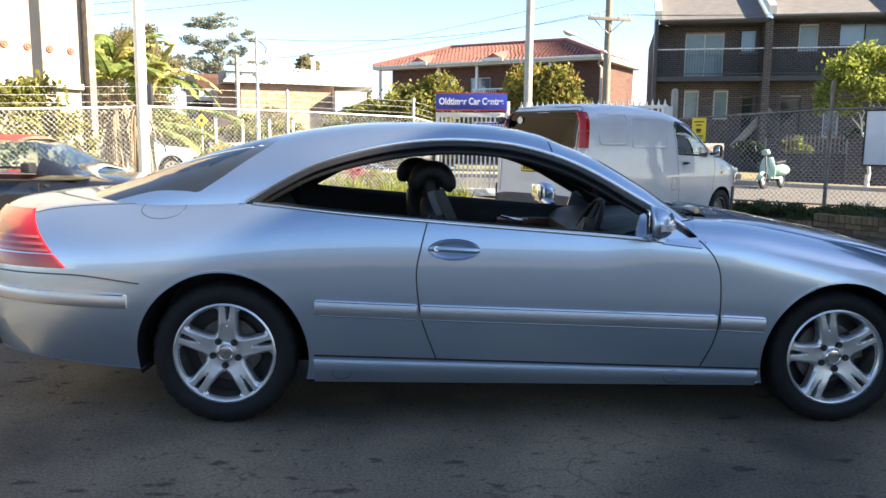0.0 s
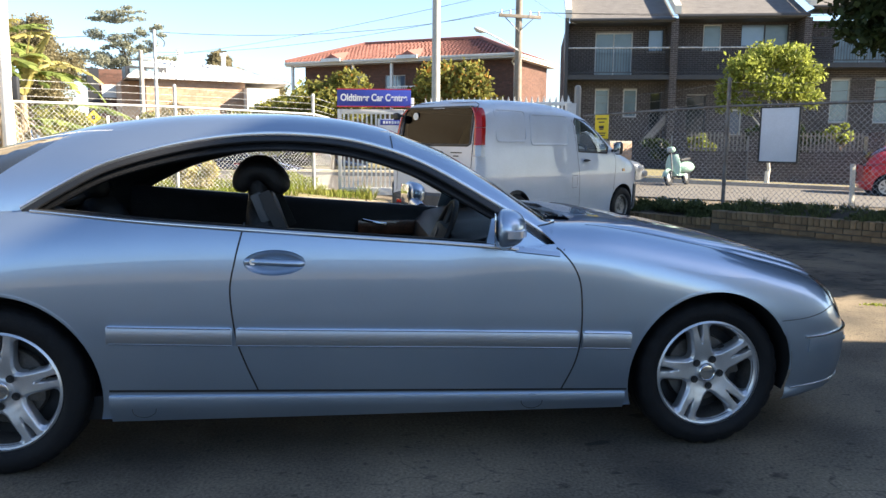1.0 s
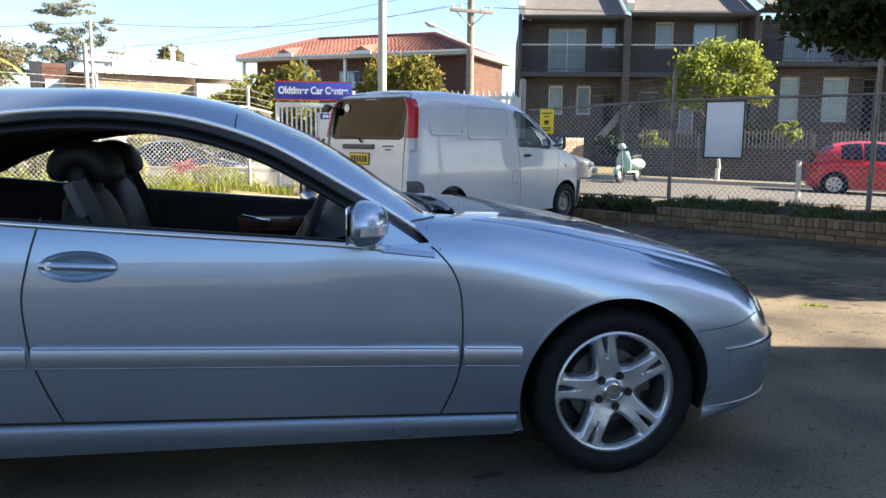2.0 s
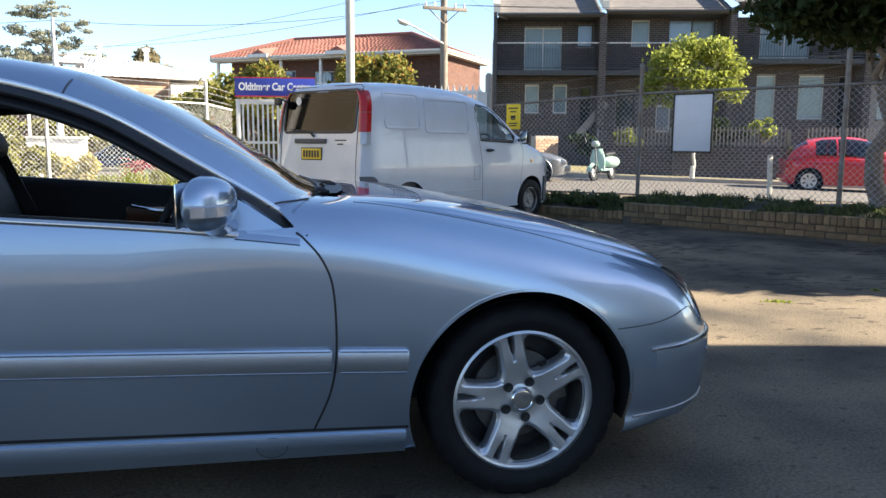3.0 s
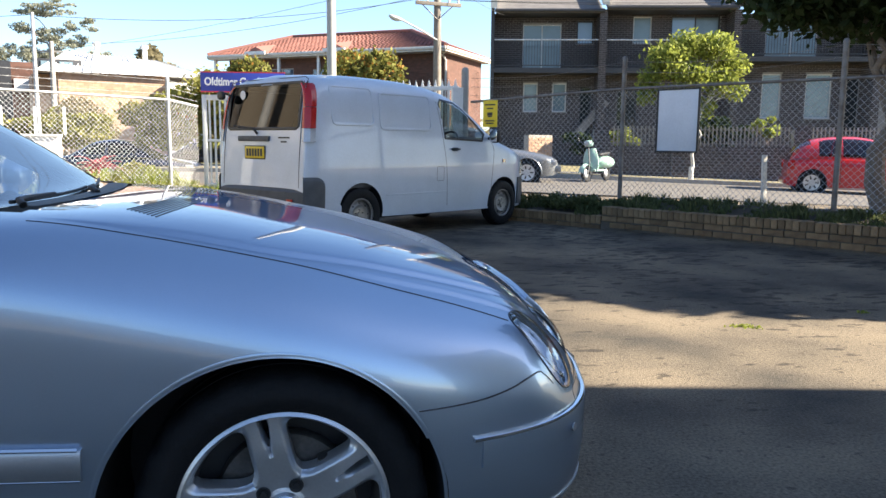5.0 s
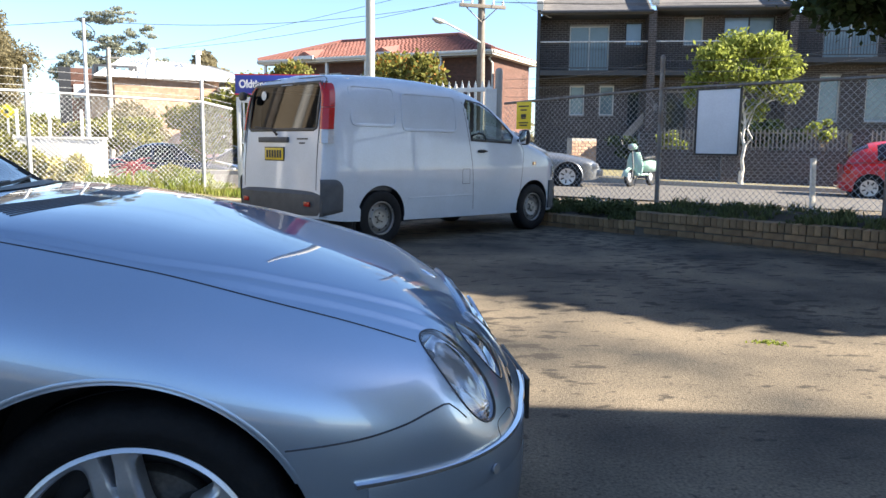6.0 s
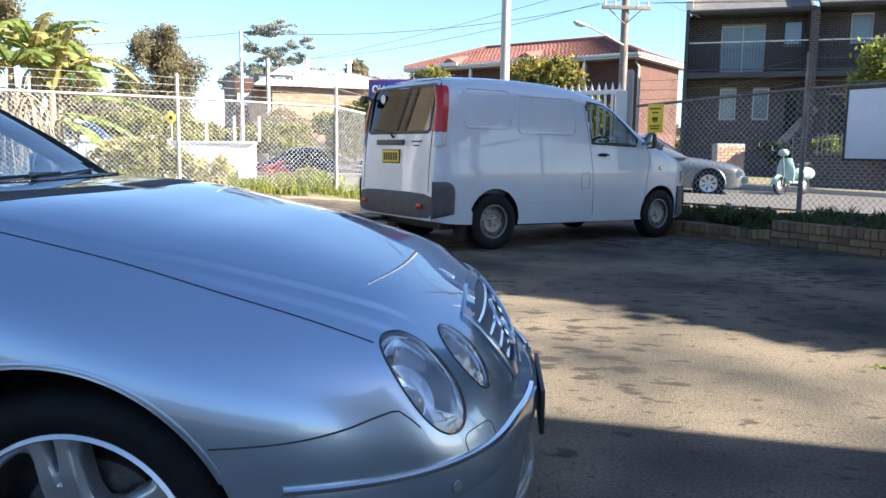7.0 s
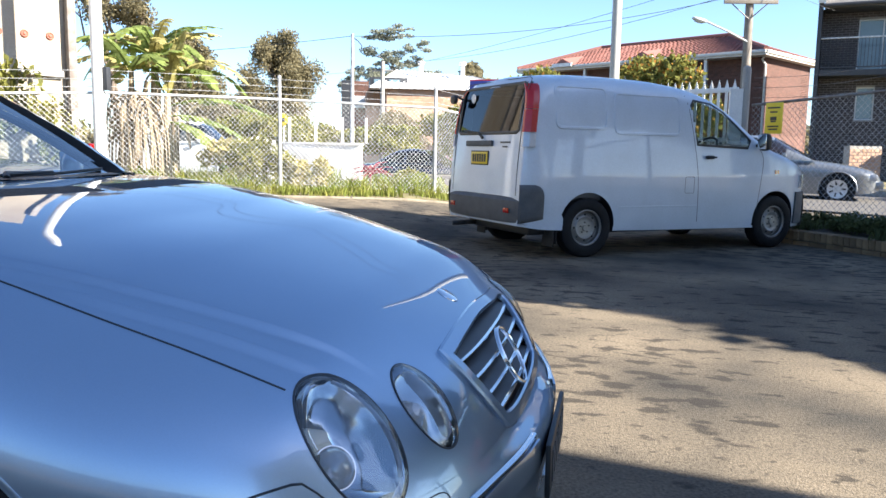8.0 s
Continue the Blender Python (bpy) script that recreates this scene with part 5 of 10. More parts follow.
# tail lamps
for sg in (-1, 1):
    lamp = new("tail_lamp")
    lamp.parent = coupe
    front_edge = lerp_table([(0.742, -0.70), (0.80, -0.762), (0.90, -0.865), (0.985, -0.955)])

    def lens_rows(z0, z1, off, nz):
        return [[side_pt(front_edge(z) + (-1.235 - front_edge(z)) * u, z, off, sg)[0] for u in steps(0, 1, 26)] for z in steps(z0, z1, nz)]
    for nm, z0, z1, mt in (("lens", 0.742, 0.800, red_lens), ("lens", 0.805, 0.985, red_lens)):
        t = bmnew()
        rows = lens_rows(z0, z1, 0.008, 10)
        rim0, rim1 = lens_rows(z0, z0 + 0.001, -0.004, 1)[0], lens_rows(z1 - 0.001, z1, -0.004, 1)[1]
        rows = [rim0] + rows + [rim1]
        for r in rows:
            r.insert(0, r[0] + Vector((0.004, -sg * 0.014, 0)))
        grid(t, rows)
        bmesh.ops.recalc_face_normals(t, faces=t.faces)
        part(nm, t, mt, lamp, "red lamp lens")
    for z0 in (0.812, 0.838, 0.866):
        t = bmnew()
        grid(t, lens_rows(z0, z0 + 0.011, 0.0105, 2))
        bmesh.ops.recalc_face_normals(t, faces=t.faces)
        part("lens_stripe", t, mat("pale_red_stripe", (0.55, 0.10, 0.08), 0.25, 0, 0.05, 20, 90, coat=0.5) if z0 < 0.82 and sg < 0 else bpy.data.materials["pale_red_stripe"], lamp, "paler stripe")

# floor, seats, dash, wheel
t = bmnew()
box(t, (1.3, MID, 0.24), (2.15, 1.60, 0.10), None, 0.01)
box(t, (-0.80, MID, 0.42), (0.75, 1.30, 0.2), None, 0.02)
part("floor_pan", t, black_trim, coupe)
t = bmnew()
rows = []
for y in steps(-0.78, 0.78, 24):
    bulge = 0.05 * math.exp(-((y + 0.38) / 0.2) ** 2)
    rows.append([Vector((x, MID + y, z)) for x, z in ((1.78 - bulge, 0.45), (1.74 - bulge, 0.72), (1.76 - bulge, 0.84), (1.82 - bulge, 0.895 + bulge), (1.95, 0.925 + bulge * 0.6), (2.15, 0.94 - 0.06 * smooth01(0.55, 0.78, abs(y))), (2.36 - 0.16 * smooth01(0.45, 0.78, abs(y)), 0.93 - 0.08 * smooth01(0.5, 0.78, abs(y))))])
grid(t, rows)
bmesh.ops.recalc_face_normals(t, faces=t.faces)
dash = part("dashboard", t, leather, coupe)
t = bmnew()
for y in (-0.30, 0.05):
    box(t, (1.765, MID + y, 0.80), (0.012, 0.14, 0.06), None, 0.004)
part("dash_vent", t, dark_metal, dash)
t = bmnew()
m = Matrix.Translation((1.765, 0.52, 0.865)) @ Matrix.Rotation(radians(-66), 4, "Y")
tube(t, [m @ Vector((0.19 * math.cos(q), 0.19 * math.sin(q), 0)) for q in steps(0, 2 * math.pi, 40)[:-1]], 0.0135, 10, closed=True)
swheel = part("steering_wheel", t, leather, coupe, "black leather steering wheel")
t = bmnew()
lathe(t, [(0.0, 0.03), (0.05, 0.03), (0.075, 0.01), (0.075, -0.03)], 24, m)
for q in (0.1, math.pi - 0.1, math.pi * 1.5):
    tube(t, [m @ Vector((0.06 * math.cos(q), 0.06 * math.sin(q), 0)), m @ Vector((0.18 * math.cos(q), 0.18 * math.sin(q), 0))], 0.016, 8)
tube(t, [m @ Vector((0, 0, -0.02)), m @ Vector((0, 0, -0.25))], 0.03, 10)
part("wheel_spokes", t, black_trim, swheel)


def pad(bm, c, size, m, e=2.6, n=14):
    """A rounded cushion."""
    rows = []
    for i in range(n + 1):
        a = math.pi * i / n
        rows.append([])
        for k in range(2 * n + 1):
            q = math.pi * k / n
            v = (math.cos(a), math.sin(a) * math.cos(q), math.sin(a) * math.sin(q))
            v = [math.copysign(abs(o) ** (2 / e), o) for o in v]
            rows[-1].append(m @ Vector((c[0] + v[0] * size[0] / 2, c[1] + v[1] * size[1] / 2, c[2] + v[2] * size[2] / 2)))
    grid(bm, rows)
    bmesh.ops.remove_doubles(bm, verts=bm.verts, dist=0.0004)


for y, sx in ((0.53, 0.0), (1.33, -0.09)):
    seat = new("front_seat")
    seat.parent = coupe
    t = bmnew()
    pad(t, (0, 0, 0), (0.52, 0.52, 0.17), pose(1.32 + sx, y, 0.50, 0, -6, 0), 3.4)
    part("cushion", t, leather, seat)
    t = bmnew()
    pad(t, (0, 0, 0.30), (0.17, 0.50, 0.70), pose(1.11 + sx, y, 0.44, 0, -14, 0), 3.0)
    part("backrest", t, leather, seat)
    t = bmnew()
    # a thick crescent that bows forward over the top
    bow = curve_pts([(0.900, 1.085), (0.893, 1.125), (0.912, 1.165), (0.958, 1.183), (1.010, 1.170), (1.045, 1.125), (1.060, 1.075)], 24)
    rows = []
    for i, (bx, bz) in enumerate(bow):
        p0, p1 = bow[max(i - 1, 0)], bow[min(i + 1, 24)]
        d = Vector((p1[0] - p0[0], p1[1] - p0[1])).normalized()
        k = max(1 - abs(i / 12 - 1) ** 4, 0.0) ** 0.5
        rows.append([])
        for q in steps(0, 2 * math.pi, 28):
            cw, cn = math.cos(q), math.sin(q)
            wy, wn = 0.13 * (0.55 + 0.45 * k) * math.copysign(abs(cw) ** 0.7, cw), 0.052 * (0.1 + 0.9 * k) * math.copysign(abs(cn) ** 0.8, cn)
            rows[-1].append(Vector((bx + sx - d.y * wn, y + wy, bz + d.x * wn)))
    grid(t, rows)
    bmesh.ops.remove_doubles(t, verts=t.verts, dist=0.0003)
    bmesh.ops.recalc_face_normals(t, faces=t.faces)
    pad(t, (0, 0, 0), (0.10, 0.22, 0.17), pose(0.962 + sx, y, 1.085, 0, -12, 0), 2.6)
    part("headrest", t, leather, seat, "rounded black headrest")
    t = bmnew()
    for o in (-0.07, 0.07):
        tube(t, [(0.975 + sx, y + o, 0.95), (0.965 + sx, y + o, 1.10)], 0.007, 8)
    part("headrest_post", t, chrome, seat)
    t = bmnew()
    o = -1 if y < MID else 1
    box(t, (0, 0, 0), (0.05, 0.035, 0.13), pose(0.985 + sx, y + o * 0.20, 1.03, 0, -22, 0), 0.012)
    part("belt_guide", t, grey_plastic, seat, "grey belt guide")
    t = bmnew()
    box(t, (0, 0, 0), (0.05, 0.004, 0.30), pose(1.06 + sx, y + o * 0.225, 0.96, 0, -24, 0))
    part("seat_belt", t, black_trim, seat)
bench = new("rear_seat")
bench.parent = coupe
for y in (0.55, 1.31):
    t = bmnew()
    pad(t, (0, 0, 0), (0.16, 0.62, 0.62), pose(0.12, y, 0.72, 0, -22, 0), 3.4)
    part("backrest", t, leather, bench)
    t = bmnew()
    pad(t, (0, 0, 0), (0.10, 0.26, 0.13), pose(0.02, y, 1.06, 0, -15, 0), 2.7)
    part("headrest", t, leather, bench)
    t = bmnew()
    pad(t, (0, 0, 0), (0.5, 0.6, 0.16), pose(0.42, y, 0.50, 0, -6, 0), 3.4)
    part("cushion", t, leather, bench)
t = bmnew()
box(t, (-0.22, MID, 1.0), (0.45, 1.3, 0.03), None, 0.008)
part("parcel_shelf", t, leather, coupe)
# wood inlay and pull on the far door lining
t = bmnew()
box(t, (1.62, 2 * MID - 0.205, 0.80), (0.42, 0.016, 0.085), None, 0.006)
part("wood_inlay", t, wood_trim, other_door, "glossy burr wood inlay")
t = bmnew()
tube(t, [(1.44, 1.635, 0.845), (1.47, 1.615, 0.84), (1.55, 1.615, 0.825), (1.58, 1.635, 0.82)], 0.008, 8)
part("door_pull", t, chrome, other_door, "chrome inner handle")
t = bmnew()
pad(t, (0, 0, 0), (0.03, 0.22, 0.07), pose(1.60, 0.93, 1.285, 0, 0, 0), 3)
part("rear_view_mirror", t, black_trim, coupe)

# ---- white van (frame: x forward from the rear axle, y across, z up; driver's side at y = 0) ----
VAN = Matrix.Translation((3.661, 7.231, gz(3.7, 7.2))) @ Matrix.Rotation(math.atan2(1.681, 2.115), 4, "Z") @ Matrix.Translation((0, 0.03, 0))
van_top = lerp_table([(-0.80, 0.55), (-0.78, 0.95), (-0.715, 1.52), (-0.66, 1.76), (-0.61, 1.83), (-0.5, 1.865), (-0.3, 1.885), (0.2, 1.90), (0.8, 1.89), (1.2, 1.86), (1.55, 1.80), (1.80, 1.715), (2.05, 1.575), (2.40, 1.33), (2.64, 1.20), (2.95, 1.10), (3.25, 0.99), (3.45, 0.86), (3.54, 0.68), (3.57, 0.5)])
van_low = lerp_table([(-0.80, 0.34), (-0.5, 0.30), (0.4, 0.27), (2.3, 0.25), (3.3, 0.24), (3.57, 0.32)])
VAN_MID = 0.845


def van_w(x):
    w = 0.845
    if x > 2.65:
        w *= max(1 - ((x - 2.65) / 0.92) ** 3.0 * 0.50, 0.0)
    if x < -0.55:
        w *= 1 - 0.09 * ((-0.55 - x) / 0.25) ** 2
    return w


def van_s(x, z):
    w, zt, zb = van_w(x), van_top(x), van_low(x)
    zw = 0.85
    if z > zw:
        h = min((z - zw) / max(zt - zw, 1e-3), 1)
        tum = 1 - 0.085 * min((z - zw) / 1.05, 1)
        return w * tum * max(1 - h ** 9, 0) ** (1 / 5.0)
    h = min((zw - z) / (zw - zb + 1e-3), 1)
    return w * (1 - 0.03 * h * h)


def van_pt(x, z, off=0.0, sg=-1):
    e = 0.005
    s = van_s(x, z)
    n = Vector((-(van_s(x + e, z) - van_s(x - e, z)) / (2 * e), sg, -(van_s(x, z + e) - van_s(x, z - e)) / (2 * e))).normalized()
    return Vector((x, VAN_MID + sg * s, z)) + n * off, n


van = thing("white_van", "white panel van with grey bumpers and steel wheels", "van", at=VAN)


def van_x_at(z):
    lo, hi = -0.80, -0.3
    for _ in range(40):
        m = (lo + hi) / 2
        lo, hi = (m, hi) if van_top(m) < z else (lo, m)
    return lo


vb = bmnew()
rows = []
xs = sorted([van_x_at(z) for z in steps(0.56, 1.925, 46)] + steps(-0.27, 2.9, 120) + [2.91 + i * 0.0132 for i in range(51)])
for x in xs:
    zt, zb = van_top(x), van_low(x)
    z1 = min(0.85, zb + (zt - zb) * 0.6)
    zs = steps(zb, z1, 22) + [z1 + (zt - z1) * math.sin(math.pi / 2 * i / 44) for i in range(1, 45)]
    w = van_w(x)
    sec = []
    for z in zs:
        h = max(z - z1, 0) / max(zt - z1, 1e-3)
        lowh = max(z1 - z, 0) / max(z1 - zb, 1e-3)
        sec.append((w * (1 - 0.085 * min(max(z - 0.85, 0) / 1.05, 1)) * (1 - 0.03 * lowh**2) * max(1 - h ** 9, 0) ** 0.2, z))
    sec[-1] = (sec[-2][0] * 0.8, zt)
    sec += [(sec[-1][0] * q, zt + 0.012 * (1 - q * q)) for q in (0.88, 0.75, 0.62, 0.5, 0.38, 0.25, 0.12, 0.0)]
    rows.append([Vector((x, VAN_MID - s, z)) for s, z in sec] + [Vector((x, VAN_MID + s, z)) for s, z in sec[-2::-1]])
grid(vb, rows)
vb.verts.ensure_lookup_table()
vb.faces.new([v for v in vb.verts[:len(rows[0])]])
bmesh.ops.recalc_face_normals(vb, faces=vb.faces)
for hx in (0.0, 2.70):
    r = 0.345
    circle = [(hx + r * math.cos(a), 0.33 + r * math.sin(a)) for a in steps(0, 2 * math.pi, 80)[:-1]]
    bmesh.ops.delete(vb, geom=[f for f in vb.faces if (c := f.calc_center_median()) and math.hypot(c.x - hx, c.z - 0.33) < r and abs(c.y - VAN_MID) > 0.4], context="FACES")
    snap(vb, circle, lambda x, z, c: van_pt(x, z, 0, -1 if c.y < VAN_MID else 1)[0] if z > 0.3 else c, 0.03, lambda c: abs(c.y - VAN_MID) > 0.5)
VAN_WIN = [(1.46, 1.19), (1.37, 1.62), (1.42, 1.675), (1.70, 1.645), (1.86, 1.565), (2.04, 1.43), (2.27, 1.25), (2.22, 1.165)]
side_glass = split(vb, lambda c: abs(c.y - VAN_MID) > 0.5 and inside(VAN_WIN, c.x, c.z))
for q in (vb, side_glass):
    snap(q, VAN_WIN, lambda x, z, c: van_pt(x, z, 0, -1 if c.y < VAN_MID else 1)[0], 0.03, lambda c: abs(c.y - VAN_MID) > 0.5 and c.x > 1.5)
van_rear = split(vb, lambda c: c.x < -0.50 and 1.27 < c.z < 1.77 and abs(c.y - VAN_MID) < 0.655)
van_screen = split(vb, lambda c: 1.80 < c.x < 2.62 and abs(c.y - VAN_MID) < 0.66 and c.z > 1.18)
part("body", vb, white_paint, van)
far_glass = split(side_glass, lambda c: c.y > VAN_MID)
part("side_window", side_glass, screen_glass, van).visible_shadow = False
part("side_window", far_glass, screen_glass, van).visible_shadow = False
# one flat pane
for q in van_rear.verts:
    q.co.x = van_x_at(1.275) + (van_x_at(1.765) - van_x_at(1.275)) * (q.co.z - 1.275) / 0.49
part("rear_window", van_rear, dark_glass, van).visible_shadow = False
part("windscreen", van_screen, screen_glass, van).visible_shadow = False

# ---- van: fittings ----
for sg, y in ((-1, 0.10), (1, 2 * VAN_MID - 0.10)):
    for hx in (0.0, 2.70):
        wheel("wheel", van, pose(hx, y, 0.31, 0, 10 * hx, 0 if sg < 0 else 180), 0.31, 0.185, 0.185, steel_wheel, False)
        t = bmnew()
        rows = []
        for a in steps(-0.2, math.pi + 0.2, 28):
            x, z = hx + 0.348 * math.cos(a), 0.33 + 0.348 * math.sin(a)
            s = van_s(x, max(z, 0.3))
            rows.append([Vector((x, VAN_MID + sg * q, z)) for q in (s - 0.004, s - 0.10, 0.45)])
        grid(t, rows)
        t.faces.new([t.verts.new(r[-1]) for r in rows])
        part("wheel_arch_liner", t, black_trim, van)
t = bmnew()
box(t, (1.4, VAN_MID, 0.28), (4.0, 1.3, 0.10), None, 0.02)
part("underbody", t, black_trim, van)


def van_band(name, x0, x1, z0, z1, off, material, sg, parent=van, label="", nx=14, nz=8):
    """A panel that follows the van's side."""
    t = bmnew()
    rows = [[van_pt(x, z, off, sg)[0] for x in steps(x0, x1, nx)] for z in steps(z0, z1, nz)]
    grid(t, rows)
    lo = [van_pt(x, z0, -0.01, sg)[0] for x in steps(x0, x1, nx)]
    hi = [van_pt(x, z1, -0.01, sg)[0] for x in steps(x0, x1, nx)]
    grid(t, [lo, rows[0]]), grid(t, [rows[-1], hi])
    grid(t, [[van_pt(x0, z, -0.01, sg)[0] for z in steps(z0, z1, nz)], [van_pt(x0, z, off, sg)[0] for z in steps(z0, z1, nz)]])
    grid(t, [[van_pt(x1, z, off, sg)[0] for z in steps(z0, z1, nz)], [van_pt(x1, z, -0.01, sg)[0] for z in steps(z0, z1, nz)]])
    bmesh.ops.remove_doubles(t, verts=t.verts, dist=0.0005)
    bmesh.ops.recalc_face_normals(t, faces=t.faces)
    return part(name, t, material, parent, label)


def van_rear_pt(y, z, off=0.0):
    """A point on the tailgate."""
    x = van_x_at(min(max(z, 0.57), 1.9))
    return Vector((x - off, y, z))


for sg in (-1, 1):
    # pressed panels in the side, shown as shallow frames
    for x0, x1, z0, z1 in ((-0.40, 0.22, 1.33, 1.745), (0.33, 1.20, 1.29, 1.70)):
        c = 0.05
        ring = [(x0 + c, z0), (x1 - c, z0), (x1 - c * 0.3, z0 + c * 0.3), (x1, z0 + c), (x1, z1 - c), (x1 - c * 0.3, z1 - c * 0.3), (x1 - c, z1), (x0 + c, z1), (x0 + c * 0.3, z1 - c * 0.3), (x0, z1 - c), (x0, z0 + c), (x0 + c * 0.3, z0 + c * 0.3)]
        t = bmnew()
        pn = [van_pt(x, z, 0, sg) for x, z in ring]
        sweep(t, [p for p, _ in pn], [n for _, n in pn], 0.030, 0.009, closed=True)
        bmesh.ops.recalc_face_normals(t, faces=t.faces)
        part("pressed_panel", t, white_paint, van)
    for pts in ([(1.50, 0.34), (1.47, 0.85), (1.42, 1.20), (1.31, 1.72)], [(2.40, 0.44), (2.44, 0.80), (2.47, 1.05), (2.38, 1.20)]):
        pn = [van_pt(x, z, 0, sg) for x, z in curve_pts(pts, 20)]
        t = bmnew()
        sweep(t, [p for p, _ in pn], [n for _, n in pn], 0.007, 0.001)
        part("door_gap", t, dark_metal, van)
    pn = [van_pt(x, 0.52, 0, sg) for x in steps(0.40, 1.48, 20)]
    t = bmnew()
    sweep(t, [p for p, _ in pn], [n for _, n in pn], 0.014, 0.005)
    part("side_crease", t, white_paint, van)
    # bumper end that wraps round the corner, rounded off towards the wheel
    t = bmnew()
    rows = []
    for u in steps(0, 1, 16):
        x, k = -0.795 + 0.255 * u, max(u - 0.5, 0.0) / 0.5
        top, foot = 0.755 - 0.11 * (1 - math.sqrt(1 - k * k)), 0.36 + 0.05 * u
        edge = 0.024 * math.sqrt(max(1 - u ** 6, 0.0))
        rows.append([van_pt(x, foot + (top - foot) * v, edge * (1 - abs(2 * v - 1) ** 8) ** 0.5, sg)[0] for v in steps(0, 1, 14)])
    grid(t, rows)
    bmesh.ops.recalc_face_normals(t, faces=t.faces)
    part("rear_bumper_corner", t, grey_plastic, van)
    t = bmnew()
    box(t, (-0.40, VAN_MID + sg * (VAN_MID - 0.13), 0.27), (0.012, 0.20, 0.30), None, 0.004)
    part("mud_flap", t, black_trim, van, "black rubber mud flap")
    van_band("front_bumper_corner", 3.06, 3.50, 0.28, 0.66, 0.022, grey_plastic, sg)
    pn, z = [van_pt(x, 1.055, 0.012, sg) for x in steps(1.56, 1.72, 6)], 0
    t = bmnew()
    tube(t, [p + n * 0.012 for p, n in pn], [0.012, 0.02, 0.02, 0.02, 0.02, 0.012, 0.01], 8)
    part("door_handle", t, black_trim, van, "black door handle")
    van_band("turn_repeater", 2.66, 2.72, 0.875, 0.92, 0.012, amber_lens, sg, nx=3, nz=3)
    # fuel flap ahead of the rear wheel
    pn2 = [van_pt(x, z, 0, sg) for x, z in ((1.30, 0.66), (1.41, 0.66), (1.42, 0.67), (1.42, 0.83), (1.41, 0.84), (1.30, 0.84), (1.29, 0.83), (1.29, 0.67))]
    t = bmnew()
    sweep(t, [p for p, _ in pn2], [n for _, n in pn2], 0.005, 0.0015, closed=True)
    part("fuel_flap", t, grey_plastic, van)
    # window seal
    pn = [van_pt(x, z, 0, sg) for x, z in VAN_WIN]
    t = bmnew()
    sweep(t, [p for p, _ in pn], [n for _, n in pn], 0.026, 0.005, closed=True)
    bmesh.ops.recalc_face_normals(t, faces=t.faces)
    part("window_seal", t, black_trim, van)
    # tail lamp up the corner
    for z0, z1, mt, lb in ((1.13, 1.27, clear_lens_grey, "clear lamp section"), (1.275, 1.50, red_lens, "red lamp section"), (1.505, 1.76, red_lens, "red lamp section")):
        t = bmnew()
        rows = []
        for z in steps(z0, z1, 8):
            xr = van_x_at(z)
            s = van_s(max(xr + 0.05, -0.6), z)
            rows.append([Vector((xr - 0.010, VAN_MID + sg * (s - 0.085), z)), Vector((xr - 0.014, VAN_MID + sg * (s - 0.065), z)), Vector((xr - 0.004, VAN_MID + sg * (s - 0.04), z)), Vector((xr + 0.035, VAN_MID + sg * (s + 0.004), z)), Vector((xr + 0.10, VAN_MID + sg * (s + 0.012), z)), Vector((xr + 0.108, VAN_MID + sg * (s - 0.02), z))])
        grid(t, rows)
        bmesh.ops.recalc_face_normals(t, faces=t.faces)
        part("tail_lamp", t, mt, van, lb)
    # mirror
    t = bmnew()
    pad(t, (0, 0, 0), (0.10, 0.14, 0.20), Matrix.Translation((2.36, VAN_MID + sg * 0.94, 1.24)), 3.2)
    m = part("door_mirror", t, black_trim, van, "black door mirror")
    t = bmnew()
    tube(t, [(2.37, VAN_MID + sg * 0.78, 1.19), (2.365, VAN_MID + sg * 0.88, 1.21)], 0.02, 8)
    part("mirror_arm", t, black_trim, m)
    t = bmnew()
    box(t, (2.309, VAN_MID + sg * 0.94, 1.24), (0.006, 0.115, 0.165), None, 0.0025)
    part("mirror_glass", t, mirror_glass, m, "mirror glass")
    # mud flap
    t = bmnew()
    box(t, (-0.37, VAN_MID + sg * 0.72, 0.28), (0.012, 0.20, 0.26), None, 0.003)
    part("mud_flap", t, black_trim, van)
    # head lamp
    van_band("head_lamp", 3.14, 3.44, 0.71, 0.86, 0.012, clear_lens_grey, sg)
t = bmnew()
rows = []
for z, o in ((0.35, -0.02), (0.37, 0.05), (0.43, 0.065), (0.59, 0.06), (0.62, 0.03), (0.64, -0.02)):
    rows.append([Vector((-0.79 - o + 0.06 * (abs(y - VAN_MID) / 0.8) ** 4, y, z)) for y in steps(VAN_MID - 0.80, VAN_MID + 0.80, 24)])
grid(t, rows)
bmesh.ops.recalc_face_normals(t, faces=t.faces)
rb = part("rear_bumper", t, grey_plastic, van, "grey plastic bumper")
for sg in (-1, 1):
    t = bmnew()
    box(t, (-0.845, VAN_MID + sg * 0.60, 0.49), (0.012, 0.10, 0.05), None, 0.004)
    part("bumper_reflector", t, red_lens, rb)
t = bmnew()
rows = []
for z, o in ((0.28, -0.02), (0.30, 0.03), (0.45, 0.05), (0.62, 0.035), (0.66, -0.02)):
    rows.append([Vector((3.555 + o - 0.30 * (abs(y - VAN_MID) / 0.8) ** 3, y, z)) for y in steps(VAN_MID - 0.60, VAN_MID + 0.60, 24)])
grid(t, rows)
bmesh.ops.recalc_face_normals(t, faces=t.faces)
part("front_bumper", t, grey_plastic, van)
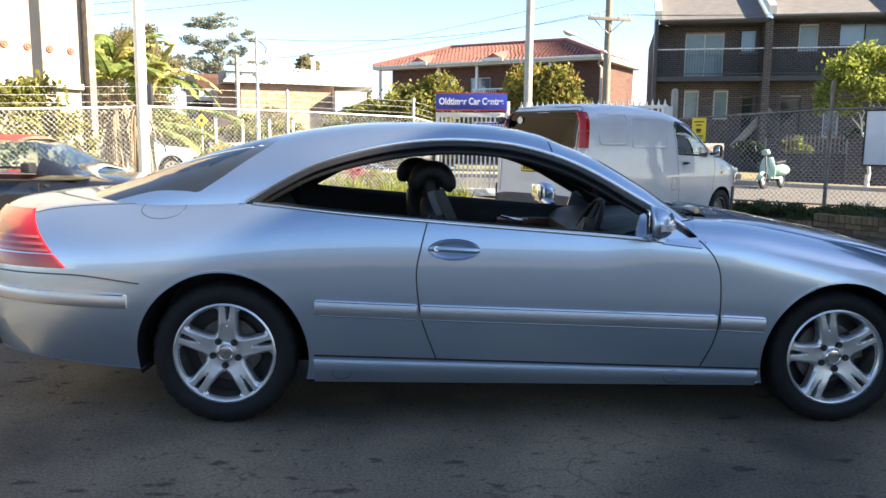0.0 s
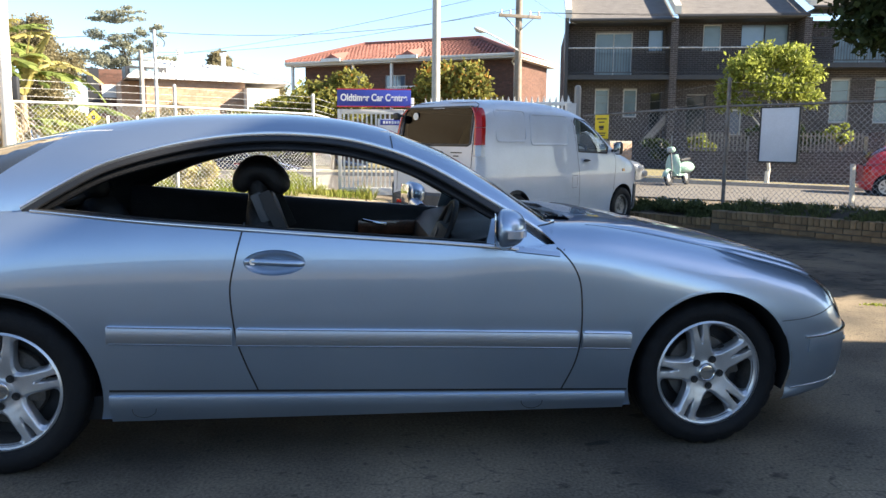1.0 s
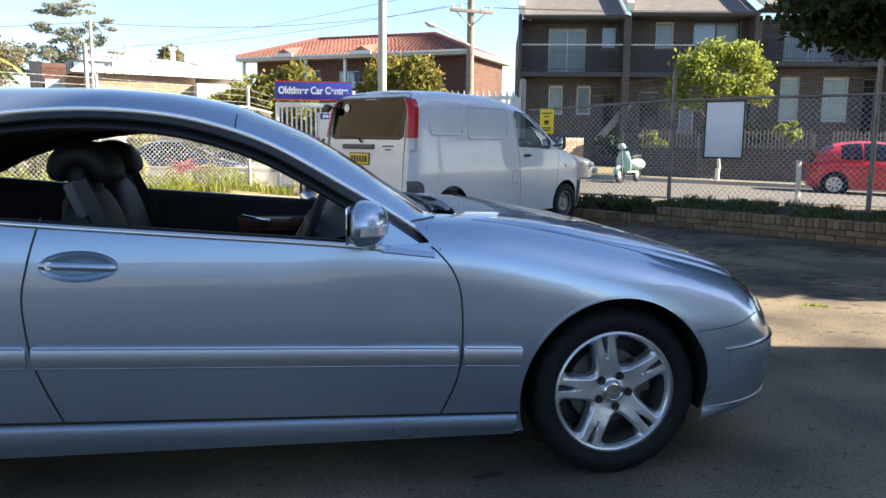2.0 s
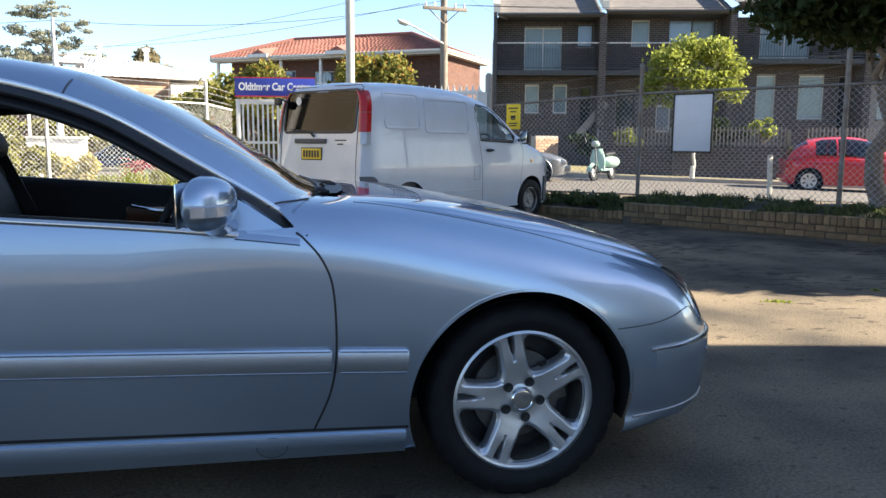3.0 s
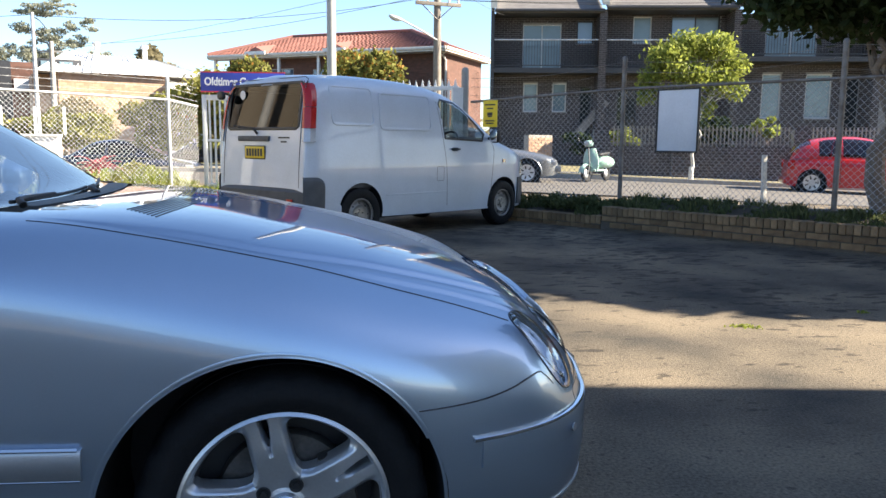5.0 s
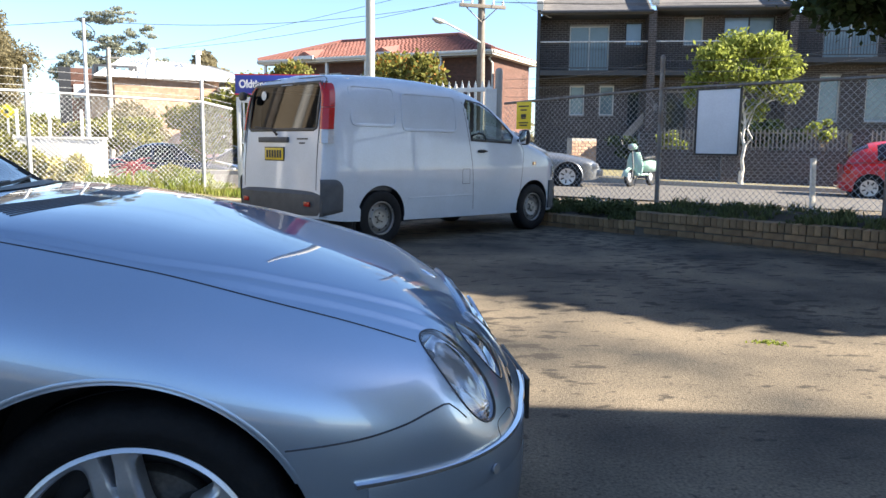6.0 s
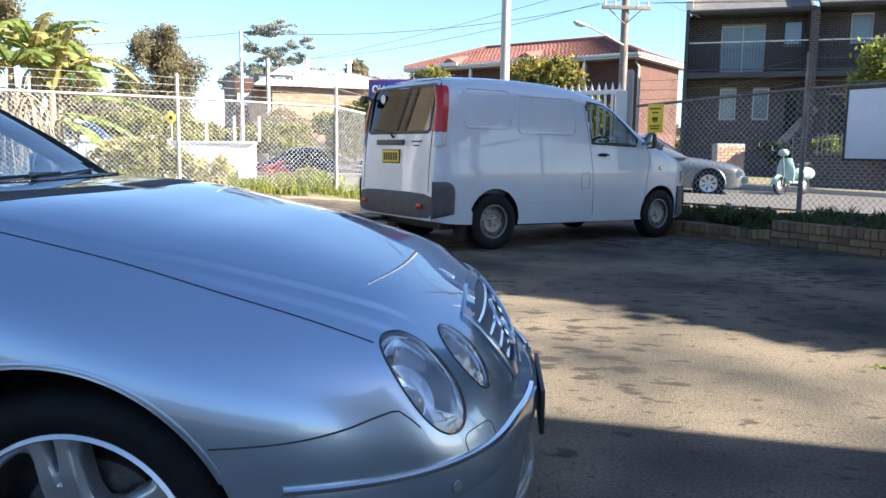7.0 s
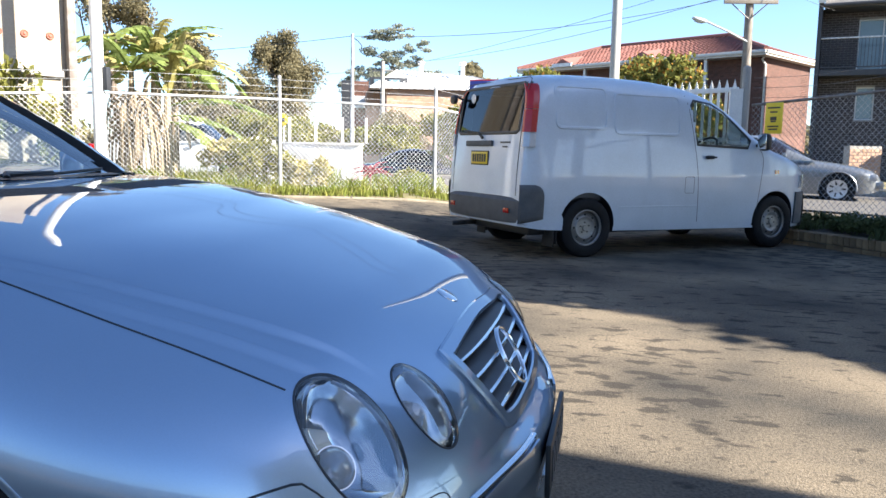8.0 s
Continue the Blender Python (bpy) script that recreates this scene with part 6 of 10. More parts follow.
# tailgate: gap, handle bar, plate, wiper, badge bars, sticker
t = bmnew()
ring = [van_rear_pt(VAN_MID + y, z, 0.001) for y, z in ([(-0.70, q) for q in steps(0.64, 1.80, 14)] + [(q, 1.83) for q in steps(-0.62, 0.62, 8)] + [(0.70, q) for q in steps(1.80, 0.64, 14)])]
sweep(t, ring, [Vector((-1, 0, 0))] * len(ring), 0.008, 0.001)
part("tailgate_gap", t, dark_metal, van)
t = bmnew()
ring = [van_rear_pt(VAN_MID + y, z, 0.0) for y, z in ([(-0.655, q) for q in steps(1.30, 1.735, 8)] + [(q, 1.768) for q in steps(-0.61, 0.61, 8)] + [(0.655, q) for q in steps(1.735, 1.30, 8)] + [(q, 1.272) for q in steps(0.61, -0.61, 8)])]
sweep(t, ring, [Vector((-1, 0, 0.1))] * len(ring), 0.034, 0.006, closed=True)
bmesh.ops.recalc_face_normals(t, faces=t.faces)
part("window_seal", t, black_trim, van)
t = bmnew()
box(t, (van_x_at(1.165) - 0.012, VAN_MID + 0.12, 1.165), (0.035, 0.58, 0.06), None, 0.012)
part("tailgate_handle", t, grey_plastic, van, "grey tailgate handle")
t = bmnew()
box(t, (van_x_at(0.99) - 0.008, VAN_MID + 0.09, 1.01), (0.012, 0.36, 0.13), None, 0.004)
pf = bmnew()
box(pf, (van_x_at(0.99) - 0.004, VAN_MID + 0.09, 1.01), (0.012, 0.385, 0.155), None, 0.004)
part("plate_frame", pf, plate_black, van)
vp = part("number_plate", t, plate_yellow, van, "yellow number plate with black bars")
for i in range(6):
    t = bmnew()
    box(t, (van_x_at(0.99) - 0.0155, VAN_MID - 0.04 + 0.052 * i, 1.01), (0.003, 0.036, 0.085))
    part("plate_bar", t, plate_black, vp, smooth=False)
t = bmnew()
tube(t, [van_rear_pt(VAN_MID + 0.05, 1.22, 0.02), van_rear_pt(VAN_MID + 0.12, 1.28, 0.04), van_rear_pt(VAN_MID + 0.50, 1.31, 0.03)], [0.016, 0.010, 0.007], 8)
part("rear_wiper", t, black_trim, van)
for z, w in ((1.175, 0.20), (1.13, 0.10)):
    t = bmnew()
    box(t, (van_x_at(z) - 0.004, VAN_MID - 0.42, z), (0.004, w, 0.016))
    part("badge_bar", t, dark_metal, van, smooth=False)
t = bmnew()
lathe(t, [(0.0, 0.003), (0.05, 0.003), (0.052, 0.0)], 20, Matrix.Translation(van_rear_pt(VAN_MID + 0.42, 1.66, 0.005)) @ Matrix.Rotation(radians(-90), 4, "Y"))
part("window_sticker", t, white_gloss, van)
t = bmnew()
tube(t, [(van_x_at(1.7) - 0.02, VAN_MID + 0.66, 1.66), (van_x_at(1.7) - 0.10, VAN_MID + 0.70, 1.70)], 0.012, 8)
pad(t, (0, 0, 0), (0.06, 0.13, 0.10), Matrix.Translation((van_x_at(1.7) - 0.12, VAN_MID + 0.70, 1.66)), 3)
part("rear_view_mirror", t, black_trim, van)
t = bmnew()
tube(t, [(-0.55, 1.35, 0.27), (-0.88, 1.38, 0.26)], 0.025, 10)
part("exhaust_pipe", t, brake_metal, van)
# inside: floor, bulkhead, seats, and a tan heap in place of the rear window's reflection
t = bmnew()
box(t, (1.0, VAN_MID, 0.62), (3.3, 1.5, 0.06))
box(t, (2.36, VAN_MID, 0.93), (0.35, 1.45, 0.40), None, 0.05)
part("cabin_floor", t, grey_plastic, van)
for y in (0.42, 1.27):
    t = bmnew()
    pad(t, (0, 0, 0), (0.16, 0.50, 0.72), pose(1.36, y, 0.98, 0, -12, 0), 3.2)
    pad(t, (0, 0, 0), (0.10, 0.26, 0.18), pose(1.27, y, 1.43, 0, -8, 0), 2.8)
    part("seat", t, grey_plastic, van)
t = bmnew()
m = Matrix.Translation((1.92, 0.42, 1.14)) @ Matrix.Rotation(radians(-50), 4, "Y")
tube(t, [m @ Vector((0.19 * math.cos(q), 0.19 * math.sin(q), 0)) for q in steps(0, 2 * math.pi, 28)[:-1]], 0.014, 8, closed=True)
part("steering_wheel", t, black_trim, van)
tan_reflection = mat("tan_reflection", (0.50, 0.36, 0.14), 0.9, 0, 0.12, 6, 120, bump=0.4, bump_scale=30)
t = bmnew()
rows = []
for x in steps(-0.56, 0.15, 16):
    # a heap drawn up to a peak on the driver's side
    rows.append([Vector((x, VAN_MID + y, 0.66 + (0.30 + 0.66 * math.exp(-((y + 0.28) / 0.22) ** 2 - ((x + 0.28) / 0.26) ** 2)) * smooth01(0.72, 0.60, abs(y)) + 0.02 * math.sin(9 * y + 6 * x))) for y in steps(-0.70, 0.70, 28)])
grid(t, rows)
part("covered_load", t, tan_reflection, van, "tan heap standing in for a reflection in the rear window")
t = bmnew()
box(t, (1.10, VAN_MID, 1.20), (0.03, 1.42, 1.12))
part("bulkhead", t, grey_plastic, van, smooth=False)
for sg in (-1, 1):
    t = bmnew()
    grid(t, [[van_pt(x, z, -0.035, sg)[0] for x in steps(-0.52, 1.08, 12)] for z in steps(0.62, 1.74, 10)])
    part("cargo_lining", t, grey_plastic, van)
t = bmnew()
box(t, (0.30, VAN_MID, 1.745), (1.50, 1.24, 0.02))
part("cargo_ceiling", t, grey_plastic, van, smooth=False)

# ---- unseen block added behind and beside the camera, sized to shade the near yard ----
def blocks(name, label, cat, items, at, material, kind=""):
    ob = thing(name, label, cat, kind=kind, at=at)
    for nm, a, b, mt in items:
        t = bmnew()
        box(t, [(p + q) / 2 for p, q in zip(a, b)], [q - p for p, q in zip(a, b)])
        part(nm, t, mt or material, ob, smooth=False)
    return ob


blocks("shade_block", "plain cream block out of view, added to shade the near yard", "building",
       [("wall", (0, -9, 0), (9, 0, 7.80), None), ("roof", (-0.2, -9.2, 7.804), (9.2, 0.02, 8.0), roof_grey)], pose(12, 0.30, 0, 0, 0, -13), cream_paint)
# unseen low block, added to close the yard and bound the coupe's reflections
blocks("unseen_closure", "low cream block out of view, added to close the back of the yard", "building",
       [("wall", (-16, -22, 0), (10.5, -18, 2.4), None), ("roof", (-16.3, -22.3, 2.404), (10.8, -17.7, 2.55), roof_grey)], pose(0, 0, 0), cream_paint)


# ---- low brick garden wall along the yard ----
WALL_A, WALL_D = Vector((5.95, 9.62, 0)), Vector((0.585, -0.811, 0)).normalized()
WALL_N = Vector((-WALL_D.y, WALL_D.x, 0))  # away from the yard
WALL_M = Matrix(((WALL_D.x, WALL_N.x, 0, WALL_A.x), (WALL_D.y, WALL_N.y, 0, WALL_A.y), (0, 0, 1, 0), (0, 0, 0, 1)))
garden_wall = thing("garden_wall", "low brown brick retaining wall, worn and mossy, round a planted bed", "wall", at=WALL_M)
t = bmnew()
box(t, (0.85, 0.10, 0.055), (1.70, 0.165, 0.14))
box(t, (4.70, 0.10, 0.12), (6.0, 0.165, 0.27))
part("mortar_core", t, mortar_kerb, garden_wall, smooth=False)

# planted bed behind it, level with its top
bed = bmnew()
rows = []
for u in steps(-0.3, 7.8, 40):
    rows.append([])
    for v in steps(0.14, 1.75, 10):
        p = WALL_M @ Vector((u, v, 0))
        rows[-1].append(Vector((p.x, p.y, (0.14 if u < 1.68 else 0.26) + 0.10 * smooth01(0.2, 1.0, v) + 0.05 * noise.noise(Vector((u * 1.5, v * 1.5, 3))) - 0.30 * smooth01(1.35, 1.75, v))))
grid(bed, rows)
bmesh.ops.recalc_face_normals(bed, faces=bed.faces)
tagged(part("planting_bed", bed, soil, None, smooth=True), "dark garden soil behind the brick wall", "ground", kind="structure")


# ---- chain link fences ----
def chain_link(bm, a, b, z0a, z0b, h, cell=0.062, r=0.0021):
    """Diamond wire mesh between two posts: every wire a thin prism."""
    a, b = Vector(a), Vector(b)
    L = (b - a).length
    d = (b - a).normalized()
    n = Vector((-d.y, d.x, 0))
    verts, faces = [], []

    def at(u, v):
        return a + d * u + Vector((0, 0, z0a + (z0b - z0a) * u / L + v))
    k = 0
    for s in (1, -1):
        c = -h
        while c < L:
            u0, v0, u1, v1 = c, 0.0, c + h, h
            if s < 0:
                u0, v0, u1, v1 = c, h, c + h, 0.0
            if u0 < 0:
                v0 += -u0 * s
                u0 = 0
            if u1 > L:
                v1 -= (u1 - L) * s
                u1 = L
            if u1 - u0 > 0.02:
                p, q = at(u0, v0) + n * 0.0022 * s, at(u1, v1) + n * 0.0022 * s
                w = (q - p).normalized()
                x1, x2 = w.cross(n).normalized() * r, n * r
                i = len(verts)
                for o in (p, q):
                    verts += [o + x1, o - x1 * 0.5 + x2 * 0.87, o - x1 * 0.5 - x2 * 0.87]
                faces += [(i, i + 1, i + 4, i + 3), (i + 1, i + 2, i + 5, i + 4), (i + 2, i, i + 3, i + 5)]
            c += cell * 1.41
    vs = [bm.verts.new(v) for v in verts]
    for f in faces:
        bm.faces.new([vs[i] for i in f])


def fence(name, label, pts, rail, top, material, mesh_r, wires=3, arm=0.0, cell=0.062, mesh_m=None):
    """pts: (x, y, ground z, whether a post stands there)."""
    ob = thing(name, label, "fence")
    for x, y, z, post in pts:
        if post:
            t = bmnew()
            tube(t, [(x, y, z - 0.15), (x, y, z + top)], post if post > 0 else 0.03, 12)
            lathe(t, [(0.0, 0.03), (0.02, 0.025), ((post if post > 0 else 0.03) + 0.004, 0.0), ((post if post > 0 else 0.03) + 0.004, -0.03)], 12, Matrix.Translation((x, y, z + top)))
            part("post", t, material, ob)
    for (x0, y0, z0, _), (x1, y1, z1, _) in zip(pts, pts[1:]):
        a, b = Vector((x0, y0, 0)), Vector((x1, y1, 0))
        t = bmnew()
        tube(t, [a + Vector((0, 0, z0 + rail)), b + Vector((0, 0, z1 + rail))], 0.021, 10)
        part("top_rail", t, material, ob)
        t = bmnew()
        chain_link(t, a, b, z0 + 0.04, z1 + 0.04, rail - 0.05, cell=cell, r=mesh_r)
        tagged(part("wire_mesh", t, mesh_m or material, ob, smooth=False), kind="stuff")
        for i in range(wires):
            h = rail + (top - rail) * (i + 0.75) / (wires + 0.1)
            t = bmnew()
            sag = [a.lerp(b, u) + Vector((0, 0, z0 + (z1 - z0) * u + h - 0.05 * arm * math.sin(math.pi * u))) for u in steps(0, 1, 10)]
            tube(t, sag, 0.0028, 5)
            for u in steps(0.04, 0.96, int((b - a).length / 0.16)):
                p = a.lerp(b, u) + Vector((0, 0, z0 + (z1 - z0) * u + h - 0.05 * arm * math.sin(math.pi * u)))
                tube(t, [p - Vector((0.012, 0.006, 0.014)), p + Vector((0.012, 0.006, 0.014))], 0.0022, 4)
            part("barbed_wire", t, material, ob)
    return ob


fence("street_fence", "weathered chain-link fence with barbed wire over a planted bed",
      [(5.80, 11.33, 0.16, 0), (7.62, 9.25, 0.28, 0.032), (9.33, 6.79, 0.28, 0.034), (11.05, 4.25, 0.28, 0.034), (12.6, 2.0, 0.28, 0.034)], 1.66, 2.10, dull_galv, 0.0024, 3, 1.6, mesh_m=wire_galv)
fence("corner_fence", "galvanised chain-link fence with three wires above the rail",
      [(1.10, 13.50, gz(1.1, 13.5), 0), (0.70, 12.78, gz(0.7, 12.8) + 0.04, 0.030), (-1.66, 11.38, gz(-1.66, 11.4), 0.030), (-3.60, 9.62, gz(-3.6, 9.6), 0), (-5.9, 7.7, gz(-5.9, 7.7), 0.030), (-8.3, 5.7, gz(-8.3, 5.7), 0.030), (-10.6, 3.7, 0.2, 0.030)], 1.55, 1.92, galv, 0.0019, 3, 0.0, cell=0.056)

# tall white pole at the bend of the corner fence, with a grey box clipped to it
pole = thing("white_steel_pole", "tall white painted steel pole at the fence", "pole", at=pose(-3.69, 9.46, gz(-3.7, 9.5)))
t = bmnew()
tube(t, [(0, 0, -0.3), (0, 0, 7.0)], 0.088, 24)
part("shaft", t, white_gloss, pole)
t = bmnew()
box(t, (0.125, 0.03, 1.75), (0.08, 0.10, 0.34), None, 0.012)
part("clip_box", t, dark_metal, pole)

# ---- board and signs on the fence ----
def flat_sign(name, label, tl, tr, h, material, frame_m=None, cat="sign", thick=0.02, kind=""):
    tl, tr = Vector(tl), Vector(tr)
    d = (tr - tl)
    w = d.length
    x = Vector((d.x, d.y, 0)).normalized()
    n = Vector((x.y, -x.x, 0))
    m = Matrix(((x.x, n.x, 0, tl.x), (x.y, n.y, 0, tl.y), (0, 0, 1, (tl.z + tr.z) / 2 - h), (0, 0, 0, 1)))
    ob = thing(name, label, cat, at=m)
    t = bmnew()
    box(t, (w / 2, 0, h / 2), (w, thick, h), None, 0.003)
    part("panel", t, material, ob)
    if frame_m:
        for c, s in (((w / 2, 0, -0.008), (w + 0.05, 0.034, 0.024)), ((w / 2, 0, h + 0.008), (w + 0.05, 0.034, 0.024)), ((-0.012, 0, h / 2), (0.024, 0.034, h - 0.01)), ((w + 0.012, 0, h / 2), (0.024, 0.034, h - 0.01))):
            t = bmnew()
            box(t, c, s, None, 0.003)
            part("frame", t, frame_m, ob)
    return ob, w


board, bw = flat_sign("notice_board", "blank white notice board in a black frame on the fence", (7.93, 8.73, 1.89), (8.26, 8.23, 1.89), 0.84, board_white, black_trim, "notice board")
ys, yw = flat_sign("yellow_sign", "yellow notice with lines of small dark print", (5.94, 11.02, 1.83), (6.125, 10.82, 1.83), 0.43, sign_yellow)
for i, (z, w) in enumerate(((0.36, 0.20), (0.30, 0.12), (0.21, 0.10), (0.17, 0.08), (0.10, 0.18), (0.06, 0.15))):
    t = bmnew()
    box(t, (yw / 2, 0.0125, z), (w, 0.003, 0.022 if i != 2 else 0.05))
    part("print_bar", t, plate_black, ys, smooth=False)

# ---- white gates ----
GATE = Vector((2.76, 13.36, 0)) - Vector((1.18, 13.58, 0))
gate_x = GATE.normalized()
gm = Matrix(((gate_x.x, -gate_x.y, 0, 1.18), (gate_x.y, gate_x.x, 0, 13.58), (0, 0, 1, gz(1.9, 13.5) + 0.03), (0, 0, 0, 1)))
gate = thing("white_gate", "white steel gate leaf with flat bars, standing open under a sign", "gate", at=gm)
gw, gh = 1.60, 1.82
for nm, c, s in (("gate_frame", (0.04, 0, gh / 2), (0.08, 0.06, gh)), ("gate_frame", (gw - 0.04, 0, gh / 2 + 0.12), (0.08, 0.06, gh + 0.24)), ("gate_frame", (gw / 2, 0, gh - 0.05), (gw - 0.16, 0.05, 0.10)), ("gate_frame", (gw / 2, 0, 0.10), (gw - 0.16, 0.05, 0.16)), ("gate_frame", (gw / 2, 0, 0.98), (gw - 0.16, 0.04, 0.05))):
    t = bmnew()
    box(t, c, s, None, 0.006)
    part(nm, t, white_gloss, gate)
for i in range(15):
    t = bmnew()
    box(t, (0.13 + 0.0965 * i, 0, 0.97), (0.036, 0.014, 1.62))
    part("gate_bar", t, white_gloss, gate, smooth=False)
t = bmnew()
box(t, (0.86, -0.045, 1.38), (0.03, 0.012, 0.5))
box(t, (1.22, -0.045, 1.36), (0.68, 0.02, 0.52), None, 0.003)
panel = part("white_panel", t, sign_white, gate, "plain white sheet panel")
sign = thing("yard_sign", "blue sign with white lettering and red edges over the gate", "sign", at=gm)
t = bmnew()
box(t, (0.77, -0.06, 2.05), (1.54, 0.03, 0.34), None, 0.004)
part("panel", t, sign_blue, sign)
for z in (2.228, 1.872):
    t = bmnew()
    box(t, (0.77, -0.06, z), (1.55, 0.036, 0.022))
    part("edge_strip", t, sign_red, sign, smooth=False)


def lettering(name, text, size, m, material, parent, stretch=1.0, bold=0.0):
    cu = bpy.data.curves.new(name, "FONT")
    cu.body, cu.size, cu.align_x, cu.align_y, cu.extrude, cu.offset = text, size, "CENTER", "CENTER", 0.003, bold
    tmp = new(name, cu)
    bpy.context.view_layer.update()
    me = bpy.data.meshes.new_from_object(tmp.evaluated_get(bpy.context.evaluated_depsgraph_get()))
    bpy.data.objects.remove(tmp)
    me.materials.clear()
    me.materials.append(material)
    ob = new(name, me)
    ob.parent, ob.matrix_basis = parent, m @ Matrix.Diagonal((stretch, 1, 1, 1))
    return ob


lettering("lettering", "Oldtimer Car Centre", 0.20, Matrix.Translation((0.77, -0.079, 2.05)) @ Matrix.Rotation(radians(90), 4, "X"), sign_white, sign, 0.80, 0.006)
sub = thing("small_sign", "small blue sign with a line of white print on the gate", "sign", at=gm)
t = bmnew()
box(t, (1.22, -0.066, 1.55), (0.64, 0.012, 0.115), None, 0.002)
part("panel", t, sign_blue, sub)
for i in range(9):
    t = bmnew()
    box(t, (0.98 + 0.06 * i, -0.0735, 1.55), (0.042, 0.003, 0.05 if i % 3 else 0.065))
    part("print_bar", t, sign_white, sub, smooth=False)

# closed spear-topped leaf behind the van, and its post
g2a, g2b = Vector((2.95, 13.25, 0)), Vector((5.62, 11.52, 0))
dx = (g2b - g2a).normalized()
g2m = Matrix(((dx.x, -dx.y, 0, g2a.x), (dx.y, dx.x, 0, g2a.y), (0, 0, 1, 0.32), (0, 0, 0, 1)))
gate2 = thing("spear_gate", "white steel gate leaf with spear tops behind the van", "gate", at=g2m)
L2 = (g2b - g2a).length
for z in (0.15, 1.0, 1.74):
    t = bmnew()
    box(t, (L2 / 2, 0, z), (L2, 0.04, 0.07), None, 0.004)
    part("gate_rail", t, white_gloss, gate2)
for i in range(26):
    t = bmnew()
    x = 0.06 + i * (L2 - 0.12) / 25
    box(t, (x, 0, 0.92), (0.04, 0.018, 1.70))
    tip = [t.verts.new((x + a, b, 1.77)) for a, b in ((-0.03, -0.006), (0.03, -0.006), (0.03, 0.006), (-0.03, 0.006))]
    top = t.verts.new((x, 0, 1.90))
    for k in range(4):
        t.faces.new((tip[k], tip[(k + 1) % 4], top))
    part("spear_bar", t, white_gloss, gate2, smooth=False)
post = thing("gate_post", "white concrete gate post with a rounded cap", "post", at=pose(5.71, 11.42, 0.1))
t = bmnew()
lathe(t, [(0.0, 2.30), (0.03, 2.295), (0.055, 2.27), (0.062, 2.23), (0.062, 0.0)], 20)
part("shaft", t, concrete, post)
t = bmnew()
box(t, (-0.13, 0.02, 0.98), (0.18, 0.16, 1.96), None, 0.01)
part("side_block", t, white_wall, post)

# ---- street: road, verge, far kerb and footpath ----
STREET = radians(-14)
sd, sn = Vector((math.cos(STREET), math.sin(STREET), 0)), Vector((-math.sin(STREET), math.cos(STREET), 0))
S0 = Vector((11.4, 19.67, 0))


def street_z(u):
    return 0.115 - 0.030 * min(max(u, -3), 14)


def strip(name, label, v0, v1, dz, material, u0=-40, u1=60, nu=100, lip=0.0):
    t = bmnew()
    rows = []
    for v in ([v0, v1] if lip == 0 else [v0, v0, v1]):
        rows.append([])
        for u in steps(u0, u1, nu):
            p = S0 + sd * u + sn * v
            base = street_z(u)
            rows[-1].append(Vector((p.x, p.y, base + dz)))
    if lip:
        for p in rows[0]:
            p.z -= lip
    grid(t, rows)
    bmesh.ops.recalc_face_normals(t, faces=t.faces)
    if sum(f.normal.z for f in t.faces) < 0:
        bmesh.ops.reverse_faces(t, faces=t.faces)
    return tagged(part(name, t, material, None, smooth=False), label, name, kind="structure")


road_mat = mat("street_asphalt", (0.088, 0.080, 0.072), 0.85, 0, 0.10, 1.5, 110, bump=0.4, bump_scale=90, second=(0.115, 0.104, 0.092))
path_mat = mat("footpath_concrete", (0.42, 0.39, 0.34), 0.85, 0, 0.08, 1.2, 60, bump=0.3, bump_scale=50)
verge_mat = mat("verge_grass", (0.15, 0.135, 0.06), 0.95, 0, 0.25, 4, 50, bump=0.8, bump_scale=30, second=(0.21, 0.175, 0.09))
strip("road", "sunlit grey street behind the fence", -7.4, -0.15, 0.012, road_mat)
strip("kerb", "pale concrete kerb along the far side of the street", -0.15, 0.05, 0.125, concrete, lip=0.125)
strip("verge", "narrow dry grass verge behind the kerb", 0.05, 0.9, 0.128, verge_mat)
strip("pavement", "pale concrete footpath along a brick wall", 0.9, 2.05, 0.132, path_mat)
strip("front_yard", "shaded ground before the terraces", 2.05, 12.0, 0.136, verge_mat)

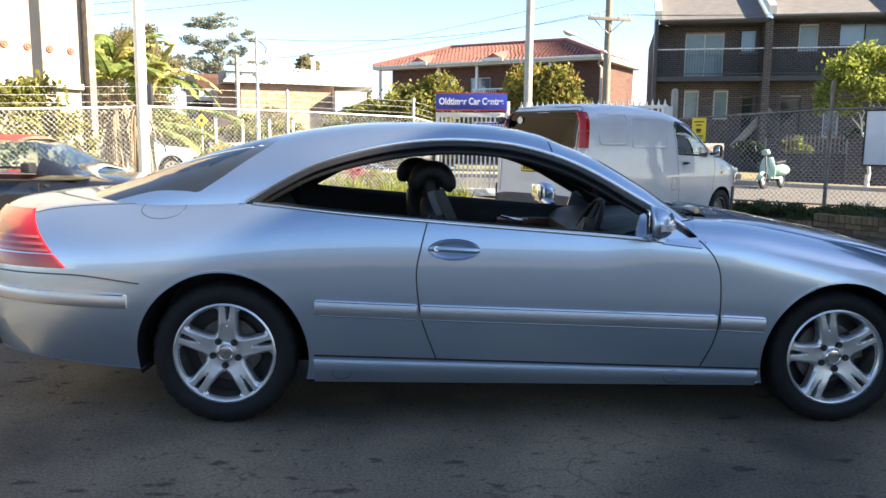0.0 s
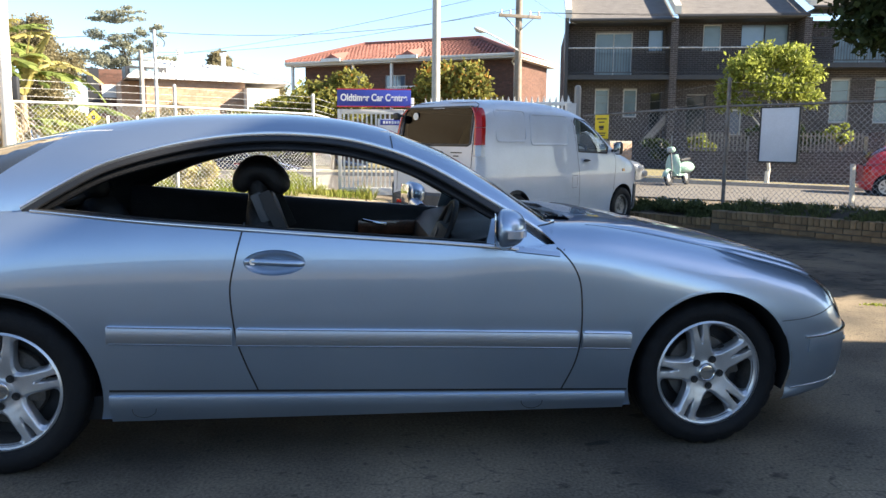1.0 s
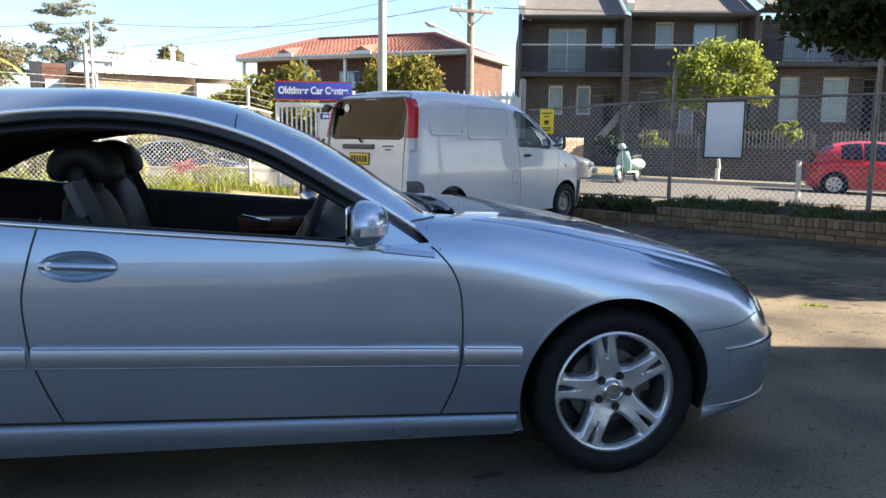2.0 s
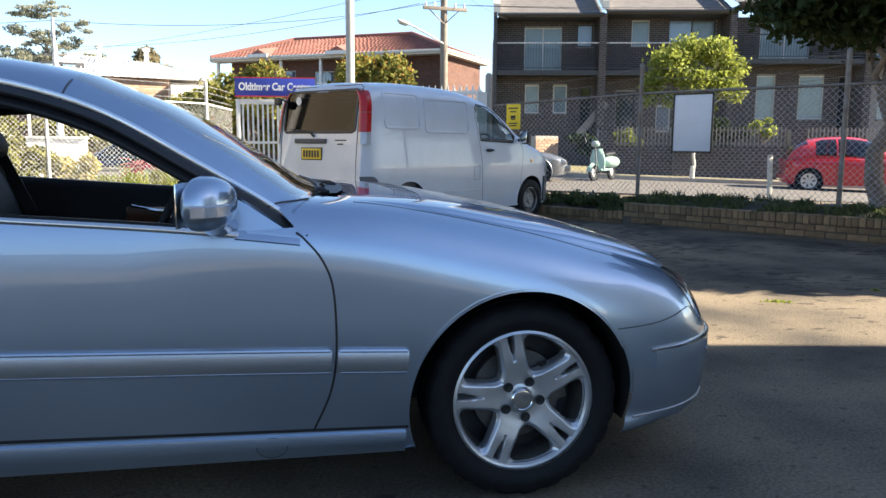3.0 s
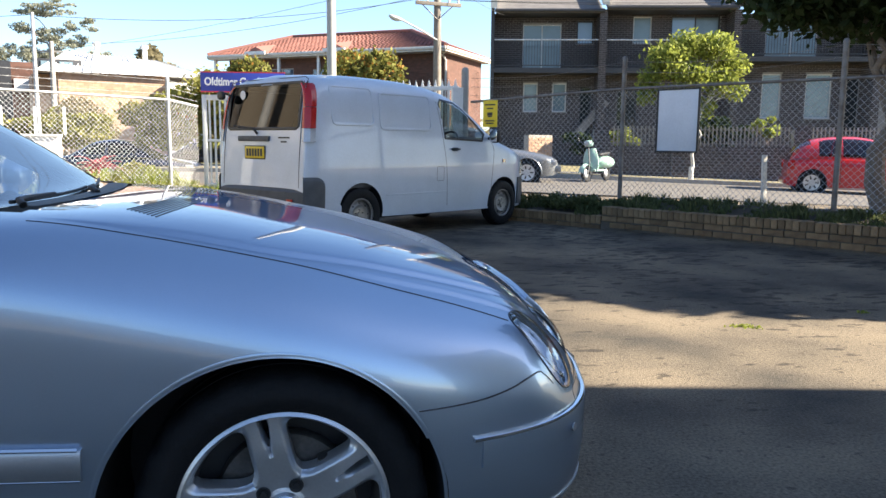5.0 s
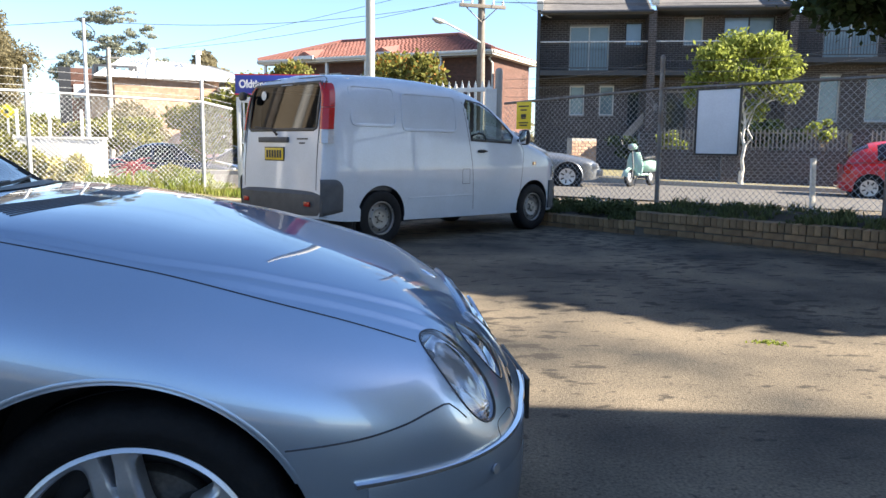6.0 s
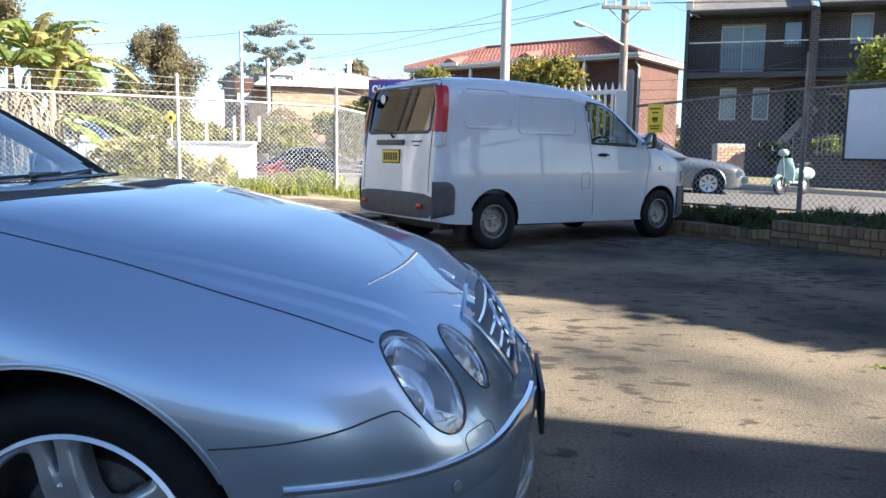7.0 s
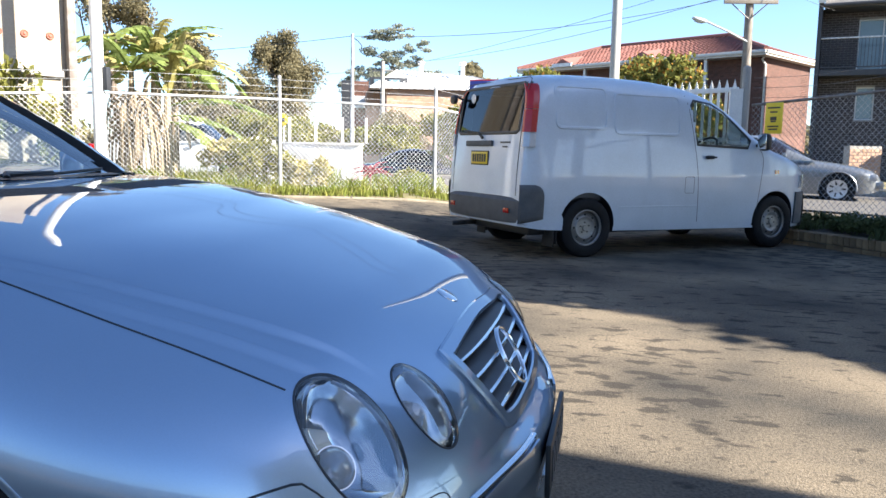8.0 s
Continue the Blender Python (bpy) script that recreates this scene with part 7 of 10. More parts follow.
# ---- buildings ----
def brick_field(bm, length, height, holes, m, bl=0.23, bh=0.076, joint=0.012, depth=0.012, z0=0.0):
    """Courses of single bricks, proud of a mortar wall; holes are (x0, z0, x1, z1). m maps x along, y out, z up."""
    verts, faces = [], []
    row = 0
    z = z0
    while z + bh < height:
        x = -(bl + joint) * (0.5 if row % 2 else 0.0)
        while x < length:
            a, b = max(x, 0.0), min(x + bl, length)
            cx, cz = (a + b) / 2, z + bh / 2
            for h in holes:
                if h[1] - 0.03 < cz < h[3] + 0.03:
                    if a < h[0] < b:
                        b = h[0]
                    elif a < h[2] < b:
                        a = h[2]
            cx = (a + b) / 2
            if b - a > 0.04 and not any(h[0] < cx < h[2] and h[1] - 0.03 < cz < h[3] + 0.03 for h in holes):
                i = len(verts)
                d = depth
                for px, pz in ((a, z), (b, z), (b, z + bh), (a, z + bh)):
                    verts.append(m @ Vector((px, 0, pz)))
                for px, pz in ((a + 0.002, z + 0.002), (b - 0.002, z + 0.002), (b - 0.002, z + bh - 0.002), (a + 0.002, z + bh - 0.002)):
                    verts.append(m @ Vector((px, d, pz)))
                faces += [(i + 4, i + 5, i + 6, i + 7), (i, i + 1, i + 5, i + 4), (i + 1, i + 2, i + 6, i + 5), (i + 2, i + 3, i + 7, i + 6), (i + 3, i, i + 4, i + 7)]
            x += bl + joint
        z += bh + joint
        row += 1
    return verts, faces


def raw(name, verts, faces, material, parent, label=""):
    me = bpy.data.meshes.new(name)
    me.from_pydata([tuple(v) for v in verts], [], faces)
    me.update()
    for q in (material if isinstance(material, (list, tuple)) else [material]):
        me.materials.append(q)
    ob = new(name, me)
    ob.parent = parent
    if label:
        ob["label"] = label
    return ob


def wall_with_holes(bm, length, height, holes, m, thick=0.22):
    """A wall slab with openings right through it: a grid of cells, those inside an opening left out."""
    xs = sorted(set([0, length] + [h[0] for h in holes] + [h[2] for h in holes]))
    zs = sorted(set([0, height] + [h[1] for h in holes] + [h[3] for h in holes]))
    for x0, x1 in zip(xs, xs[1:]):
        for z0, z1 in zip(zs, zs[1:]):
            cx, cz = (x0 + x1) / 2, (z0 + z1) / 2
            if any(h[0] < cx < h[2] and h[1] < cz < h[3] for h in holes):
                continue
            box(bm, ((x0 + x1) / 2, -thick / 2, (z0 + z1) / 2), (x1 - x0, thick, z1 - z0), m)


def window(parent, x0, z0, x1, z1, panes, frame_m, pane_m, depth=0.06, blind=None, name="window"):
    """A window set into its opening: frame, panes, sill."""
    w = new(name)
    w.parent = parent
    t = bmnew()
    f = 0.05
    for c, s in ((((x0 + x1) / 2, -depth, z0 + f / 2), (x1 - x0, 0.06, f)), (((x0 + x1) / 2, -depth, z1 - f / 2), (x1 - x0, 0.06, f)), ((x0 + f / 2, -depth, (z0 + z1) / 2), (f, 0.06, z1 - z0 - 2 * f)), ((x1 - f / 2, -depth, (z0 + z1) / 2), (f, 0.06, z1 - z0 - 2 * f))):
        box(t, c, s)
    for k in range(1, panes):
        x = x0 + (x1 - x0) * k / panes
        box(t, (x, -depth, (z0 + z1) / 2), (f, 0.06, z1 - z0 - 2 * f))
    part("window_frame", t, frame_m, w, smooth=False)
    for k in range(panes):
        a, b = x0 + f + (x1 - x0 - f) * k / panes, x0 + (x1 - x0) * (k + 1) / panes - f * 0.5
        t = bmnew()
        box(t, ((a + b) / 2, -depth - 0.01, (z0 + z1) / 2), (b - a, 0.012, z1 - z0 - 2 * f))
        part("pane", t, pane_m if not blind or k not in blind else blind[k], w, smooth=False)
    t = bmnew()
    box(t, ((x0 + x1) / 2, 0.02, z0 - 0.03), (x1 - x0 + 0.08, 0.12, 0.05))
    part("window_sill", t, mortar_dark, w, smooth=False)
    return w


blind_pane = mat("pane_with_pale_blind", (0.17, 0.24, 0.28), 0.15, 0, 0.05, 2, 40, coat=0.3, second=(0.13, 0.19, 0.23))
# opaque pane, the mirrored sky painted as its base colour
sky_pane = mat("pane_painted_sky", (0.20, 0.30, 0.44), 0.10, 0, 0.05, 2, 40, coat=0.8)
AP = Matrix.Translation((11.2, 31.5, 0)) @ Matrix.Rotation(radians(-14), 4, "Z") @ Matrix.Diagonal((1, -1, 1, 1))
apt = thing("terrace_apartments", "dark grey brick two-storey terraces with balconies and tiled roofs", "building")
apt.matrix_basis = Matrix.Translation((11.2, 31.5, 0)) @ Matrix.Rotation(radians(-14), 4, "Z") @ Matrix.Rotation(radians(180), 4, "Z") @ Matrix.Diagonal((-1, 1, 1, 1))
# local frame: x along the front to the east, y out to the street, z up
UP, GR = (4.30, 6.60), (0.2, 4.0)
openings = [(1.26, 4.28, 2.90, 6.18), (3.55, 5.36, 4.25, 6.32), (5.91, 5.39, 6.69, 6.50), (7.50, 5.55, 9.52, 6.52), (1.33, 2.50, 1.95, 3.72), (2.58, 2.50, 3.18, 3.72), (3.75, 1.5, 4.25, 3.6), (5.34, 0.9, 6.17, 3.45), (7.10, 1.72, 7.72, 2.85),
            (11.42, 4.75, 13.55, 6.45), (11.40, 2.30, 12.20, 4.15), (13.21, 2.30, 14.28, 4.15), (14.9, 1.6, 15.7, 4.1), (16.4, 4.75, 18.2, 6.5), (16.6, 2.3, 17.6, 4.1), (19.2, 2.3, 20.2, 4.1), (19.4, 5.2, 20.8, 6.4)]
t = bmnew()
wall_with_holes(t, 24.0, 6.62, openings, Matrix.Identity(4))
box(t, (12, -9.0, 3.3), (24, 0.2, 6.6)), box(t, (0.11, -4.6, 3.3), (0.22, 8.6, 6.6)), box(t, (23.9, -4.6, 3.3), (0.2, 8.6, 6.6))
part("wall", t, mortar_dark, apt, smooth=False)
v, f = brick_field(None, 16.0, 6.6, openings, Matrix.Identity(4))
tagged(raw("brick_facing", v, f, brick_dark, apt, "dark brown-grey bricks"), kind="stuff")
v, f = brick_field(None, 8.6, 6.6, [], Matrix.Translation((0, -8.8, 0)) @ Matrix(((0, -1, 0, 0), (1, 0, 0, 0), (0, 0, 1, 0), (0, 0, 0, 1))))
tagged(raw("brick_facing", v, f, brick_dark, apt), kind="stuff")
white_frame = mat("white_window_frame", (0.55, 0.57, 0.58), 0.5, 0, 0.05, 5, 60)
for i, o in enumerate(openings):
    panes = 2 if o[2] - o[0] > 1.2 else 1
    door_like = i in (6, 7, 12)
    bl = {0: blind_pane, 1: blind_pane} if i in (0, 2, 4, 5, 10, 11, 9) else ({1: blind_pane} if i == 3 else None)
    window(apt, *o, panes, dark_metal if i in (1, 3, 6, 7, 12) else white_frame, window_dark if door_like else (sky_pane if i in (1, 3) else window_blue), 0.10, bl)
# dark sheets behind the openings, standing in for unlit rooms
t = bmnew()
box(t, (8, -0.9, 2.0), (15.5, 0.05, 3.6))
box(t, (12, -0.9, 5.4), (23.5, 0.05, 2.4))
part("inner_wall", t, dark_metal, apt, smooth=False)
# balconies: slab, rail, balusters
for bi, (x0, x1, zb, rz, out) in enumerate(((0.05, 4.36, 4.06, 5.40, 1.15), (4.66, 9.75, 4.06, 5.40, 1.15), (10.1, 15.4, 4.55, 5.75, 1.15), (15.7, 21.0, 4.55, 5.75, 1.15))):
    bal = new("balcony")
    bal.parent = apt
    t = bmnew()
    box(t, ((x0 + x1) / 2, out / 2 + 0.01, zb + 0.10), (x1 - x0, out, 0.20))
    part("balcony_slab", t, dark_metal, bal, smooth=False)
    t = bmnew()
    box(t, ((x0 + x1) / 2, out - 0.05, rz), (x1 - x0, 0.07, 0.055), None, 0.008)
    part("handrail", t, galv if bi < 2 else dark_metal, bal)
    t = bmnew()
    box(t, ((x0 + x1) / 2, out - 0.05, zb + 0.30), (x1 - x0, 0.04, 0.04))
    part("bottom_rail", t, dark_metal, bal, smooth=False)
    for k in range(int((x1 - x0) / 0.115)):
        t = bmnew()
        x = x0 + 0.06 + k * 0.115
        box(t, (x, out - 0.05, (zb + 0.30 + rz) / 2), (0.018, 0.018, rz - zb - 0.32))
        part("baluster", t, dark_metal, bal, smooth=False)
for x in (4.51, 9.92, 15.55, 21.2):
    t = bmnew()
    box(t, (x, 0.55, 3.3), (0.30, 1.30, 6.6))
    part("party_wall", t, mortar_dark, apt, smooth=False)
    v, f = brick_field(None, 0.30, 6.6, [], Matrix.Translation((x - 0.15, 1.20, 0)))
    tagged(raw("brick_facing", v, f, brick_dark, apt), kind="stuff")
    v, f = brick_field(None, 1.2, 6.6, [], Matrix.Translation((x - 0.15, 0.02, 0)) @ Matrix(((0, -1, 0, 0), (1, 0, 0, 0), (0, 0, 1, 0), (0, 0, 0, 1))))
    tagged(raw("brick_facing", v, f, brick_dark, apt), kind="stuff")
t = bmnew()
box(t, (-0.03, 0.55, 3.4), (0.14, 1.30, 6.8))
part("end_column", t, dark_metal, apt, smooth=False)
# roofs: tiled slopes with pale parapets between
def tiled(bm_parts, p0, along, up, w, h, tw=0.30, th=0.28):
    """Courses of overlapping tiles on a slope."""
    verts, faces = [], []
    n = along.cross(up).normalized()
    rows = int(h / th)
    for r in range(rows):
        x = -tw * (0.5 if r % 2 else 0)
        while x < w:
            a, b = max(x + 0.004, 0), min(x + tw - 0.004, w)
            if b - a > 0.05:
                i = len(verts)
                for q, z, o in ((a, r * th, 0.035), ((a + b) / 2, r * th, 0.062), (b, r * th, 0.035), (b, (r + 1.06) * th, 0.012), ((a + b) / 2, (r + 1.06) * th, 0.036), (a, (r + 1.06) * th, 0.012), (a, r * th, 0.0), (b, r * th, 0.0)):
                    verts.append(p0 + along * q + up * z + n * o)
                faces += [(i, i + 1, i + 4, i + 5), (i + 1, i + 2, i + 3, i + 4), (i + 6, i + 7, i + 2, i + 1, i)]
            x += tw
    return verts, faces


for x0, x1, zg in ((0.10, 4.45, 6.60), (4.65, 9.85, 6.72), (10.1, 15.4, 7.05), (15.7, 21.0, 7.05)):
    rf = new("roof")
    rf.parent = apt
    up = Vector((0, -math.cos(radians(24)), math.sin(radians(24))))
    t = bmnew()
    a = Vector((x0, 1.30, zg))
    pts = [a, a + Vector((x1 - x0, 0, 0)), a + Vector((x1 - x0, 0, 0)) + up * 6.2, a + up * 6.2]
    lo, hi = [t.verts.new(p - Vector((0, 0, 0.15))) for p in pts], [t.verts.new(p) for p in pts]
    t.faces.new(hi), t.faces.new(lo[::-1])
    for k in range(4):
        t.faces.new((lo[k], lo[(k + 1) % 4], hi[(k + 1) % 4], hi[k]))
    part("roof_deck", t, roof_grey, rf, smooth=False)
    v, f = tiled(None, a + Vector((0, 0, 0.004)), Vector((1, 0, 0)), up, x1 - x0, 6.2)
    tagged(raw("roof_tiles", v, f, roof_grey, rf), kind="stuff")
    t = bmnew()
    tube(t, [a + Vector((-0.05, 0.05, -0.06)), a + Vector((x1 - x0 + 0.05, 0.05, -0.06))], 0.075, 10)
    part("gutter", t, dark_metal, rf)
    t = bmnew()
    box(t, ((x0 + x1) / 2, 0.65, zg - 0.12), (x1 - x0, 1.28, 0.06))
    part("soffit", t, dark_metal, rf, smooth=False)
for x, zg in ((0.0, 6.62), (4.55, 6.74), (9.97, 7.02), (15.55, 7.1)):
    t = bmnew()
    up = Vector((0, -math.cos(radians(24)), math.sin(radians(24))))
    a = Vector((x - 0.12, 1.42, zg))
    for q, mm in ((0, 0),):
        pts = [a, a + up * 6.3, a + up * 6.3 + Vector((0, 0, 0.42)), a + Vector((0, 0, 0.36))]
        l, r = [t.verts.new(p) for p in pts], [t.verts.new(p + Vector((0.26, 0, 0))) for p in pts]
        t.faces.new(l), t.faces.new(r[::-1])
        for k in range(4):
            t.faces.new((l[k], l[(k + 1) % 4], r[(k + 1) % 4], r[k]))
    bmesh.ops.recalc_face_normals(t, faces=t.faces)
    part("parapet", t, cream_paint, apt, "cream painted parapet", smooth=False)
# stair string up to the first door
t = bmnew()
for a, b in (((3.3, 0.6, 1.2), (4.9, 0.6, 3.3)),):
    box(t, (4.1, 0.62, 2.1), (2.2, 0.16, 0.30), Matrix.Translation((4.1, 0, 2.1)) @ Matrix.Rotation(radians(-50), 4, "Y") @ Matrix.Translation((-4.1, 0, -2.1)))
part("stair_string", t, mortar_dark, apt, smooth=False)

# front garden wall across the street, with pickets
GWM = Matrix.Translation((11.75, 20.85, 0.0)) @ Matrix.Rotation(radians(-14), 4, "Z") @ Matrix.Rotation(radians(180), 4, "Z") @ Matrix.Diagonal((-1, 1, 1, 1))
fgw = thing("front_wall", "dark brick front wall with a dark picket fence on top", "wall")
fgw.matrix_basis = GWM
t = bmnew()
box(t, (10.2, -0.1, 0.50), (20.4, 0.2, 1.16))
part("core", t, mortar_dark, fgw, smooth=False)
v, f = brick_field(None, 13.5, 1.12, [], Matrix.Translation((0, 0.003, 0.02)), z0=-0.05)
tagged(raw("brick_facing", v, f, brick_dark, fgw), kind="stuff")
for x in (0.2, 2.55, 6.1, 9.6):
    t = bmnew()
    box(t, (x, -0.02, 0.86), (0.46, 0.30, 1.45))
    part("pier", t, mortar_dark, fgw, smooth=False)
    v, f = brick_field(None, 0.46, 1.58, [], Matrix.Translation((x - 0.23, 0.133, 0.15)))
    tagged(raw("brick_facing", v, f, brick_dark, fgw), kind="stuff")
pk = bmesh.new()
box(pk, (0, 0, 0), (0.035, 0.02, 0.60))
pm = bpy.data.meshes.new("picket")
pk.to_mesh(pm), pk.free()
pm.materials.append(mat("weathered_picket_paint", (0.30, 0.28, 0.25), 0.8, 0, 0.12, 6, 60, second=(0.20, 0.18, 0.16)))
for i in range(110):
    x = 0.6 + 0.118 * i
    if min(abs(x - q) for q in (0.2, 2.55, 6.1, 9.6)) > 0.28:
        piece("picket", pm, fgw, Matrix.Translation((x, -0.1, 1.40)))
for z in (1.18, 1.60):
    t = bmnew()
    box(t, (6.9, -0.12, z), (12.8, 0.03, 0.035))
    part("picket_rail", t, dull_galv, fgw, smooth=False)
# sunlit low pier with a pale face by the driveway
pier = thing("driveway_pier", "pink-brown brick pier by a driveway", "pier", at=Matrix.Translation((10.15, 21.4, 0.1)) @ Matrix.Rotation(radians(20), 4, "Z"))
t = bmnew()
box(t, (0, 0, 0.65), (0.9, 0.24, 1.3))
part("core", t, concrete, pier, smooth=False)
v, f = brick_field(None, 0.9, 1.28, [], Matrix.Translation((-0.45, -0.122, 0)) @ Matrix.Diagonal((1, -1, 1, 1)))
tagged(raw("brick_facing", v, f, brick_tan, pier), kind="stuff")

# ---- red-roofed brick house ----
hd = Vector((9.83 + 2.43, 40 - 48.0, 0)).normalized()
HM = Matrix(((hd.x, -hd.y, 0, -2.43), (hd.y, hd.x, 0, 48.0), (0, 0, 1, 0), (0, 0, 0, 1)))  # x along the front, y into the house
house = thing("brick_house", "red-brown brick house with a red tiled hip roof and white posts", "house", at=HM)
HL, HD, EZ, OV, OVR = 15.6, 7.4, 6.18, 0.9, 0.45
hole = [(3.0, 4.0, 4.6, 5.4), (9.6, 3.6, 10.7, 5.7), (5.9, 4.1, 7.3, 5.3)]
flip = Matrix.Translation((OV, OV, 0)) @ Matrix.Diagonal((1, -1, 1, 1))
t = bmnew()
wall_with_holes(t, HL - OV - OVR, EZ, hole, flip)
box(t, (OV + 0.1, HD / 2, EZ / 2), (0.2, HD - 2 * OV - 0.3, EZ))
box(t, ((HL + OV - OVR) / 2, HD - OV, EZ / 2), (HL - OV - OVR, 0.2, EZ))
side = Matrix.Translation((HL - OVR, OV, 0)) @ Matrix(((0, 1, 0, 0), (1, 0, 0, 0), (0, 0, 1, 0), (0, 0, 0, 1)))
wall_with_holes(t, HD - 2 * OV, EZ, [(4.4, 3.2, 5.3, 5.4)], side @ Matrix.Translation((0.22, 0, 0)))
bmesh.ops.recalc_face_normals(t, faces=t.faces)
part("wall", t, brick_red, house, smooth=False)
v, f = brick_field(None, HL - OV - OVR, EZ, hole, flip, depth=0.010, z0=2.2)
tagged(raw("brick_facing", v, f, brick_red, house), kind="stuff")
v, f = brick_field(None, HD - 2 * OV, EZ, [], side, depth=0.010, z0=2.2)
tagged(raw("brick_facing", v, f, brick_red, house), kind="stuff")
hw = new("front_windows_frame")
hw.parent, hw.matrix_basis = house, flip
hw.name = "front_opening"
for o in hole:
    window(hw, *o, 2 if o[2] - o[0] > 1.2 else 1, white_frame, window_blue, 0.08, {0: blind_pane} if o[0] > 9 else None)
ridge_h = 7.55
c0, c1, c2, c3 = Vector((0, 0, EZ)), Vector((HL, 0, EZ)), Vector((HL, HD, EZ)), Vector((0, HD, EZ))
r0, r1 = Vector((HD / 2, HD / 2, ridge_h)), Vector((HL - HD / 2, HD / 2, ridge_h))
hroof = new("roof")
hroof.parent = house
t = bmnew()
vs = [t.verts.new(p) for p in (c0, c1, c2, c3, r0, r1)]
for q in ((0, 1, 5, 4), (1, 2, 5), (2, 3, 4, 5), (3, 0, 4), (3, 2, 1, 0)):
    t.faces.new([vs[i] for i in q])
part("roof_deck", t, roof_red, hroof, smooth=False)


def tile_face(a, b, c, d):
    """Tiles over a sloped four-sided face from the eave a-b up to d-c."""
    al, up = (b - a), ((c + d) / 2 - (a + b) / 2)
    n = al.cross(up).normalized()
    verts, faces = [], []
    H = up.length
    rows = int(H / 0.34)
    for r in range(rows):
        e0, e1 = a.lerp(d, r / rows), b.lerp(c, r / rows)
        f0, f1 = a.lerp(d, (r + 1.06) / rows), b.lerp(c, (r + 1.06) / rows)
        k = max(int((e1 - e0).length / 0.26), 1)
        for i in range(k):
            u0, u1 = i / k, (i + 1) / k
            j = len(verts)
            um = (u0 + u1) / 2
            for p, o in ((e0.lerp(e1, u0), 0.04), (e0.lerp(e1, um), 0.10), (e0.lerp(e1, u1), 0.04), (f0.lerp(f1, u1), 0.012), (f0.lerp(f1, um), 0.06), (f0.lerp(f1, u0), 0.012)):
                verts.append(p + n * o)
            faces += [(j, j + 1, j + 4, j + 5), (j + 1, j + 2, j + 3, j + 4)]
    return verts, faces


for q in ((c0, c1, r1, r0), (c1, c2, r1, r1)):
    v, f = tile_face(*q)
    tagged(raw("roof_tiles", v, f, roof_red, hroof), kind="stuff")
for a, b in ((r0, r1), (c1, r1), (c0, r0)):
    t = bmnew()
    tube(t, [a + Vector((0, 0, 0.08)), b + Vector((0, 0, 0.08))], 0.13, 8)
    part("ridge_cap", t, roof_red, hroof)
for a, b in ((c0, c1), (c1, c2)):
    t = bmnew()
    tube(t, [a + Vector((0, 0, -0.05)), b + Vector((0, 0, -0.05))], 0.10, 8)
    part("gutter", t, cream_paint, hroof, "cream gutter")
for c, d in (((HL / 2, OV / 2, EZ - 0.16), (HL, OV, 0.10)), ((HL - OV / 2, HD / 2 + OV / 2, EZ - 0.163), (OV, HD - OV, 0.10))):
    t = bmnew()
    box(t, c, d)
    part("soffit", t, cream_paint, hroof, smooth=False)
for x in (3.6, 8.9):  # small gablets in the roof edge
    t = bmnew()
    a = [Vector((x - 0.8, -0.15, EZ + 0.02)), Vector((x + 0.8, -0.15, EZ + 0.02)), Vector((x, -0.15, EZ + 0.42))]
    b = [p + Vector((0, 1.9, 0.35)) for p in a]
    va, vb2 = [t.verts.new(p) for p in a], [t.verts.new(p) for p in b]
    t.faces.new(va)
    for k in range(3):
        t.faces.new((va[k], va[(k + 1) % 3], vb2[(k + 1) % 3], vb2[k]))
    bmesh.ops.recalc_face_normals(t, faces=t.faces)
    part("gablet", t, roof_red, hroof, smooth=False)
    t = bmnew()
    box(t, (x, -0.22, EZ + 0.05), (1.4, 0.10, 0.20))
    part("gablet_fascia", t, white_gloss, hroof, smooth=False)
for x in (0.35, 4.9, 7.6, 12.4):
    t = bmnew()
    box(t, (x, 0.30, 4.7), (0.15, 0.15, 2.9))
    part("verandah_post", t, white_gloss, house, "white post", smooth=False)
t = bmnew()
tube(t, [(HL - 0.1, 0.35, EZ - 0.1), (HL - 0.5, 0.75, EZ - 0.35), (HL - OVR + 0.09, OV - 0.05, EZ - 0.6), (HL - OVR + 0.09, OV - 0.05, 0.5)], 0.055, 8)
part("downpipe", t, cream_paint, house)
t = bmnew()
box(t, (9.9, 0.12, 4.55), (5.0, 0.05, 0.06)), box(t, (9.9, 0.12, 3.55), (5.0, 0.05, 0.06))
part("balcony_rail", t, white_gloss, house, smooth=False)
for k in range(36):
    t = bmnew()
    box(t, (7.5 + k * 0.136, 0.12, 4.05), (0.03, 0.03, 0.95))
    part("baluster", t, white_gloss, house, smooth=False)

# ---- industrial buildings beyond the corner ----
IM = pose(-11.5, 50.0, 0, 0, 0, 20)
works = thing("brick_works", "tan brick works with a white sheet roof beyond the street corner", "building", at=IM)
t = bmnew()
box(t, (3.2, 5, 2.6), (6.4, 10, 5.2))
part("wall", t, brick_tan, works, smooth=False)
v, f = brick_field(None, 6.4, 5.2, [], Matrix.Translation((0, -0.003, 0)) @ Matrix.Diagonal((1, -1, 1, 1)), bl=0.46, bh=0.155, joint=0.02, depth=0.012, z0=0.6)
tagged(raw("brick_facing", v, f, brick_tan, works), kind="stuff")
t = bmnew()
pts = [(-1.2, -0.4, 5.22), (9.6, -0.4, 5.22), (9.6, 9, 5.22), (-1.2, 9, 5.22)]
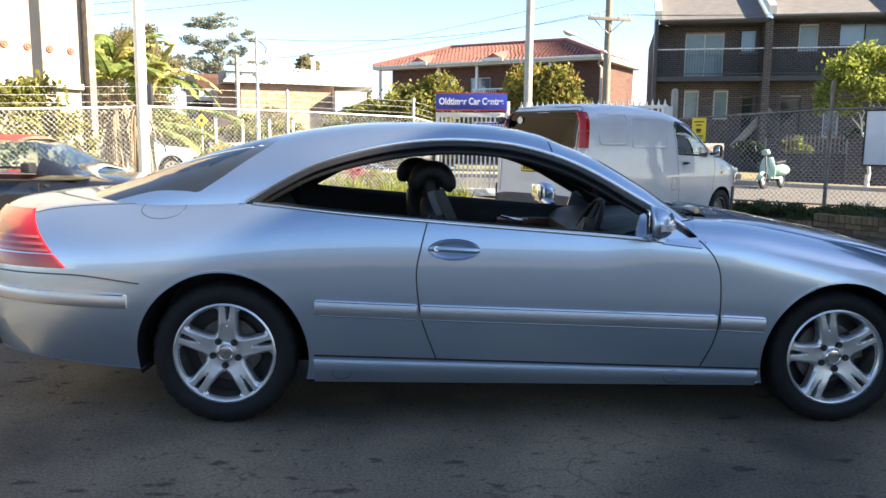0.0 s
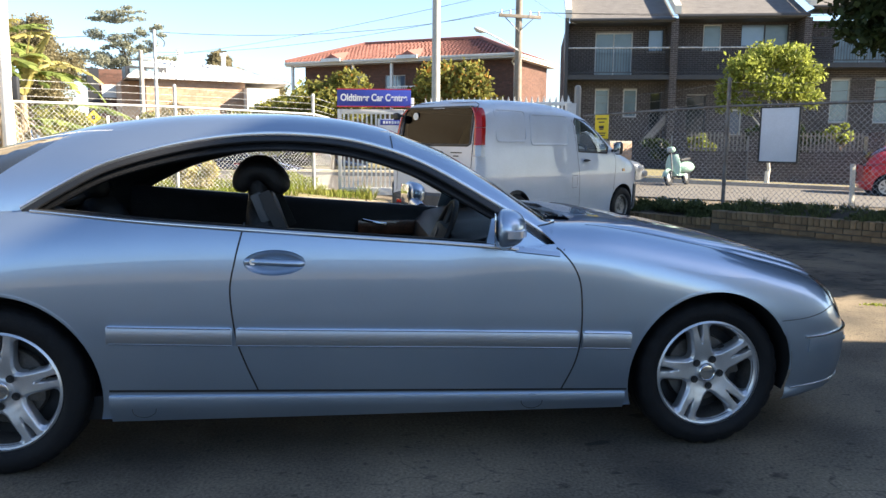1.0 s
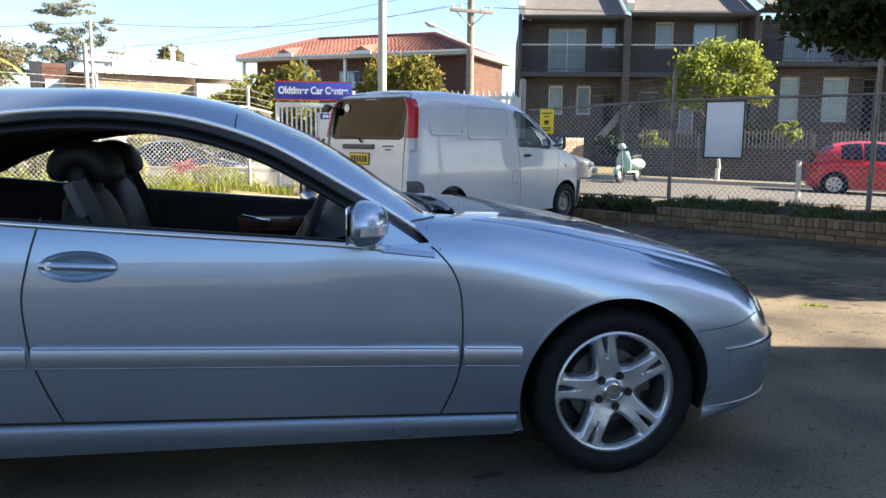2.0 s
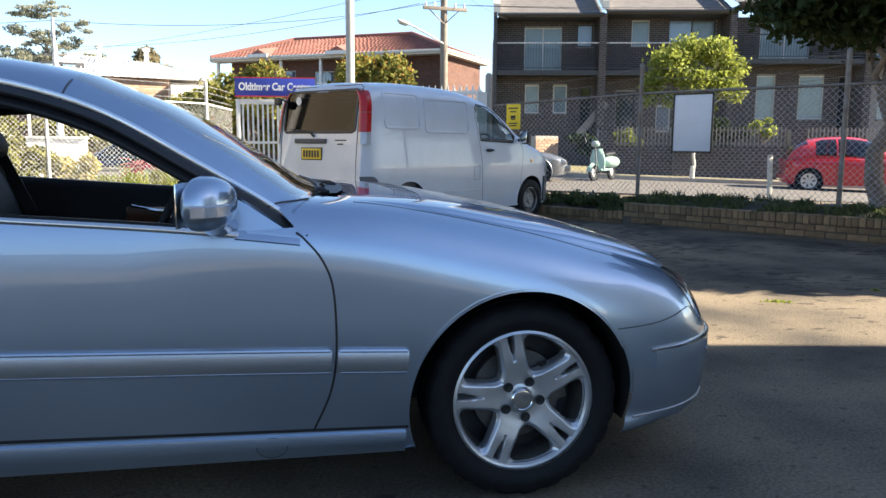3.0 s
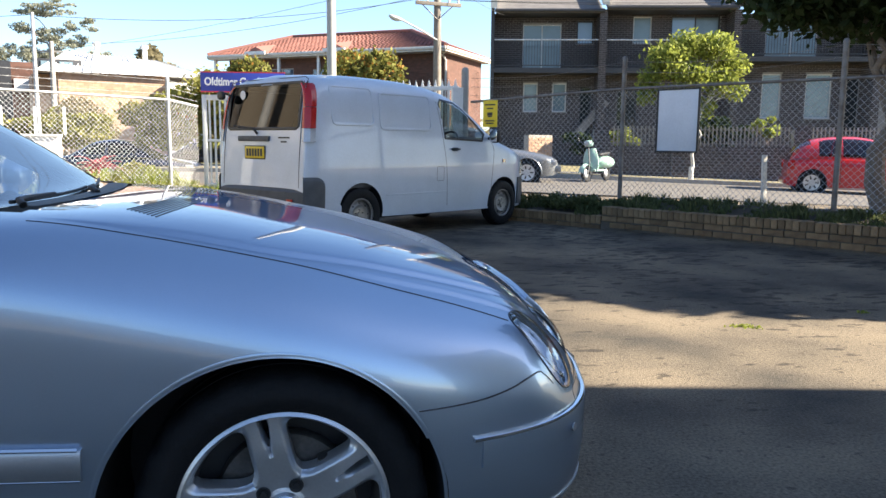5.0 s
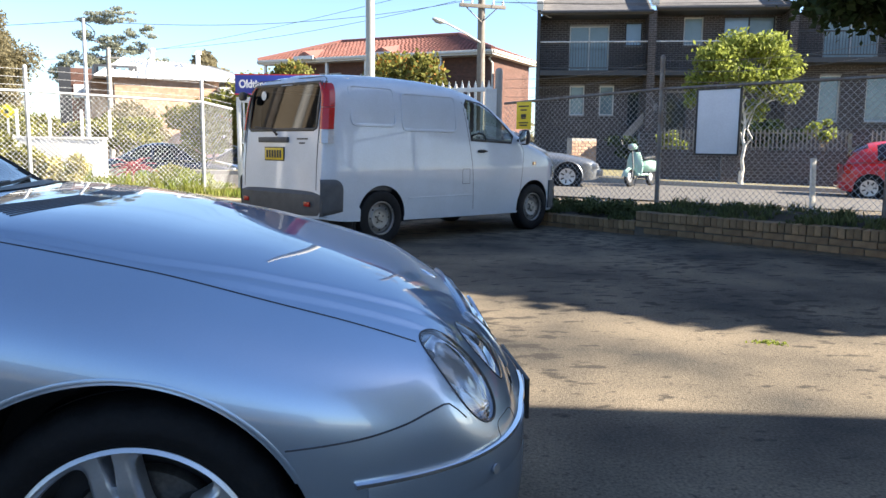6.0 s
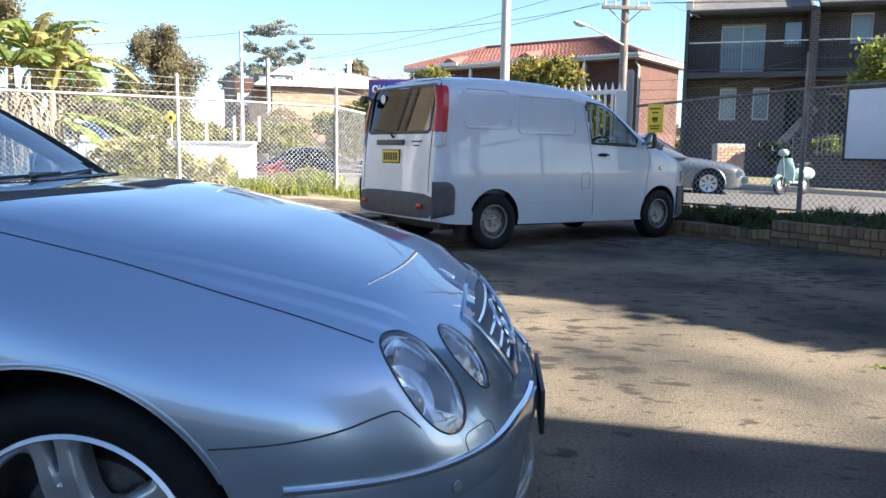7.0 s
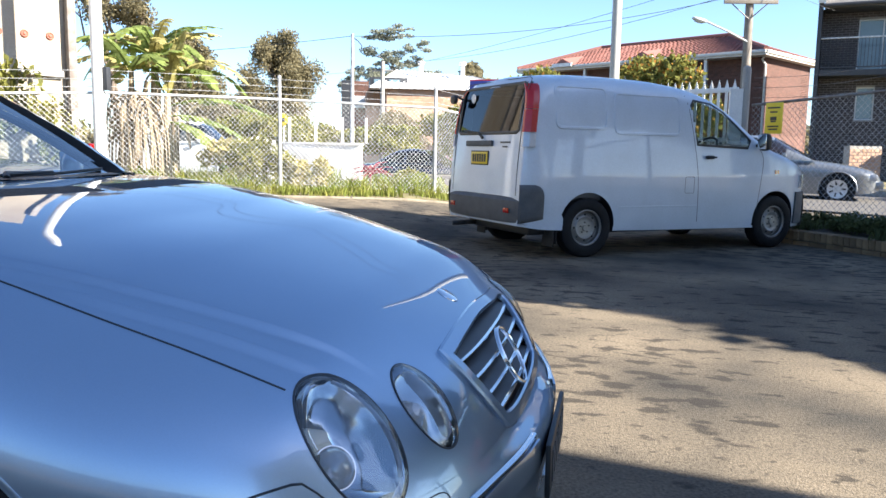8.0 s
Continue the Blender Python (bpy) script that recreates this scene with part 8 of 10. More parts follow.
a, b = [t.verts.new(p) for p in pts], [t.verts.new((1.0, 4.4, 6.9)), t.verts.new((6.5, 4.4, 6.6))]
t.faces.new((a[0], a[1], b[1], b[0])), t.faces.new((a[1], a[2], b[1])), t.faces.new((a[2], a[3], b[0], b[1])), t.faces.new((a[3], a[0], b[0])), t.faces.new(a[::-1])
part("roof", t, roof_white, works, "white sheet roof", smooth=False)
for k in range(22):
    t = bmnew()
    u = k / 21
    tube(t, [Vector((-1.2 + 10.8 * u, -0.42, 5.25)), Vector((1.0 + 5.5 * u, 4.38, 6.94 - 0.3 * u))], 0.03, 5)
    part("roof_rib", t, roof_white, works)
for x in (2.6, 5.6):
    t = bmnew()
    tube(t, [(x, 3.0, 6.2), (x, 3.0, 7.3)], 0.16, 10)
    tube(t, [(x, 3.0, 7.25), (x, 3.0, 7.45)], 0.26, 10)
    part("roof_vent", t, roof_white, works)
t = bmnew()
box(t, (7.4, 2.0, 2.4), (2.2, 6, 4.8))
part("white_annex", t, white_wall, works, smooth=False)
t = bmnew()
box(t, (7.5, -1.05, 2.7), (1.3, 0.06, 2.2))
part("roller_door", t, mat("green_door", (0.10, 0.14, 0.12), 0.6, 0, 0.1, 5, 60), works, "dull green door", smooth=False)
annex = thing("orange_works", "orange brick works with white windows and a side coloured as shaded", "building", at=pose(-17.3, 57.0, -0.4, 0, 0, 16))
t = bmnew()
box(t, (3.6, 4, 3.4), (5.6, 8, 6.8))
part("wall", t, brick_red, annex, smooth=False)
v, f = brick_field(None, 5.6, 6.7, [], Matrix.Translation((0.8, -0.003, 0)) @ Matrix.Diagonal((1, -1, 1, 1)), bl=0.46, bh=0.155, joint=0.02, depth=0.012, z0=2.0)
tagged(raw("brick_facing", v, f, brick_red, annex), kind="stuff")
# the left face's shade, put in as a dark grey block
t = bmnew()
box(t, (0.395, 4.0, 3.42), (0.80, 8.1, 6.84))
part("side_bay", t, dark_metal, annex, "left side coloured grey as in shade", smooth=False)
for x in (1.9, 4.4):
    t = bmnew()
    box(t, (x, -0.05, 5.2), (1.9, 0.10, 0.9))
    part("window", t, white_gloss, annex, "white boarded window", smooth=False)
t = bmnew()
box(t, (5.2, -1.2, 4.0), (3.6, 2.2, 0.14), Matrix.Rotation(0.0, 4, "X"))
part("awning", t, roof_white, annex, smooth=False)
lean = thing("shed_with_dormer", "small dark-roofed shed with pale dormer windows", "building", at=pose(-12.4, 52.2, 0, 0, 0, 20))
t = bmnew()
box(t, (0, 2, 2.6), (2.4, 4, 5.2))
part("wall", t, brick_tan, lean, smooth=False)
t = bmnew()
box(t, (0.3, 0.2, 5.65), (2.6, 2.4, 0.9), None, 0.02)
part("dormer", t, dark_metal, lean)
for x in (-0.35, 0.7):
    t = bmnew()
    box(t, (x, -1.03, 5.65), (0.75, 0.05, 0.6))
    part("pane", t, blind_pane, lean, smooth=False)

# ---- beige building with rosettes beside the corner fence ----
BD = Vector((0.55, 0.835, 0))
BM = Matrix(((-BD.x, -BD.y, 0, -5.06), (-BD.y, BD.x, 0, 10.50), (0, 0, 1, 0.2), (0, 0, 0, 1)))  # x back along the wall, y behind it
beige = thing("beige_building", "sunlit beige rendered wall with a row of red rosettes and creepers", "building", at=BM)
t = bmnew()
box(t, (4.5, 2.0, 3.4), (9.0, 4.0, 6.8))
part("wall", t, beige_wall, beige, smooth=False)
t = bmnew()
box(t, (-0.07, -0.02, 2.9), (0.13, 0.30, 5.8), None, 0.01)
part("dark_pilaster", t, dull_galv, beige, "grey steel corner column")
t = bmnew()
box(t, (4.4, -0.04, 2.02), (8.7, 0.10, 0.10), None, 0.01)
part("string_course", t, concrete, beige)
for k in range(12):
    t = bmnew()
    m = Matrix.Translation((0.22 + 0.38 * k, 0.0, 2.62)) @ Matrix.Rotation(radians(90), 4, "X")
    lathe(t, [(0.0, 0.038), (0.022, 0.034), (0.03, 0.017), (0.048, 0.029), (0.062, 0.017), (0.066, 0.0)], 16, m)
    part("rosette", t, terracotta, beige, "red rosette")

# ---- plants ----
def leaf_cloud(name, blobs, count, size, material, parent, seed=1, flat=0.0, long=1.6, hollow=0.55, kind="stuff"):
    """Many small folded leaves spread through uneven clumps. blobs: (centre, radii)."""
    rng = np.random.default_rng(seed)
    vol = np.array([b[1][0] * b[1][1] * b[1][2] for b in blobs]) ** 0.8
    pick = rng.choice(len(blobs), count, p=vol / vol.sum())
    c = np.array([b[0] for b in blobs], float)[pick]
    r = np.array([b[1] for b in blobs], float)[pick]
    d = rng.normal(size=(count, 3))
    d /= np.linalg.norm(d, axis=1)[:, None]
    k = hollow + (1 - hollow) * rng.random(count) ** 0.6
    k *= 1 + 0.10 * rng.normal(size=count)
    p = c + d * r * k[:, None]
    a = rng.normal(size=(count, 3))
    a[:, 2] = a[:, 2] * (1 - flat) - 0.35
    a /= np.linalg.norm(a, axis=1)[:, None]
    b = np.cross(a, rng.normal(size=(count, 3)))
    b /= np.linalg.norm(b, axis=1)[:, None]
    n = np.cross(a, b)
    s = size * (0.6 + 0.8 * rng.random(count))[:, None]
    L, W = a * s * long / 2, b * s / 2
    verts = np.stack([p - L, p - W * 0.9 + n * s * 0.10, p + L, p + W * 0.9 + n * s * 0.10], 1).reshape(-1, 3)
    me = bpy.data.meshes.new(name)
    me.vertices.add(len(verts))
    me.vertices.foreach_set("co", verts.ravel())
    tri = np.arange(count)[:, None] * 4
    loops = np.concatenate([tri + np.array([[0, 1, 2]]), tri + np.array([[0, 2, 3]])], 1).reshape(-1)
    me.loops.add(len(loops))
    me.loops.foreach_set("vertex_index", loops.astype(np.int32))
    me.polygons.add(len(loops) // 3)
    me.polygons.foreach_set("loop_start", np.arange(0, len(loops), 3, dtype=np.int32))
    me.update(calc_edges=True)
    me.materials.append(material)
    ob = new(name, me)
    ob.parent = parent
    return ob


def branch(bm, a, b, r0, r1, wob=0.1, seed=0, n=7):
    rng = random.Random(seed)
    a, b = Vector(a), Vector(b)
    L = (b - a).length
    pts = [a.lerp(b, i / n) + Vector((rng.uniform(-1, 1), rng.uniform(-1, 1), rng.uniform(-0.5, 0.5))) * wob * L * math.sin(math.pi * i / n) for i in range(n + 1)]
    tube(bm, pts, [r0 + (r1 - r0) * i / n for i in range(n + 1)], 8)
    return pts


def tree(name, label, at, trunk_h, trunk_r, blobs, count, size, material, limbs=7, seed=1, long=1.6, hollow=0.5, lean=(0, 0), bark_m=None, extra=None):
    """A tapered trunk, limbs out to the clumps, and a crown of single leaves."""
    ob = thing(name, label, "tree", at=pose(*at))
    rng = random.Random(seed)
    t = bmnew()
    top = Vector((lean[0], lean[1], trunk_h))
    pts = branch(t, (0, 0, -0.2), top, trunk_r, trunk_r * 0.55, 0.05, seed)
    lathe(t, [(trunk_r * 1.5, -0.1), (trunk_r * 1.15, 0.12), (trunk_r, 0.35)], 10)
    part("trunk", t, bark_m or bark, ob)
    order = sorted(blobs, key=lambda b: -b[1][0])
    for i, (c, r) in enumerate(order[:limbs]):
        t = bmnew()
        st = pts[rng.choice((4, 5, 6, 7))]
        end = Vector(c)
        br = branch(t, st, end, trunk_r * 0.42, 0.012, 0.09, seed * 31 + i)
        for k in range(3):
            q = br[rng.choice((4, 5, 6))]
            o = Vector((rng.uniform(-1, 1) * r[0], rng.uniform(-1, 1) * r[1], rng.uniform(-0.4, 1) * r[2])) * 0.8
            branch(t, q, Vector(c) + o, trunk_r * 0.16, 0.006, 0.12, seed * 77 + i * 5 + k, 5)
        part("limb", t, bark_m or bark, ob)
    tagged(leaf_cloud("crown", blobs, count, size, material, ob, seed, long=long, hollow=hollow), kind="stuff")
    if extra:
        tagged(leaf_cloud("blossom", blobs, extra[0], size, extra[1], ob, seed + 5, long=1.2, hollow=0.8), kind="stuff")
    return ob


def clumps(c, r, n, seed, k=0.45):
    """Smaller clumps scattered over an ellipsoid, for an uneven outline."""
    rng = random.Random(seed)
    out = []
    for i in range(n):
        while True:
            v = Vector((rng.uniform(-1, 1), rng.uniform(-1, 1), rng.uniform(-1, 1)))
            if 0.25 < v.length < 1:
                break
        v = v.normalized() * (0.45 + 0.5 * rng.random())
        q = k * (0.6 + 0.7 * rng.random())
        out.append(((c[0] + v.x * r[0], c[1] + v.y * r[1], c[2] + v.z * r[2]), (r[0] * q, r[1] * q, r[2] * q * 0.9)))
    return out


# trees at the yard's edge: the first overhangs the fence, the other two are unseen, added to cast shade
tree("overhanging_tree", "dark leafy tree overhanging the chain-link fence", (11.2, 8.2, 0.05), 2.6, 0.16, clumps((1.05, -0.2, 4.5), (2.7, 2.9, 1.9), 26, 11) + [((-1.2, 0.7, 3.1), (0.5, 0.45, 0.28)), ((-0.5, 0.3, 2.95), (0.5, 0.45, 0.3)), ((0.1, -1.1, 2.6), (0.55, 0.5, 0.35))], 90000, 0.10, leaf_dark, 10, 3, hollow=0.2)
tree("shade_tree", "dark leafy tree out of view, added to cast shade", (11.6, 4.95, 0.0), 2.6, 0.15, clumps((0, 0, 4.2), (1.9, 1.9, 1.6), 18, 5) + clumps((0.2, 1.1, 6.3), (1.9, 1.9, 1.5), 18, 6), 36000, 0.14, leaf_dark, 8, 5)
tree("shade_tree", "dark leafy tree out of view, added to cast shade", (13.7, 3.3, 0.0), 2.5, 0.15, clumps((0, 0, 4.2), (2.1, 1.8, 1.5), 18, 8), 20000, 0.14, leaf_dark, 8, 8)
# small bright tree on the far verge
tree("street_tree", "small bright green street tree with a staked white trunk", (14.08, 19.18, 0.17), 1.9, 0.06, [((-0.9, 0, 3.35), (0.65, 0.69, 0.53)), ((-0.25, 0.1, 3.75), (0.60, 0.60, 0.43)), ((0.55, 0, 3.70), (0.65, 0.60, 0.47)), ((1.15, 0.1, 3.25), (0.52, 0.60, 0.43)), ((0.6, -0.2, 2.75), (0.56, 0.52, 0.43)), ((1.25, 0, 2.55), (0.39, 0.43, 0.33)), ((-0.3, -0.3, 2.85), (0.60, 0.52, 0.43)), ((-1.3, 0.2, 2.75), (0.43, 0.43, 0.36)), ((-1.45, 0.1, 2.3), (0.30, 0.30, 0.26)), ((0.35, 0.1, 2.05), (0.39, 0.34, 0.30)), ((-0.75, 0, 2.3), (0.43, 0.34, 0.30))], 7500, 0.075, leaf_bright, 9, 21, 1.9, 0.2, bark_m=cream_paint)
shr = thing("garden_shrubs", "dark shrubs behind the front wall", "shrub", at=pose(15.6, 20.7, 0.1))
tagged(leaf_cloud("leaves", clumps((0, 0, 1.35), (1.3, 0.5, 0.7), 9, 4) + clumps((-4.0, 0.6, 1.1), (0.9, 0.4, 0.35), 6, 9), 3500, 0.09, leaf_dark, shr, 6), kind="stuff")
yel = thing("yellow_shrub", "low yellow-green shrub behind the front wall", "shrub", at=pose(12.9, 21.0, 0.1))
tagged(leaf_cloud("leaves", clumps((0, 0, 1.25), (0.7, 0.3, 0.28), 7, 14), 900, 0.09, leaf_bright, yel, 16), kind="stuff")
tree("sapling", "small staked sapling with pale leaves", (16.9, 19.9, 0.0), 1.3, 0.03, clumps((0, 0, 1.75), (0.45, 0.4, 0.35), 7, 41), 600, 0.085, leaf_bright, 4, 42)

# bushes beyond the corner fence
tree("bush", "rounded green bush beyond the corner fence", (-10.3, 33.0, -0.1), 0.9, 0.09, clumps((0, 0, 1.7), (1.5, 1.1, 1.2), 16, 141, 0.38), 8000, 0.09, leaf_hedge, 6, 141)
tree("bush", "loose olive bush beyond the corner fence", (-13.6, 31.0, -0.1), 1.0, 0.09, clumps((0, 0, 2.0), (1.9, 1.2, 1.4), 18, 143, 0.36), 9000, 0.09, leaf_far, 6, 143)
tree("bush", "loose olive bush beyond the corner fence", (-6.9, 35.0, -0.1), 0.9, 0.09, clumps((0, 0, 1.7), (1.7, 1.1, 1.2), 16, 145, 0.36), 8000, 0.09, leaf_far, 6, 145)
# bushes in front of the red-roofed house
tree("bush", "olive bush before the brick house", (0.9, 24.0, 0.2), 1.0, 0.09, clumps((0, 0, 2.1), (1.45, 1.1, 1.55), 22, 51, 0.4), 9000, 0.11, leaf_hedge, 8, 51, extra=(500, leaf_flower))
tree("bush", "dense bush with orange blossom before the brick house", (4.75, 24.2, 0.2), 1.1, 0.10, clumps((0, 0, 2.3), (1.8, 1.2, 1.85), 26, 61, 0.4), 12000, 0.11, leaf_hedge, 8, 61, extra=(2200, leaf_flower))
tree("bush", "low olive bush beside the gate", (-1.3, 25.5, 0.2), 0.8, 0.08, clumps((0, 0, 1.6), (1.6, 1.0, 1.0), 16, 71, 0.4), 6000, 0.11, leaf_hedge, 6, 71)
# gums far off
gum_tops = [((-1.5, 0, 17.6), (2.6, 2.0, 0.6)), ((0.6, 0, 18.3), (2.2, 2, 0.55)), ((3.5, 0, 16.0), (2.0, 1.5, 0.6)), ((-1.8, 0, 14.6), (3.0, 2, 0.9)), ((1.6, 0, 14.2), (2.6, 2, 0.9)), ((-5.4, 0, 12.6), (1.9, 1.5, 0.8)), ((-3.4, 0, 11.4), (2.4, 2, 1.0)), ((0.5, 0, 12.0), (3.0, 2, 1.1)), ((4.4, 0, 11.8), (2.2, 2, 1.0)), ((-6.4, 0, 10.4), (2.4, 2, 1.0)), ((-2.6, 0, 9.6), (3.0, 2, 1.0)), ((6.3, 0, 10.6), (1.6, 1.5, 0.8)), ((2.6, 0, 9.8), (3.0, 2, 0.9))]
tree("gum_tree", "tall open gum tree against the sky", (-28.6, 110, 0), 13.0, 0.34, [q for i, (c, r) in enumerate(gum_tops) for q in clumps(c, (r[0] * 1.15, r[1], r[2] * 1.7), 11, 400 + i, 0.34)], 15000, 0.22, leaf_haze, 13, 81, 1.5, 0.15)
tree("gum_tree", "broad brown-green gum tree beyond the corner", (-15.0, 40, 0), 3.4, 0.26, clumps((0, 0, 4.9), (2.35, 2.0, 2.9), 40, 91, 0.32), 30000, 0.095, leaf_far, 12, 91, 1.7, 0.2)
tree("gum_tree", "brown-green gum tree behind the banana plants", (-18.1, 36.5, 0), 3.2, 0.22, clumps((0, 0, 4.6), (1.7, 1.5, 2.7), 30, 95, 0.33), 20000, 0.09, leaf_far, 9, 95, 1.7, 0.2)
tree("gum_tree", "tall gum tree behind the beige wall", (-18.4, 30.5, 0), 5.2, 0.24, clumps((0, 0, 7.6), (2.5, 1.8, 1.8), 26, 99, 0.30), 13000, 0.09, leaf_far, 9, 99, 1.7, 0.15)
tree("far_tree", "rounded brown-green tree behind the works", (-11.6, 80, 0), 5.0, 0.3, clumps((0, 0, 7.0), (2.4, 2.0, 2.6), 20, 105, 0.4), 7000, 0.30, leaf_far, 8, 105)
tree("far_tree", "low olive tree behind the works", (-7.8, 84, 0), 4.0, 0.3, clumps((0, 0, 5.6), (2.8, 2.0, 1.9), 18, 107, 0.4), 6000, 0.30, leaf_far, 8, 107)
far = thing("far_treeline", "hazy line of far trees", "trees", kind="stuff")
blobs = []
rng = random.Random(7)
for i in range(60):
    x = -120 + i * 3.2
    blobs.append(((x, 130 + rng.uniform(-5, 12), 1.8 + rng.uniform(-0.6, 1.0)), (3.6, 2.5, 2.0 + rng.uniform(0, 1.4))))
tagged(leaf_cloud("leaves", blobs, 20000, 0.75, leaf_far, far, 117, hollow=0.3), kind="stuff")
tree("verge_bush", "grey-green bush by the white wall", (-8.6, 27.0, 0.3), 0.9, 0.08, clumps((0, 0, 1.2), (1.5, 1.0, 0.8), 16, 121, 0.4), 5000, 0.12, leaf_hedge, 6, 121)
tree("verge_bush", "round green bush by the tan works", (-9.3, 44, 0.3), 1.0, 0.08, clumps((0, 0, 1.5), (1.5, 1.2, 0.9), 14, 125, 0.4), 4000, 0.16, leaf_hedge, 6, 125)
tree("verge_bush", "loose green bush behind the fence", (-6.6, 33, 0.3), 0.9, 0.08, clumps((0, 0, 1.2), (2.0, 1.2, 0.8), 16, 129, 0.4), 5000, 0.14, leaf_hedge, 6, 129)
tree("verge_bush", "olive bush behind the white wall", (-11.5, 30, 0.3), 0.9, 0.08, clumps((0, 0, 1.3), (2.4, 1.2, 0.9), 18, 131, 0.4), 6000, 0.14, leaf_hedge, 6, 131)


# banana plants with long torn leaves
def blade(bm, base, way, length, width, droop, seed, tears=13):
    """A banana leaf: a keeled blade on an arching rib, its edges torn."""
    rng = random.Random(seed)
    way = Vector(way).normalized()
    side = way.cross(Vector((0, 0, 1))).normalized()
    n = 30 if width > 0.1 else 14
    pts = []
    p, d = Vector(base), way.copy()
    for i in range(n + 1):
        pts.append(p.copy())
        d = (d + Vector((0, 0, -droop / n))).normalized()
        p = p + d * (length / n)
    def half(i):
        u = i / n
        return width * (math.sin(math.pi * min(u * 0.93 + 0.07, 1.0)) ** 0.55) * (0.25 if u < 0.12 else 1)
    if tears:
        # each side in strips that hang at angles of their own
        for sg in (-1, 1):
            i = 0
            while i < n:
                j = min(i + rng.choice((1, 1, 2, 2, 3)), n)
                hang, trim = rng.uniform(0.15, 1.25), rng.uniform(0.75, 1.05)
                out = side * sg * math.cos(hang) - Vector((0, 0, math.sin(hang)))
                edge = []
                for k in range(i, j + 1):
                    d = (pts[min(k + 1, n)] - pts[max(k - 1, 0)]).normalized()
                    pull = 0.5 if k in (i, j) and rng.random() < 0.5 else 1.0
                    edge.append((pts[k], pts[k] + (side * sg * 0.5 + out * 0.12) * half(k) + d * 0.10 * half(k), pts[k] + (side * sg * 0.45 + out * 0.6 * pull) * half(k) * trim + d * 0.25 * half(k)))
                grid(bm, edge)
                i = j
    else:
        rows = []
        for i, q in enumerate(pts):
            w = half(i)
            dz = Vector((0, 0, -0.30 * w))
            rows.append([q - side * w + dz, q - side * w * 0.5 + dz * 0.25, q, q + side * w * 0.5 + dz * 0.25, q + side * w + dz])
        grid(bm, rows)
    tube(bm, [q + Vector((0, 0, -0.006)) for q in pts], [0.016 * (1 - 0.8 * i / n) for i in range(n + 1)], 5)


def banana(at, h, leaves, seed, label):
    ob = thing("banana_plant", label, "plant", "banana plants", at=pose(*at))
    rng = random.Random(seed)
    t = bmnew()
    tube(t, [(0, 0, -0.1), (0.02, 0, h * 0.5), (0.05, 0, h)], [0.10, 0.085, 0.05], 10)
    part("stem", t, leaf_dry, ob)
    for i in range(leaves):
        a = 2 * math.pi * i / leaves + rng.uniform(-0.4, 0.4)
        t = bmnew()
        blade(t, (0.05, 0, h - 0.05), (math.cos(a), math.sin(a), rng.uniform(0.5, 1.5)), rng.uniform(1.4, 2.0), rng.uniform(0.17, 0.25), rng.uniform(1.2, 2.4), seed * 17 + i)
        part("leaf", t, rng.choice((leaf_banana, leaf_banana, leaf_yellow)), ob)
    for i in range(5):
        a = rng.uniform(0, 6.28)
        t = bmnew()
        blade(t, (0.03, 0, h * rng.uniform(0.6, 0.85)), (math.cos(a), math.sin(a), 0.1), rng.uniform(0.8, 1.2), 0.06, 3.2, seed * 29 + i)
        part("dry_leaf", t, leaf_dry, ob, "dry hanging leaf")
    return ob


banana((-6.2, 14.7, gz(-6.2, 14.7)), 2.7, 12, 3, "banana plant with yellowing leaves behind the fence")
banana((-5.2, 13.9, gz(-5.2, 13.9)), 2.1, 10, 5, "banana plant with broad green leaves behind the fence")
banana((-5.6, 13.0, gz(-5.6, 13.0)), 2.2, 7, 9, "banana plant with yellowing leaves behind the fence")
banana((-6.6, 15.4, gz(-6.6, 15.4)), 2.9, 11, 13, "banana plant with torn leaves behind the fence")
big = thing("banana_plant", "banana plant with long green leaves arching over the fence", "plant", "banana plants", at=pose(-4.9, 13.2, gz(-4.9, 13.2)) @ Matrix.Scale(1.25, 4))
for i, (wx, wy, wz, L, w, dr, z) in enumerate(((0.95, 0.25, 0.42, 1.75, 0.20, 1.0, 1.20), (0.9, 0.1, 0.15, 1.9, 0.22, 1.2, 1.05), (0.7, -0.2, 0.10, 1.7, 0.18, 1.6, 0.95), (0.3, -0.2, 1.4, 1.3, 0.15, 1.6, 1.3), (-0.5, -0.1, 1.5, 1.3, 0.15, 2.0, 1.3), (0.15, 0.1, 2.2, 1.1, 0.13, 1.2, 1.35))):
    t = bmnew()
    blade(t, (0, 0, z), (wx, wy, wz), L, w, dr, 300 + i)
    part("leaf", t, leaf_banana if i not in (3, 5) else leaf_yellow, big)
t = bmnew()
tube(t, [(0, 0, -0.1), (0, 0, 1.4)], [0.10, 0.05], 10)
part("stem", t, leaf_dry, big)
# dry fronds by the pole
dry = thing("dry_fronds", "bundle of dry hanging palm fronds at the fence", "plant", at=pose(-5.2, 12.5, gz(-5.2, 12.5)) @ Matrix.Scale(1.3, 4))
rng = random.Random(77)
for i in range(95):
    t = bmnew()
    a = rng.uniform(0, 6.28)
    x, y = rng.uniform(-0.24, 0.24), rng.uniform(-0.14, 0.14)
    blade(t, (x, y, rng.uniform(0.8, 1.35)), (math.cos(a) * 0.5, math.sin(a) * 0.2, 0.1), rng.uniform(0.6, 1.2), 0.022, 6.0, 900 + i, 0)
    part("frond", t, leaf_dry, dry)
# creeper on the beige wall
vine = thing("creeper", "leafy creeper over the beige wall", "plant", at=BM)
